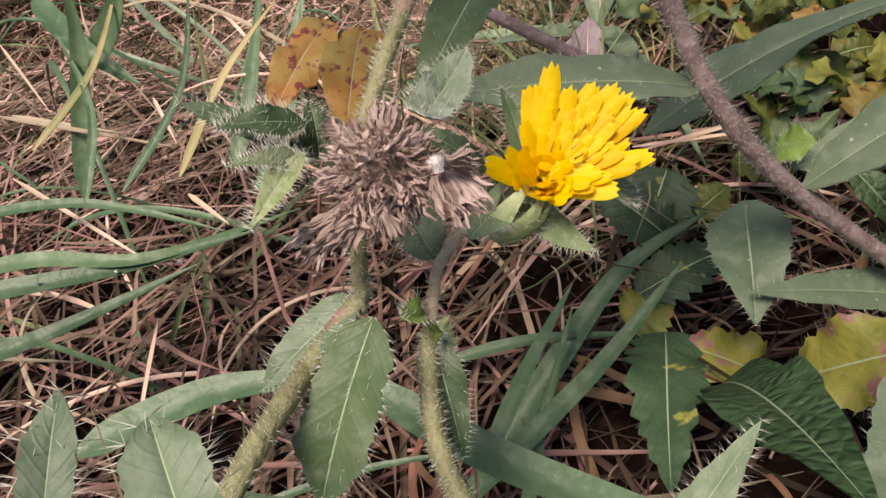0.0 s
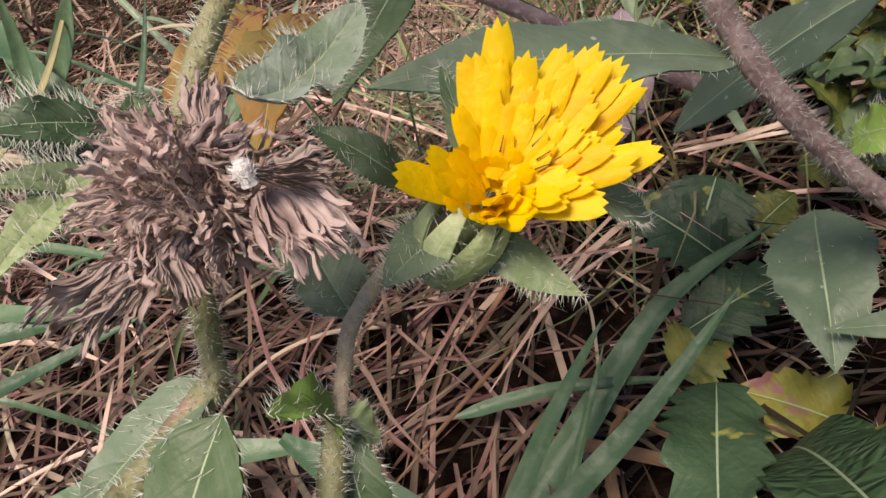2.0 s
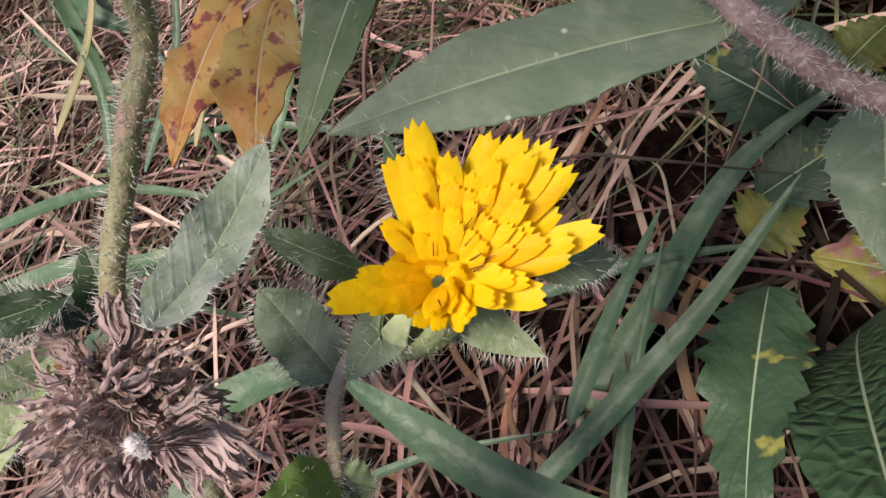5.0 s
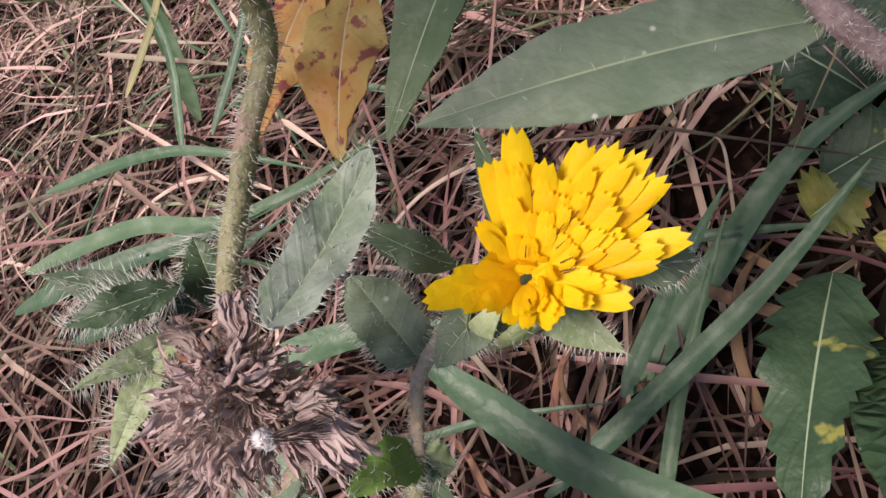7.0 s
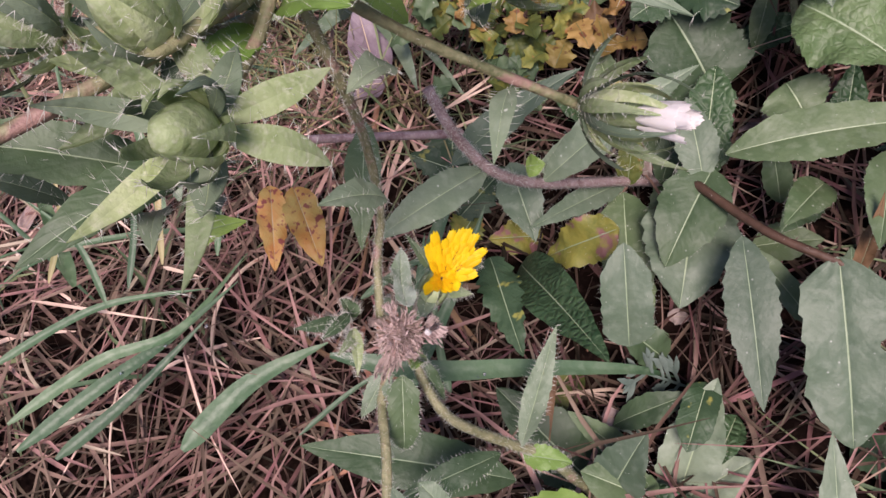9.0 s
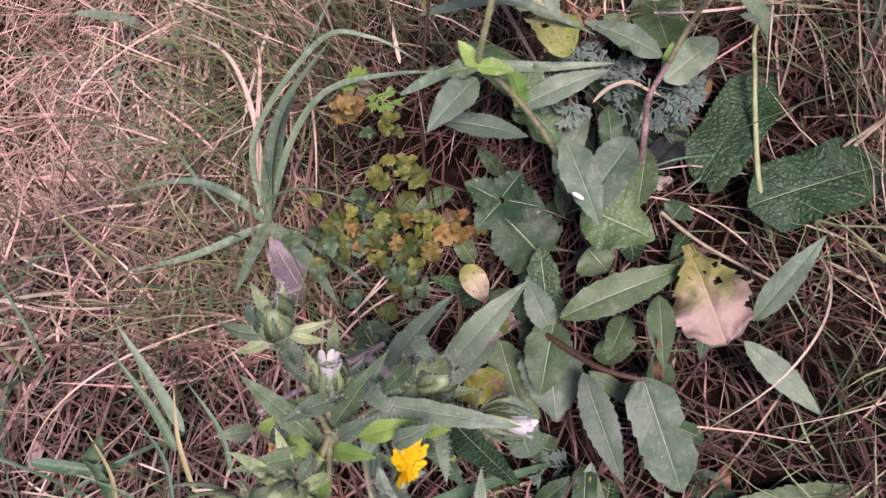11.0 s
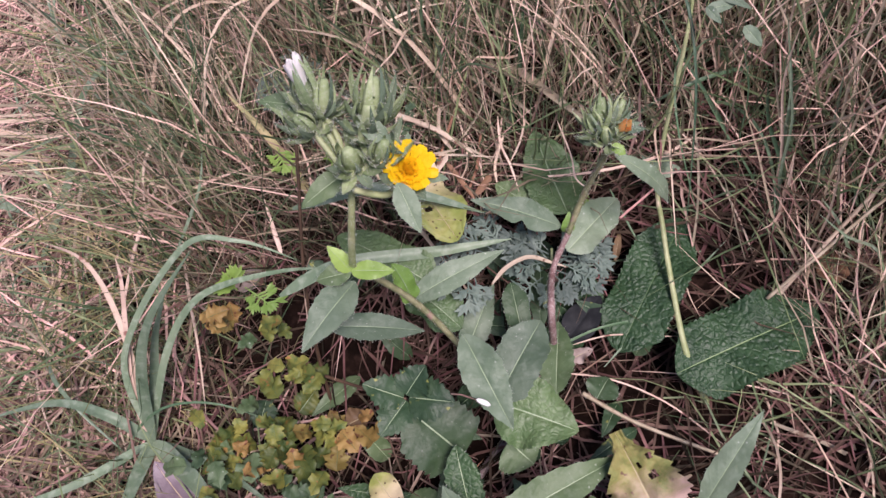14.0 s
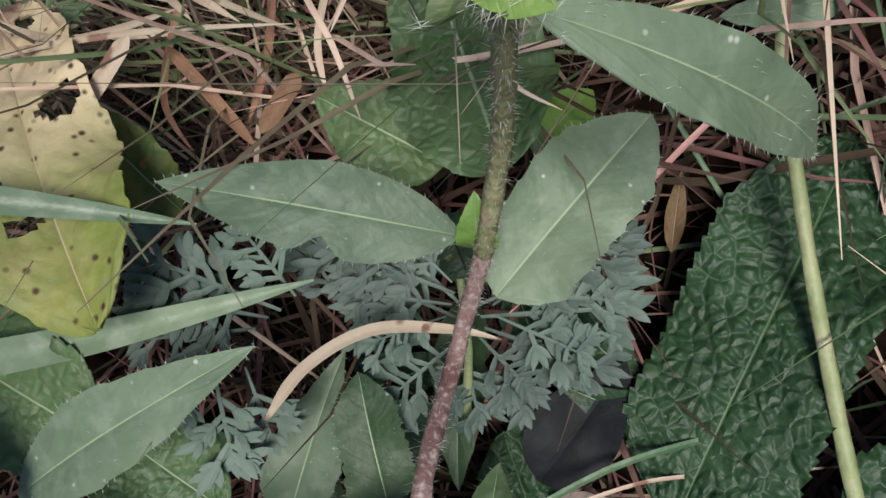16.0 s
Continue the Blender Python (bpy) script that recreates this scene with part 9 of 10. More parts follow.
leaf(plant_h, (-0.1504, 0.0114, 0.0082), (-0.1646, 0.0201, -0.0018), 0.0099, (0.1936, -0.2033, 0.9598), OLIVE, RIB_DARK, shape='ovate', lobes=3, teeth=7, tooth=0.35, wave=0.21, n_len=18, cols=3, rib_w=0.015)
leaf(plant_h, (-0.1611, 0.0084, 0.0074), (-0.1535, 0.0014, 0.0120), 0.0076, (0.1975, -0.1897, 0.9618), OLIVE, RIB_DARK, shape='ovate', lobes=3, teeth=7, tooth=0.35, wave=0.33, n_len=18, cols=3, rib_w=0.015)
leaf(plant_h, (-0.1755, 0.0166, 0.0056), (-0.1653, 0.0177, 0.0136), 0.0089, (0.2161, -0.2070, 0.9542), GREEN, RIB_DARK, shape='ovate', lobes=3, teeth=7, tooth=0.35, wave=0.24, n_len=18, cols=3, rib_w=0.015)
leaf(plant_h, (-0.1773, 0.0248, 0.0109), (-0.1720, 0.0326, 0.0217), 0.0099, (0.2243, -0.2272, 0.9476), OLIVE, RIB_DARK, shape='ovate', lobes=3, teeth=7, tooth=0.35, wave=0.11, n_len=18, cols=3, rib_w=0.015)
leaf(plant_h, (-0.1525, 0.0271, -0.0012), (-0.1612, 0.0277, 0.0117), 0.0135, (0.1922, -0.2220, 0.9559), OLIVE, RIB_DARK, shape='ovate', lobes=3, teeth=7, tooth=0.35, wave=0.24, n_len=18, cols=3, rib_w=0.015)
leaf(plant_h, (-0.1604, 0.0183, 0.0195), (-0.1613, 0.0267, 0.0243), 0.0104, (0.2068, -0.2228, 0.9527), OCHRE, RIB_DARK, shape='ovate', lobes=3, teeth=7, tooth=0.35, wave=0.23, n_len=18, cols=3, rib_w=0.015)
leaf(plant_h, (-0.1575, 0.0385, 0.0102), (-0.1628, 0.0307, 0.0245), 0.0093, (0.2019, -0.2388, 0.9498), OLIVE, RIB_DARK, shape='ovate', lobes=3, teeth=7, tooth=0.35, wave=0.29, n_len=18, cols=3, rib_w=0.015)
leaf(plant_h, (-0.1635, 0.0244, 0.0125), (-0.1600, 0.0175, 0.0021), 0.0115, (0.2014, -0.2127, 0.9561), OLIVE, RIB_DARK, shape='ovate', lobes=3, teeth=7, tooth=0.35, wave=0.17, n_len=18, cols=3, rib_w=0.015)
leaf(plant_h, (-0.1658, 0.0255, 0.0302), (-0.1743, 0.0203, 0.0218), 0.0106, (0.2233, -0.2242, 0.9486), OLIVE, RIB_DARK, shape='ovate', lobes=3, teeth=7, tooth=0.35, wave=0.23, n_len=18, cols=3, rib_w=0.015)
leaf(plant_h, (-0.1590, 0.0276, 0.0164), (-0.1515, 0.0128, 0.0232), 0.0119, (0.1973, -0.2188, 0.9556), OLIVE, RIB_DARK, shape='ovate', lobes=3, teeth=7, tooth=0.35, wave=0.16, n_len=18, cols=3, rib_w=0.015)
leaf(plant_h, (-0.1419, 0.0344, 0.0210), (-0.1538, 0.0391, 0.0162), 0.0080, (0.1828, -0.2445, 0.9523), OLIVE, RIB_DARK, shape='ovate', lobes=3, teeth=7, tooth=0.35, wave=0.3, n_len=18, cols=3, rib_w=0.015)
leaf(plant_h, (-0.1472, 0.0302, 0.0037), (-0.1480, 0.0336, 0.0154), 0.0071, (0.1792, -0.2321, 0.9560), OLIVE, RIB_DARK, shape='ovate', lobes=3, teeth=7, tooth=0.35, wave=0.27, n_len=18, cols=3, rib_w=0.015)
leaf(plant_h, (-0.1450, 0.0382, 0.0004), (-0.1469, 0.0480, 0.0056), 0.0121, (0.1726, -0.2452, 0.9540), OCHRE, RIB_DARK, shape='ovate', lobes=3, teeth=7, tooth=0.35, wave=0.11, n_len=18, cols=3, rib_w=0.015)
leaf(plant_h, (-0.1480, 0.0358, 0.0110), (-0.1362, 0.0363, 0.0145), 0.0088, (0.1714, -0.2408, 0.9553), OLIVE, RIB_DARK, shape='ovate', lobes=3, teeth=7, tooth=0.35, wave=0.33, n_len=18, cols=3, rib_w=0.015)
leaf(plant_h, (-0.1670, 0.0379, 0.0293), (-0.1680, 0.0286, 0.0236), 0.0105, (0.2179, -0.2408, 0.9458), OLIVE, RIB_DARK, shape='ovate', lobes=3, teeth=7, tooth=0.35, wave=0.22, n_len=18, cols=3, rib_w=0.015)
leaf(plant_h, (-0.1575, 0.0320, 0.0304), (-0.1551, 0.0348, 0.0132), 0.0087, (0.1981, -0.2401, 0.9503), OCHRE, RIB_DARK, shape='ovate', lobes=3, teeth=7, tooth=0.35, wave=0.31, n_len=18, cols=3, rib_w=0.015)
leaf(plant_h, (-0.1628, 0.0279, 0.0165), (-0.1669, 0.0300, 0.0273), 0.0093, (0.2122, -0.2321, 0.9493), OLIVE, RIB_DARK, shape='ovate', lobes=3, teeth=7, tooth=0.35, wave=0.23, n_len=18, cols=3, rib_w=0.015)
leaf(plant_h, (-0.1517, 0.0411, 0.0004), (-0.1540, 0.0291, 0.0100), 0.0077, (0.1851, -0.2338, 0.9545), OLIVE, RIB_DARK, shape='ovate', lobes=3, teeth=7, tooth=0.35, wave=0.25, n_len=18, cols=3, rib_w=0.015)
leaf(plant_h, (-0.1423, 0.0358, 0.0068), (-0.1351, 0.0237, 0.0060), 0.0136, (0.1643, -0.2282, 0.9596), OCHRE, RIB_DARK, shape='ovate', lobes=3, teeth=7, tooth=0.35, wave=0.11, n_len=18, cols=3, rib_w=0.015)
leaf(plant_h, (-0.1487, 0.0196, -0.0011), (-0.1456, 0.0316, 0.0021), 0.0136, (0.1755, -0.2180, 0.9600), OCHRE, RIB_DARK, shape='ovate', lobes=3, teeth=7, tooth=0.35, wave=0.16, n_len=18, cols=3, rib_w=0.015)
leaf(plant_h, (-0.1304, 0.0311, -0.0057), (-0.1337, 0.0346, 0.0133), 0.0113, (0.1525, -0.2321, 0.9606), OCHRE, RIB_DARK, shape='ovate', lobes=3, teeth=7, tooth=0.35, wave=0.11, n_len=18, cols=3, rib_w=0.015)
leaf(plant_h, (-0.1155, 0.0377, -0.0040), (-0.1296, 0.0385, -0.0085), 0.0109, (0.1338, -0.2352, 0.9627), OCHRE, RIB_DARK, shape='ovate', lobes=3, teeth=7, tooth=0.35, wave=0.24, n_len=18, cols=3, rib_w=0.015)
leaf(plant_h, (-0.1326, 0.0336, -0.0103), (-0.1338, 0.0368, 0.0072), 0.0082, (0.1521, -0.2326, 0.9606), OCHRE, RIB_DARK, shape='ovate', lobes=3, teeth=7, tooth=0.35, wave=0.32, n_len=18, cols=3, rib_w=0.015)
leaf(plant_h, (-0.1230, 0.0367, 0.0155), (-0.1330, 0.0399, 0.0069), 0.0068, (0.1481, -0.2448, 0.9582), OCHRE, RIB_DARK, shape='ovate', lobes=3, teeth=7, tooth=0.35, wave=0.32, n_len=18, cols=3, rib_w=0.015)
leaf(plant_h, (-0.1650, 0.0512, 0.0266), (-0.1716, 0.0654, 0.0217), 0.0122, (0.2139, -0.2764, 0.9369), OLIVE, RIB_DARK, shape='ovate', lobes=3, teeth=7, tooth=0.35, wave=0.14, n_len=18, cols=3, rib_w=0.015)
leaf(plant_h, (-0.1453, 0.0565, 0.0291), (-0.1601, 0.0657, 0.0211), 0.0117, (0.1898, -0.2836, 0.9400), OLIVE, RIB_DARK, shape='ovate', lobes=3, teeth=7, tooth=0.35, wave=0.25, n_len=18, cols=3, rib_w=0.015)
leaf(plant_h, (-0.1441, 0.0594, 0.0236), (-0.1526, 0.0496, 0.0271), 0.0105, (0.1840, -0.2749, 0.9437), OLIVE, RIB_DARK, shape='ovate', lobes=3, teeth=7, tooth=0.35, wave=0.18, n_len=18, cols=3, rib_w=0.015)
leaf(plant_h, (-0.1442, 0.0618, 0.0132), (-0.1541, 0.0662, 0.0208), 0.0134, (0.1803, -0.2831, 0.9420), OLIVE, RIB_DARK, shape='ovate', lobes=3, teeth=7, tooth=0.35, wave=0.19, n_len=18, cols=3, rib_w=0.015)
leaf(plant_h, (-0.1551, 0.0589, 0.0417), (-0.1660, 0.0651, 0.0354), 0.0077, (0.2082, -0.2925, 0.9333), OLIVE, RIB_DARK, shape='ovate', lobes=3, teeth=7, tooth=0.35, wave=0.11, n_len=18, cols=3, rib_w=0.015)
leaf(plant_h, (-0.1509, 0.0588, 0.0337), (-0.1597, 0.0577, 0.0303), 0.0067, (0.1975, -0.2835, 0.9384), OLIVE, RIB_DARK, shape='ovate', lobes=3, teeth=7, tooth=0.35, wave=0.3, n_len=18, cols=3, rib_w=0.015)
leaf(plant_h, (-0.1598, 0.0645, 0.0248), (-0.1439, 0.0610, 0.0388), 0.0117, (0.1912, -0.2905, 0.9376), OLIVE, RIB_DARK, shape='ovate', lobes=3, teeth=7, tooth=0.35, wave=0.19, n_len=18, cols=3, rib_w=0.015)
leaf(plant_h, (-0.1561, 0.0798, 0.0425), (-0.1510, 0.0723, 0.0415), 0.0074, (0.1961, -0.3164, 0.9281), OLIVE, RIB_DARK, shape='ovate', lobes=3, teeth=7, tooth=0.35, wave=0.31, n_len=18, cols=3, rib_w=0.015)
leaf(plant_h, (-0.1596, 0.0701, 0.0510), (-0.1505, 0.0743, 0.0627), 0.0086, (0.2063, -0.3217, 0.9241), OLIVE, RIB_DARK, shape='ovate', lobes=3, teeth=7, tooth=0.35, wave=0.33, n_len=18, cols=3, rib_w=0.015)
leaf(plant_h, (-0.1461, 0.0691, 0.0647), (-0.1601, 0.0738, 0.0572), 0.0082, (0.2053, -0.3242, 0.9235), OLIVE, RIB_DARK, shape='ovate', lobes=3, teeth=7, tooth=0.35, wave=0.31, n_len=18, cols=3, rib_w=0.015)
leaf(plant_h, (-0.1628, 0.0695, 0.0572), (-0.1679, 0.0618, 0.0639), 0.0075, (0.2266, -0.3126, 0.9225), GREEN, RIB_DARK, shape='ovate', lobes=3, teeth=7, tooth=0.35, wave=0.13, n_len=18, cols=3, rib_w=0.015)
leaf(plant_h, (-0.1936, 0.0251, 0.0343), (-0.1921, 0.0127, 0.0323), 0.0100, (0.2631, -0.2181, 0.9398), GREEN, RIB_DARK, shape='ovate', lobes=3, teeth=7, tooth=0.35, wave=0.15, n_len=18, cols=3, rib_w=0.015)
leaf(plant_h, (-0.1905, 0.0349, 0.0300), (-0.2008, 0.0308, 0.0208), 0.0114, (0.2600, -0.2349, 0.9366), OCHRE, RIB_DARK, shape='ovate', lobes=3, teeth=7, tooth=0.35, wave=0.26, n_len=18, cols=3, rib_w=0.015)
leaf(plant_h, (-0.1988, 0.0168, 0.0308), (-0.1911, 0.0212, 0.0209), 0.0118, (0.2616, -0.2141, 0.9411), GREEN, RIB_DARK, shape='ovate', lobes=3, teeth=7, tooth=0.35, wave=0.1, n_len=18, cols=3, rib_w=0.015)
leaf(plant_h, (-0.2090, 0.0274, 0.0313), (-0.2262, 0.0327, 0.0211), 0.0097, (0.2924, -0.2271, 0.9289), GREEN, RIB_DARK, shape='ovate', lobes=3, teeth=7, tooth=0.35, wave=0.15, n_len=18, cols=3, rib_w=0.015)
leaf(plant_h, (-0.2003, 0.0219, 0.0384), (-0.2011, 0.0337, 0.0321), 0.0075, (0.2743, -0.2316, 0.9334), GREEN, RIB_DARK, shape='ovate', lobes=3, teeth=7, tooth=0.35, wave=0.25, n_len=18, cols=3, rib_w=0.015)
leaf(plant_h, (-0.1949, 0.0088, 0.0338), (-0.2058, 0.0042, 0.0267), 0.0084, (0.2744, -0.1958, 0.9415), GREEN, RIB_DARK, shape='ovate', lobes=3, teeth=7, tooth=0.35, wave=0.29, n_len=18, cols=3, rib_w=0.015)
leaf(plant_h, (-0.1531, 0.0067, 0.0075), (-0.1621, 0.0099, 0.0162), 0.0121, (0.1988, -0.1959, 0.9603), GREEN, RIB_DARK, shape='ovate', lobes=3, teeth=7, tooth=0.35, wave=0.28, n_len=18, cols=3, rib_w=0.015)
leaf(plant_h, (-0.1820, -0.0027, 0.0142), (-0.1940, -0.0032, 0.0094), 0.0101, (0.2462, -0.1747, 0.9533), GREEN, RIB_DARK, shape='ovate', lobes=3, teeth=7, tooth=0.35, wave=0.14, n_len=18, cols=3, rib_w=0.015)
leaf(plant_h, (-0.1538, -0.0010, -0.0014), (-0.1483, 0.0067, 0.0091), 0.0089, (0.1854, -0.1845, 0.9652), GREEN, RIB_DARK, shape='ovate', lobes=3, teeth=7, tooth=0.35, wave=0.27, n_len=18, cols=3, rib_w=0.015)
leaf(plant_h, (-0.1704, 0.0141, 0.0099), (-0.1632, 0.0061, 0.0090), 0.0093, (0.2114, -0.1966, 0.9574), GREEN, RIB_DARK, shape='ovate', lobes=3, teeth=7, tooth=0.35, wave=0.27, n_len=18, cols=3, rib_w=0.015)
leaf(plant_h, (-0.1604, 0.0071, 0.0108), (-0.1627, 0.0204, 0.0009), 0.0086, (0.2013, -0.2011, 0.9587), GREEN, RIB_DARK, shape='ovate', lobes=3, teeth=7, tooth=0.35, wave=0.34, n_len=18, cols=3, rib_w=0.015)
leaf(plant_h, (-0.1599, -0.0090, 0.0041), (-0.1555, -0.0023, 0.0017), 0.0069, (0.1961, -0.1702, 0.9657), GREEN, RIB_DARK, shape='ovate', lobes=3, teeth=7, tooth=0.35, wave=0.24, n_len=18, cols=3, rib_w=0.015)
leaf(plant_h, (-0.1622, 0.0006, -0.0028), (-0.1610, 0.0083, 0.0054), 0.0087, (0.2003, -0.1849, 0.9621), GREEN, RIB_DARK, shape='ovate', lobes=3, teeth=7, tooth=0.35, wave=0.24, n_len=18, cols=3, rib_w=0.015)
leaf(plant_h, (-0.1627, 0.0056, -0.0016), (-0.1694, 0.0009, 0.0132), 0.0119, (0.2094, -0.1844, 0.9603), OLIVE, RIB_DARK, shape='ovate', lobes=3, teeth=7, tooth=0.35, wave=0.13, n_len=18, cols=3, rib_w=0.015)
leaf(plant_h, (-0.1696, 0.0453, 0.0197), (-0.1670, 0.0402, 0.0118), 0.0083, (0.2124, -0.2488, 0.9450), OLIVE, RIB_DARK, shape='ovate', lobes=3, teeth=7, tooth=0.35, wave=0.23, n_len=18, cols=3, rib_w=0.015)
leaf(plant_h, (-0.1729, 0.0372, 0.0347), (-0.1684, 0.0416, 0.0252), 0.0086, (0.2236, -0.2517, 0.9416), OLIVE, RIB_DARK, shape='ovate', lobes=3, teeth=7, tooth=0.35, wave=0.34, n_len=18, cols=3, rib_w=0.015)
leaf(plant_h, (-0.1658, 0.0632, 0.0309), (-0.1767, 0.0613, 0.0178), 0.0113, (0.2178, -0.2817, 0.9345), OLIVE, RIB_DARK, shape='ovate', lobes=3, teeth=7, tooth=0.35, wave=0.15, n_len=18, cols=3, rib_w=0.015)
leaf(plant_h, (-0.1636, 0.0330, 0.0209), (-0.1649, 0.0456, 0.0150), 0.0101, (0.2078, -0.2456, 0.9468), OLIVE, RIB_DARK, shape='ovate', lobes=3, teeth=7, tooth=0.35, wave=0.16, n_len=18, cols=3, rib_w=0.015)
leaf(plant_h, (-0.1778, 0.0545, 0.0209), (-0.1839, 0.0469, 0.0322), 0.0086, (0.2355, -0.2647, 0.9352), GREEN, RIB_DARK, shape='ovate', lobes=3, teeth=7, tooth=0.35, wave=0.23, n_len=18, cols=3, rib_w=0.015)
leaf(plant_h, (-0.2884, 0.2138, -0.0247), (-0.2961, 0.2207, -0.0267), 0.0096, (0.3099, -0.3989, 0.8631), OCHRE, RIB_DARK, shape='ovate', lobes=3, teeth=7, tooth=0.35, wave=0.1, n_len=18, cols=3, rib_w=0.015)
leaf(plant_h, (-0.2855, 0.2070, -0.0232), (-0.2793, 0.2101, -0.0089), 0.0152, (0.3061, -0.3991, 0.8643), OLIVE, RIB_DARK, shape='ovate', lobes=3, teeth=7, tooth=0.35, wave=0.26, n_len=18, cols=3, rib_w=0.015)
leaf(plant_h, (-0.2845, 0.1972, -0.0230), (-0.2705, 0.1976, -0.0087), 0.0104, (0.3038, -0.3900, 0.8692), OLIVE, RIB_DARK, shape='ovate', lobes=3, teeth=7, tooth=0.35, wave=0.23, n_len=18, cols=3, rib_w=0.015)
leaf(plant_h, (-0.4337, 0.2176, -0.1353), (-0.4255, 0.2303, -0.1300), 0.0134, (0.3798, -0.3235, 0.8666), OCHRE, RIB_DARK, shape='ovate', lobes=3, teeth=7, tooth=0.35, wave=0.15, n_len=18, cols=3, rib_w=0.015)
leaf(plant_h, (-0.4228, 0.2063, -0.1240), (-0.4275, 0.2309, -0.1306), 0.0205, (0.3800, -0.3221, 0.8671), OCHRE, RIB_DARK, shape='ovate', lobes=3, teeth=7, tooth=0.35, wave=0.29, n_len=18, cols=3, rib_w=0.015)
lone('fallen_leaf', 'blackish rotten leaf on the soil', 'leaf', (-0.0270, 0.0535, 0.0064), (-0.0057, 0.0713, 0.0079), 0.0165, (0.2211, -0.1383, 0.9654), BLACKISH, BLACKISH, shape='ovate', wave=0.15)
lone('fallen_leaf', 'pale yellow curled dead leaf', 'leaf', (-0.1287, 0.0119, 0.0056), (-0.1201, -0.0063, -0.0055), 0.0139, (0.0826, -0.1684, 0.9822), YELLOW, RIB_DRY, shape='ovate', wave=0.35, bend=0.2)
lone('fallen_leaf', 'reddish brown dead leaf', 'leaf', (-0.1402, 0.0395, 0.0029), (-0.1281, 0.0421, 0.0025), 0.0130, (0.0929, -0.2121, 0.9728), BROWN_DEAD, RIB_DRY, shape='ovate', wave=0.3)
lone('fallen_leaf', 'pinkish dry dead leaf', 'leaf', (-0.1947, 0.1313, 0.0100), (-0.1748, 0.1342, 0.0087), 0.0146, (0.1678, -0.2782, 0.9457), PALE_DEAD, RIB_DRY, shape='ovate', wave=0.3)
lone('fallen_leaf', 'purple-grey withered leaf on soil', 'leaf', (-0.2299, 0.0211, -0.0166), (-0.2384, 0.0427, 0.0082), 0.0186, (0.2050, -0.1890, 0.9603), PURPLE, RIB_DRY, shape='ovate', wave=0.15)
lone('fallen_leaf', 'purple-grey withered leaf on soil', 'leaf', (-0.2269, 0.0209, -0.0172), (-0.2478, 0.0148, -0.0172), 0.0152, (0.2045, -0.1689, 0.9642), PURPLE, RIB_DRY, shape='ovate', wave=0.15)
lone('fallen_leaf', 'brown dead leaf half under grass', 'leaf', (0.1006, 0.0673, -0.0171), (0.1197, 0.0687, -0.0169), 0.0169, (-0.1715, -0.2027, 0.9641), BROWN_DEAD, RIB_DRY, shape='ovate', wave=0.2)
lone('fallen_leaf', 'brown dead leaf standing among stems', 'leaf', (0.0069, 0.0923, -0.0006), (0.0135, 0.1067, 0.0046), 0.0045, (0.0333, -0.2056, 0.9781), BROWN_DEAD, RIB_DRY, shape='lance', wave=0.2)
lone('fallen_leaf', 'crisp brownish dead leaf curled up', 'leaf', (-0.0200, -0.1112, -0.0379), (-0.0115, -0.0922, -0.0385), 0.0108, (-0.0627, -0.0974, 0.9933), BROWN_DEAD, RIB_DRY, shape='lance', wave=0.5)
lone('fallen_leaf', 'slim pinkish mauve dead willow leaf on straw', 'leaf', (-0.4910, 0.2276, -0.1773), (-0.5423, 0.3165, -0.2205), 0.0143, (0.2885, -0.2919, 0.9119), PALE_DEAD, RIB_DRY, shape='lance', wave=0.15)
lone('fallen_leaf', 'slim pinkish mauve dead willow leaf on straw', 'leaf', (-0.4055, -0.0669, -0.0382), (-0.4014, -0.0382, -0.0383), 0.0084, (0.3314, -0.1279, 0.9348), PALE_DEAD, RIB_DRY, shape='lance', wave=0.15)
lone('fallen_leaf', 'slim pinkish mauve dead willow leaf on straw', 'leaf', (-0.8963, 0.3226, -0.4075), (-0.8014, 0.2860, -0.3944), 0.0253, (0.3598, -0.2241, 0.9057), PALE_DEAD, RIB_DRY, shape='lance', wave=0.15)
lone('fallen_leaf', 'slim pinkish mauve dead willow leaf on straw', 'leaf', (-0.4040, -0.1470, -0.0382), (-0.4098, -0.1261, -0.0386), 0.0072, (0.3404, -0.0458, 0.9392), PALE_DEAD, RIB_DRY, shape='lance', wave=0.15)
lone('fallen_leaf', 'slim pinkish mauve dead willow leaf on straw', 'leaf', (-0.4395, 0.0479, -0.0398), (-0.4327, 0.0628, -0.0414), 0.0076, (0.3357, -0.2164, 0.9168), PALE_DEAD, RIB_DRY, shape='lance', wave=0.15)
# small round white patch just above the leaf surface
lone('bird_dropping', 'small white spot on a grey-green leaf', 'dropping', (-0.0676, 0.0097, 0.0722), (-0.0629, 0.0068, 0.0698), 0.0020, (0.0512, -0.1820, 0.9820), PAPPUS, PAPPUS, shape='round', n_len=10, cols=3, wave=0.2)
# blue-green grass clump
plant_k = thing('grass_clump', 'clump of arching blue-green grass blades', 'grass')
blade('blade', [(-0.2460, 0.0584, -0.0040), (-0.2288, 0.0722, 0.0377), (-0.2047, 0.0801, 0.0747), (-0.1672, 0.0867, 0.1087)], 0.00612, GRASS_BLUE, plant_k, '', normal=(0.2716, -0.3096, 0.9112))
blade('blade', [(-0.2460, 0.0584, -0.0040), (-0.2279, 0.0760, 0.0281), (-0.2123, 0.0853, 0.0553), (-0.1935, 0.0923, 0.0806)], 0.00502, GRASS_BLUE, plant_k, '', normal=(0.2691, -0.3014, 0.9147))
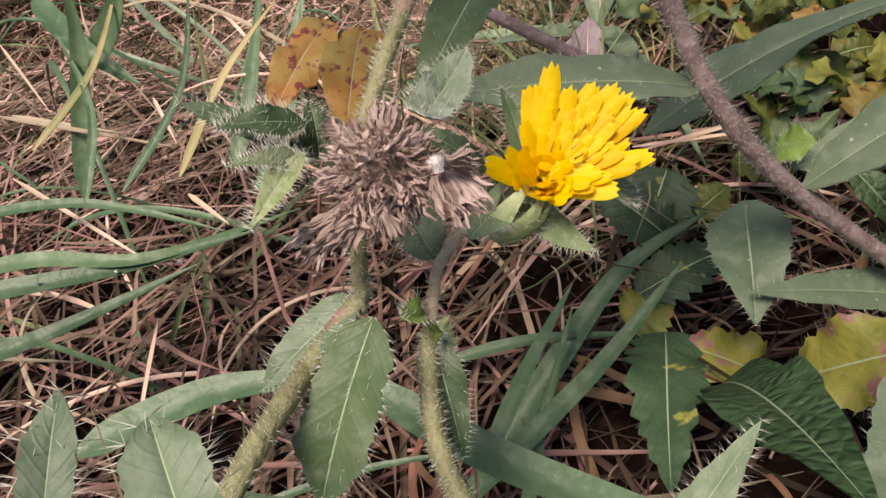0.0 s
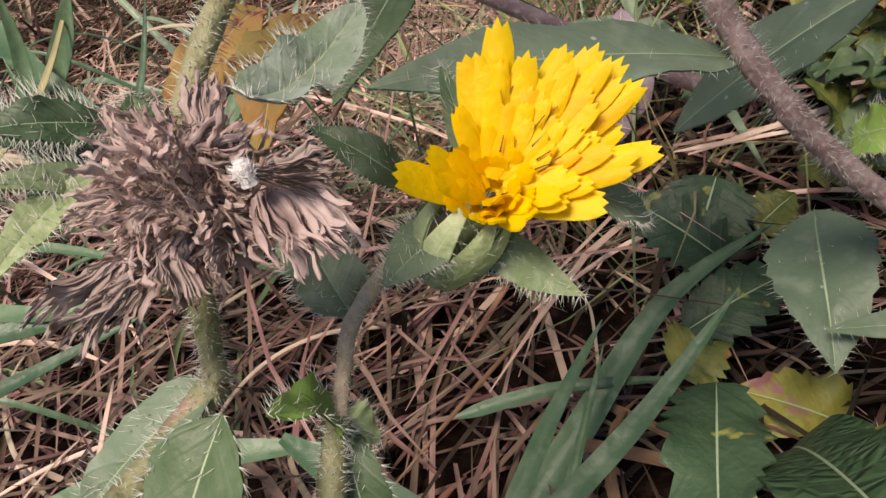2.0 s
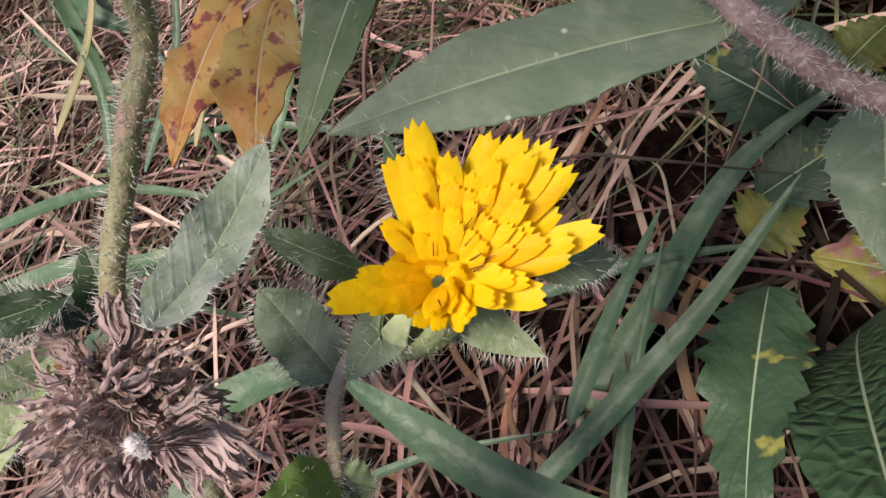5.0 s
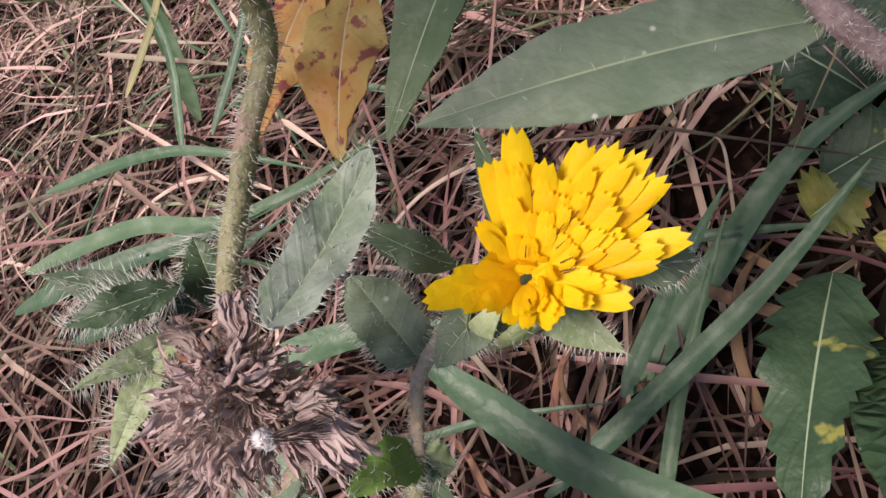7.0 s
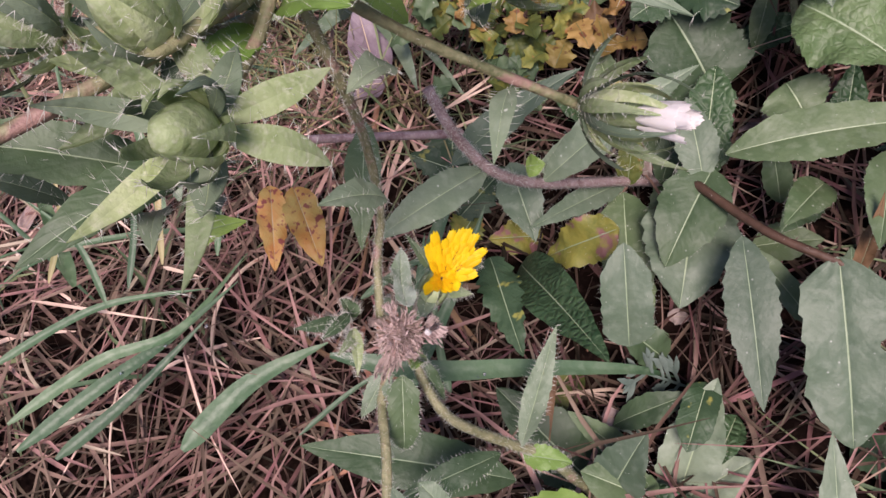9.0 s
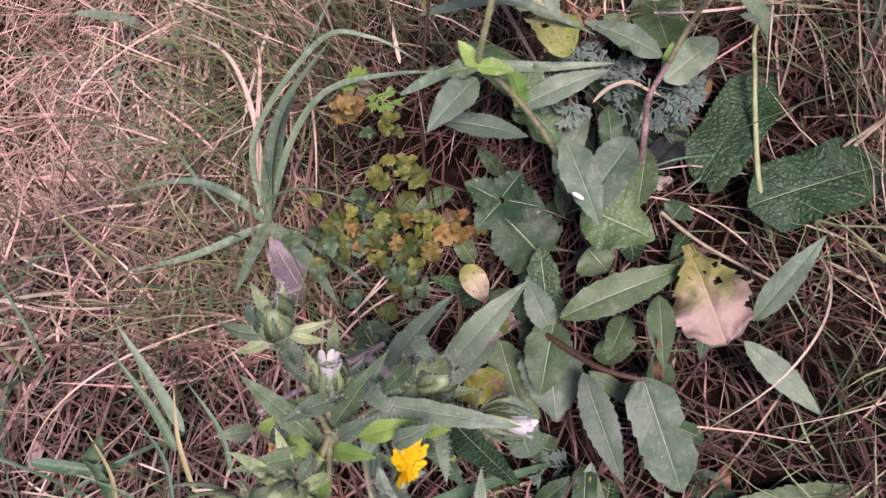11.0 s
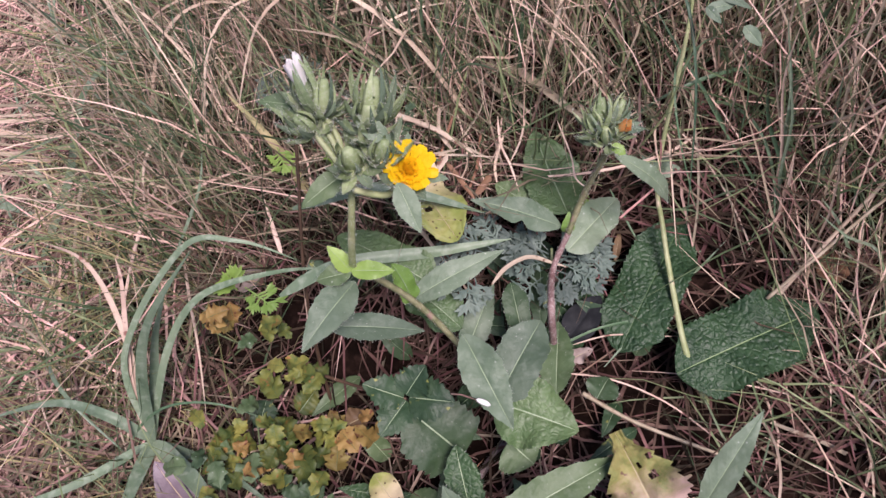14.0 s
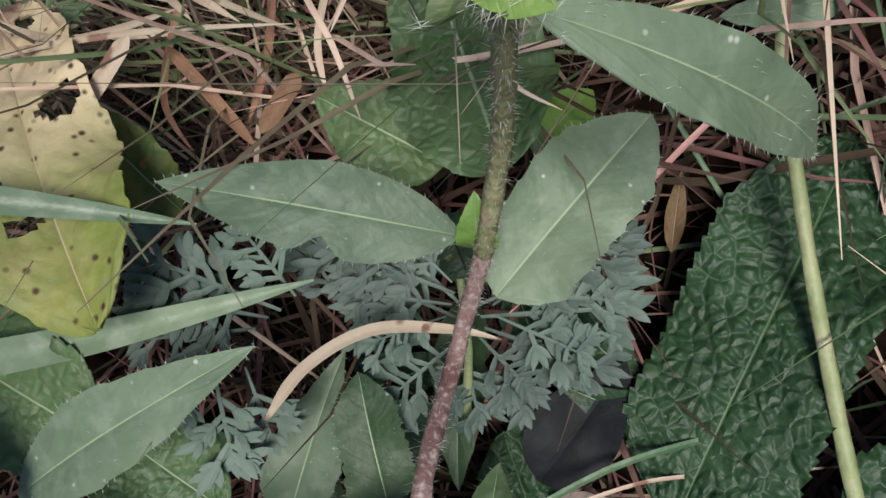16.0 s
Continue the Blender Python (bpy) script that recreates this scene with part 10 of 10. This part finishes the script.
blade('blade', [(-0.2460, 0.0584, -0.0040), (-0.2160, 0.0262, 0.0068), (-0.1937, -0.0079, 0.0175)], 0.00883, GRASS_BLUE, plant_k, '', normal=(0.2578, -0.1964, 0.9460))
blade('blade', [(-0.2460, 0.0584, -0.0040), (-0.2512, 0.0337, 0.0051), (-0.2539, 0.0093, 0.0140)], 0.00754, GRASS_BLUE, plant_k, '', normal=(0.2982, -0.2001, 0.9333))
blade('blade', [(-0.2471, 0.0599, -0.0029), (-0.2317, 0.0923, 0.0508), (-0.2402, 0.1230, 0.0715), (-0.2704, 0.1476, 0.0679)], 0.00294, STRAW_PALE, plant_k, '', normal=(0.3042, -0.3504, 0.8858))
blade('blade', [(-0.2460, 0.0584, -0.0040), (-0.2595, 0.0686, 0.0165), (-0.2894, 0.0827, 0.0181), (-0.3397, 0.0899, 0.0067)], 0.00554, GRASS_BLUE, plant_k, '', normal=(0.3387, -0.2589, 0.9046))
blade('blade', [(-0.2460, 0.0584, -0.0040), (-0.2343, 0.0828, 0.0453), (-0.1796, 0.0988, 0.0945), (-0.1510, 0.0930, 0.0982), (-0.1318, 0.0880, 0.0801)], 0.00332, GRASS_BLUE, plant_k, '', normal=(0.2414, -0.3563, 0.9027))
blade('blade', [(-0.2456, 0.0597, -0.0033), (-0.2152, 0.0802, 0.0407), (-0.1847, 0.0913, 0.0666), (-0.1456, 0.0904, 0.0719), (-0.1179, 0.0828, 0.0747)], 0.00385, GRASS_BLUE, plant_k, '', normal=(0.2356, -0.3236, 0.9164))
blade('blade', [(-0.2460, 0.0584, -0.0040), (-0.2142, 0.0393, -0.0092), (-0.1847, 0.0122, -0.0189)], 0.00463, GRASS_BLUE, plant_k, '', normal=(0.2452, -0.2070, 0.9471))
blade('blade', [(-0.2474, 0.0586, -0.0037), (-0.2937, 0.0450, -0.0050), (-0.3515, 0.0472, -0.0183)], 0.00475, GRASS_BLUE, plant_k, '', normal=(0.3365, -0.2029, 0.9195))
blade('blade', [(-0.2460, 0.0584, -0.0040), (-0.2391, 0.0245, -0.0145), (-0.2334, 0.0036, -0.0167)], 0.00541, STRAW_PALE, plant_k, '', normal=(0.2742, -0.1825, 0.9442))
blade('wild_grass', [(-0.3526, 0.1092, -0.0387), (-0.3109, 0.1202, -0.0145), (-0.2784, 0.1162, -0.0102)], 0.00271, STRAW_PALE, None, 'long arching green grass blade', normal=(0.3328, -0.2802, 0.9004), category='grass')
blade('blade', [(-0.2485, 0.0601, -0.0026), (-0.2391, 0.0775, 0.0308), (-0.2171, 0.1003, 0.0774), (-0.2119, 0.1061, 0.0922)], 0.00280, STRAW_PALE, plant_k, '', normal=(0.2847, -0.3342, 0.8985))
blade('wild_grass', [(-0.3765, 0.2472, -0.0673), (-0.3179, 0.2575, -0.0104), (-0.2675, 0.2701, 0.0492), (-0.2210, 0.2735, 0.0679)], 0.00566, GRASS_BLUE, None, 'long arching green grass blade', normal=(0.2797, -0.4637, 0.8407), category='grass')
blade('wild_grass', [(-0.1339, 0.1473, 0.0463), (-0.1424, 0.1654, 0.0709), (-0.1558, 0.1830, 0.0960)], 0.00464, GRASS_DRYISH, None, 'long arching green grass blade', normal=(0.1589, -0.4219, 0.8926), category='grass')
blade('wild_grass', [(-0.2059, 0.1338, 0.0491), (-0.1805, 0.1445, 0.0757), (-0.1704, 0.1541, 0.0920)], 0.00170, GRASS_BLUE, None, 'long arching green grass blade', normal=(0.2207, -0.3950, 0.8918), category='grass')
blade('wild_grass', [(-0.1496, 0.1133, 0.0511), (-0.1512, 0.1381, 0.0670)], 0.00226, STRAW_PALE, None, 'long arching green grass blade', normal=(0.1761, -0.3878, 0.9048), category='grass')
blade('wild_grass', [(-0.4928, 0.3576, -0.0986), (-0.4230, 0.3210, -0.0850), (-0.3668, 0.2715, -0.0773)], 0.00747, GRASS_BLUE, None, 'long arching green grass blade', normal=(0.3466, -0.3879, 0.8541), category='grass')
blade('wild_grass', [(-0.0602, 0.1855, 0.0368), (-0.0535, 0.1988, 0.0556), (-0.0484, 0.2074, 0.0813), (-0.0443, 0.2107, 0.1091)], 0.00320, GRASS_BLUE, None, 'upright grass blade in the dry sward', normal=(0.0141, -0.4812, 0.8765), category='grass', per=5)
blade('wild_grass', [(-0.0527, 0.1900, 0.0382), (-0.0431, 0.1991, 0.0542), (-0.0354, 0.2040, 0.0771), (-0.0291, 0.2039, 0.1024)], 0.00233, GRASS_DEEP, None, 'upright grass blade in the dry sward', normal=(-0.0057, -0.4744, 0.8803), category='grass', per=5)
blade('wild_grass', [(-0.0287, 0.1641, 0.0308), (-0.0181, 0.1785, 0.0489), (-0.0099, 0.1885, 0.0745), (-0.0034, 0.1933, 0.1022)], 0.00284, GRASS_DEEP, None, 'upright grass blade in the dry sward', normal=(-0.0451, -0.4572, 0.8882), category='grass', per=5)
blade('wild_grass', [(-0.0762, 0.1869, 0.0365), (-0.0719, 0.1998, 0.0557), (-0.0690, 0.2081, 0.0817), (-0.0664, 0.2110, 0.1096)], 0.00263, GRASS_BLUE, None, 'upright grass blade in the dry sward', normal=(0.0453, -0.4812, 0.8754), category='grass', per=5)
blade('wild_grass', [(-0.1039, 0.2468, 0.0455), (-0.0988, 0.2507, 0.0596), (-0.0948, 0.2501, 0.0812), (-0.0909, 0.2444, 0.1051)], 0.00373, GRASS_DEEP, None, 'upright grass blade in the dry sward', normal=(0.0793, -0.5118, 0.8554), category='grass', per=5)
blade('wild_grass', [(-0.0609, 0.2145, 0.0430), (-0.0527, 0.2200, 0.0573), (-0.0464, 0.2212, 0.0786), (-0.0411, 0.2175, 0.1024)], 0.00267, GRASS_DRYISH, None, 'upright grass blade in the dry sward', normal=(0.0107, -0.4901, 0.8716), category='grass', per=5)
blade('wild_grass', [(-0.0030, 0.1859, 0.0382), (-0.0000, 0.1947, 0.0539), (0.0009, 0.1992, 0.0773), (0.0006, 0.1989, 0.1030)], 0.00228, GRASS_DEEP, None, 'upright grass blade in the dry sward', normal=(-0.0610, -0.4687, 0.8812), category='grass', per=5)
blade('wild_grass', [(-0.1375, 0.2446, 0.0412), (-0.1329, 0.2510, 0.0570), (-0.1290, 0.2526, 0.0804), (-0.1247, 0.2489, 0.1059)], 0.00284, STRAW_PALE, None, 'upright grass blade in the dry sward', normal=(0.1264, -0.5082, 0.8519), category='grass', per=5)
blade('wild_grass', [(0.0336, 0.1848, 0.0381), (0.0395, 0.1902, 0.0518), (0.0426, 0.1918, 0.0727), (0.0437, 0.1888, 0.0962)], 0.00197, GRASS_DEEP, None, 'upright grass blade in the dry sward', normal=(-0.1233, -0.4527, 0.8831), category='grass', per=5)
blade('wild_grass', [(0.1019, 0.1169, 0.0081), (0.1067, 0.1284, 0.0243), (0.1080, 0.1364, 0.0486), (0.1065, 0.1401, 0.0755)], 0.00215, GRASS_DEEP, None, 'upright grass blade in the dry sward', normal=(-0.2186, -0.3638, 0.9055), category='grass', per=5)
blade('wild_grass', [(0.1121, 0.1023, -0.0019), (0.1190, 0.1131, 0.0139), (0.1222, 0.1206, 0.0375), (0.1222, 0.1241, 0.0640)], 0.00215, GRASS_BLUE, None, 'upright grass blade in the dry sward', normal=(-0.2360, -0.3350, 0.9122), category='grass', per=5)
blade('wild_grass', [(0.0953, 0.1442, 0.0231), (0.0990, 0.1536, 0.0390), (0.0994, 0.1592, 0.0621), (0.0972, 0.1604, 0.0877)], 0.00189, STRAW_PALE, None, 'upright grass blade in the dry sward', normal=(-0.2073, -0.4005, 0.8925), category='grass', per=5)
blade('wild_grass', [(-0.2620, 0.2966, -0.0012), (-0.2368, 0.3042, 0.0156), (-0.2127, 0.3064, 0.0398), (-0.1889, 0.3023, 0.0668)], 0.00331, GRASS_BLUE, None, 'upright grass blade in the dry sward', normal=(0.2078, -0.4969, 0.8426), category='grass', per=5)
blade('wild_grass', [(-0.2213, 0.2840, 0.0204), (-0.2117, 0.2906, 0.0378), (-0.2024, 0.2920, 0.0624), (-0.1921, 0.2875, 0.0894)], 0.00278, GRASS_DEEP, None, 'upright grass blade in the dry sward', normal=(0.2062, -0.5061, 0.8375), category='grass', per=5)
blade('wild_grass', [(-0.0362, 0.1925, 0.0392), (-0.0263, 0.2006, 0.0536), (-0.0187, 0.2044, 0.0759), (-0.0126, 0.2033, 0.1005)], 0.00261, STRAW_PALE, None, 'upright grass blade in the dry sward', normal=(-0.0310, -0.4732, 0.8804), category='grass', per=5)
blade('wild_grass', [(-0.0933, 0.2035, 0.0393), (-0.0887, 0.2154, 0.0577), (-0.0852, 0.2226, 0.0834), (-0.0820, 0.2244, 0.1111)], 0.00239, STRAW_PALE, None, 'upright grass blade in the dry sward', normal=(0.0686, -0.4936, 0.8670), category='grass', per=5)
blade('wild_grass', [(0.0175, 0.1932, 0.0401), (0.0177, 0.1976, 0.0541), (0.0159, 0.1982, 0.0754), (0.0129, 0.1942, 0.0992)], 0.00228, STRAW_PALE, None, 'upright grass blade in the dry sward', normal=(-0.0834, -0.4646, 0.8816), category='grass', per=5)
blade('wild_grass', [(0.0859, 0.1609, 0.0303), (0.0831, 0.1692, 0.0467), (0.0776, 0.1736, 0.0702), (0.0704, 0.1736, 0.0960)], 0.00191, GRASS_DEEP, None, 'upright grass blade in the dry sward', normal=(-0.1766, -0.4266, 0.8870), category='grass', per=5)
blade('wild_grass', [(-0.1241, 0.2073, 0.0372), (-0.1190, 0.2140, 0.0524), (-0.1147, 0.2164, 0.0753), (-0.1102, 0.2139, 0.1005)], 0.00273, GRASS_DEEP, None, 'upright grass blade in the dry sward', normal=(0.1109, -0.4776, 0.8715), category='grass', per=5)
blade('wild_grass', [(-0.0433, 0.2204, 0.0446), (-0.0359, 0.2231, 0.0566), (-0.0305, 0.2216, 0.0764), (-0.0262, 0.2155, 0.0988)], 0.00327, GRASS_BLUE, None, 'upright grass blade in the dry sward', normal=(-0.0129, -0.4884, 0.8725), category='grass', per=5)
blade('dry_straw', [(-0.4405, 0.3693, -0.0041), (-0.3300, 0.3389, -0.0168), (-0.2404, 0.3013, 0.0123)], 0.00223, STRAW_PALE, None, 'long pale straw lying in a bundle', normal=(0.2953, -0.4544, 0.8404), category='straw', per=5)
blade('dry_straw', [(-0.4424, 0.3627, -0.0080), (-0.3326, 0.3293, -0.0225), (-0.2408, 0.2999, 0.0119)], 0.00223, STRAW_PALE, None, 'long pale straw lying in a bundle', normal=(0.2979, -0.4445, 0.8448), category='straw', per=5)
blade('dry_straw', [(-0.4428, 0.3611, -0.0090), (-0.3312, 0.3342, -0.0196), (-0.2408, 0.3001, 0.0120)], 0.00223, STRAW_PALE, None, 'long pale straw lying in a bundle', normal=(0.2966, -0.4496, 0.8426), category='straw', per=5)
blade('dry_straw', [(-0.4443, 0.3557, -0.0121), (-0.3320, 0.3314, -0.0212), (-0.2413, 0.2984, 0.0115)], 0.00223, STRAW_PALE, None, 'long pale straw lying in a bundle', normal=(0.2973, -0.4467, 0.8438), category='straw', per=5)
blade('dry_straw', [(-0.4442, 0.3559, -0.0120), (-0.3350, 0.3207, -0.0275), (-0.2418, 0.2965, 0.0110)], 0.00223, STRAW_PALE, None, 'long pale straw lying in a bundle', normal=(0.3002, -0.4357, 0.8485), category='straw', per=5)
blade('dry_straw', [(-0.4424, 0.3624, -0.0082), (-0.3356, 0.3185, -0.0288), (-0.2414, 0.2980, 0.0114)], 0.00223, STRAW_PALE, None, 'long pale straw lying in a bundle', normal=(0.3008, -0.4334, 0.8495), category='straw', per=5)
blade('dry_straw', [(-0.4451, 0.3527, -0.0139), (-0.3351, 0.3202, -0.0278), (-0.2416, 0.2970, 0.0112)], 0.00223, STRAW_PALE, None, 'long pale straw lying in a bundle', normal=(0.3004, -0.4351, 0.8488), category='straw', per=5)
blade('dry_straw', [(-0.4454, 0.3515, -0.0146), (-0.3372, 0.3127, -0.0322), (-0.2409, 0.2998, 0.0119)], 0.00223, STRAW_PALE, None, 'long pale straw lying in a bundle', normal=(0.3024, -0.4274, 0.8520), category='straw', per=5)
blade('dry_straw', [(-0.4467, 0.3470, -0.0172), (-0.3390, 0.3062, -0.0360), (-0.2407, 0.3005, 0.0121)], 0.00223, STRAW_PALE, None, 'long pale straw lying in a bundle', normal=(0.3040, -0.4206, 0.8548), category='straw', per=5)
blade('dry_straw', [(-0.4492, 0.3379, -0.0226), (-0.3372, 0.3127, -0.0322), (-0.2418, 0.2964, 0.0110)], 0.00223, STRAW_PALE, None, 'long pale straw lying in a bundle', normal=(0.3024, -0.4273, 0.8520), category='straw', per=5)
blade('dry_straw', [(-0.4493, 0.3376, -0.0227), (-0.3389, 0.3065, -0.0358), (-0.2416, 0.2973, 0.0112)], 0.00223, STRAW_PALE, None, 'long pale straw lying in a bundle', normal=(0.3039, -0.4209, 0.8547), category='straw', per=5)
blade('dry_straw', [(-0.4507, 0.3326, -0.0256), (-0.3416, 0.2967, -0.0415), (-0.2414, 0.2978, 0.0114)], 0.00223, STRAW_PALE, None, 'long pale straw lying in a bundle', normal=(0.3064, -0.4106, 0.8588), category='straw', per=5)
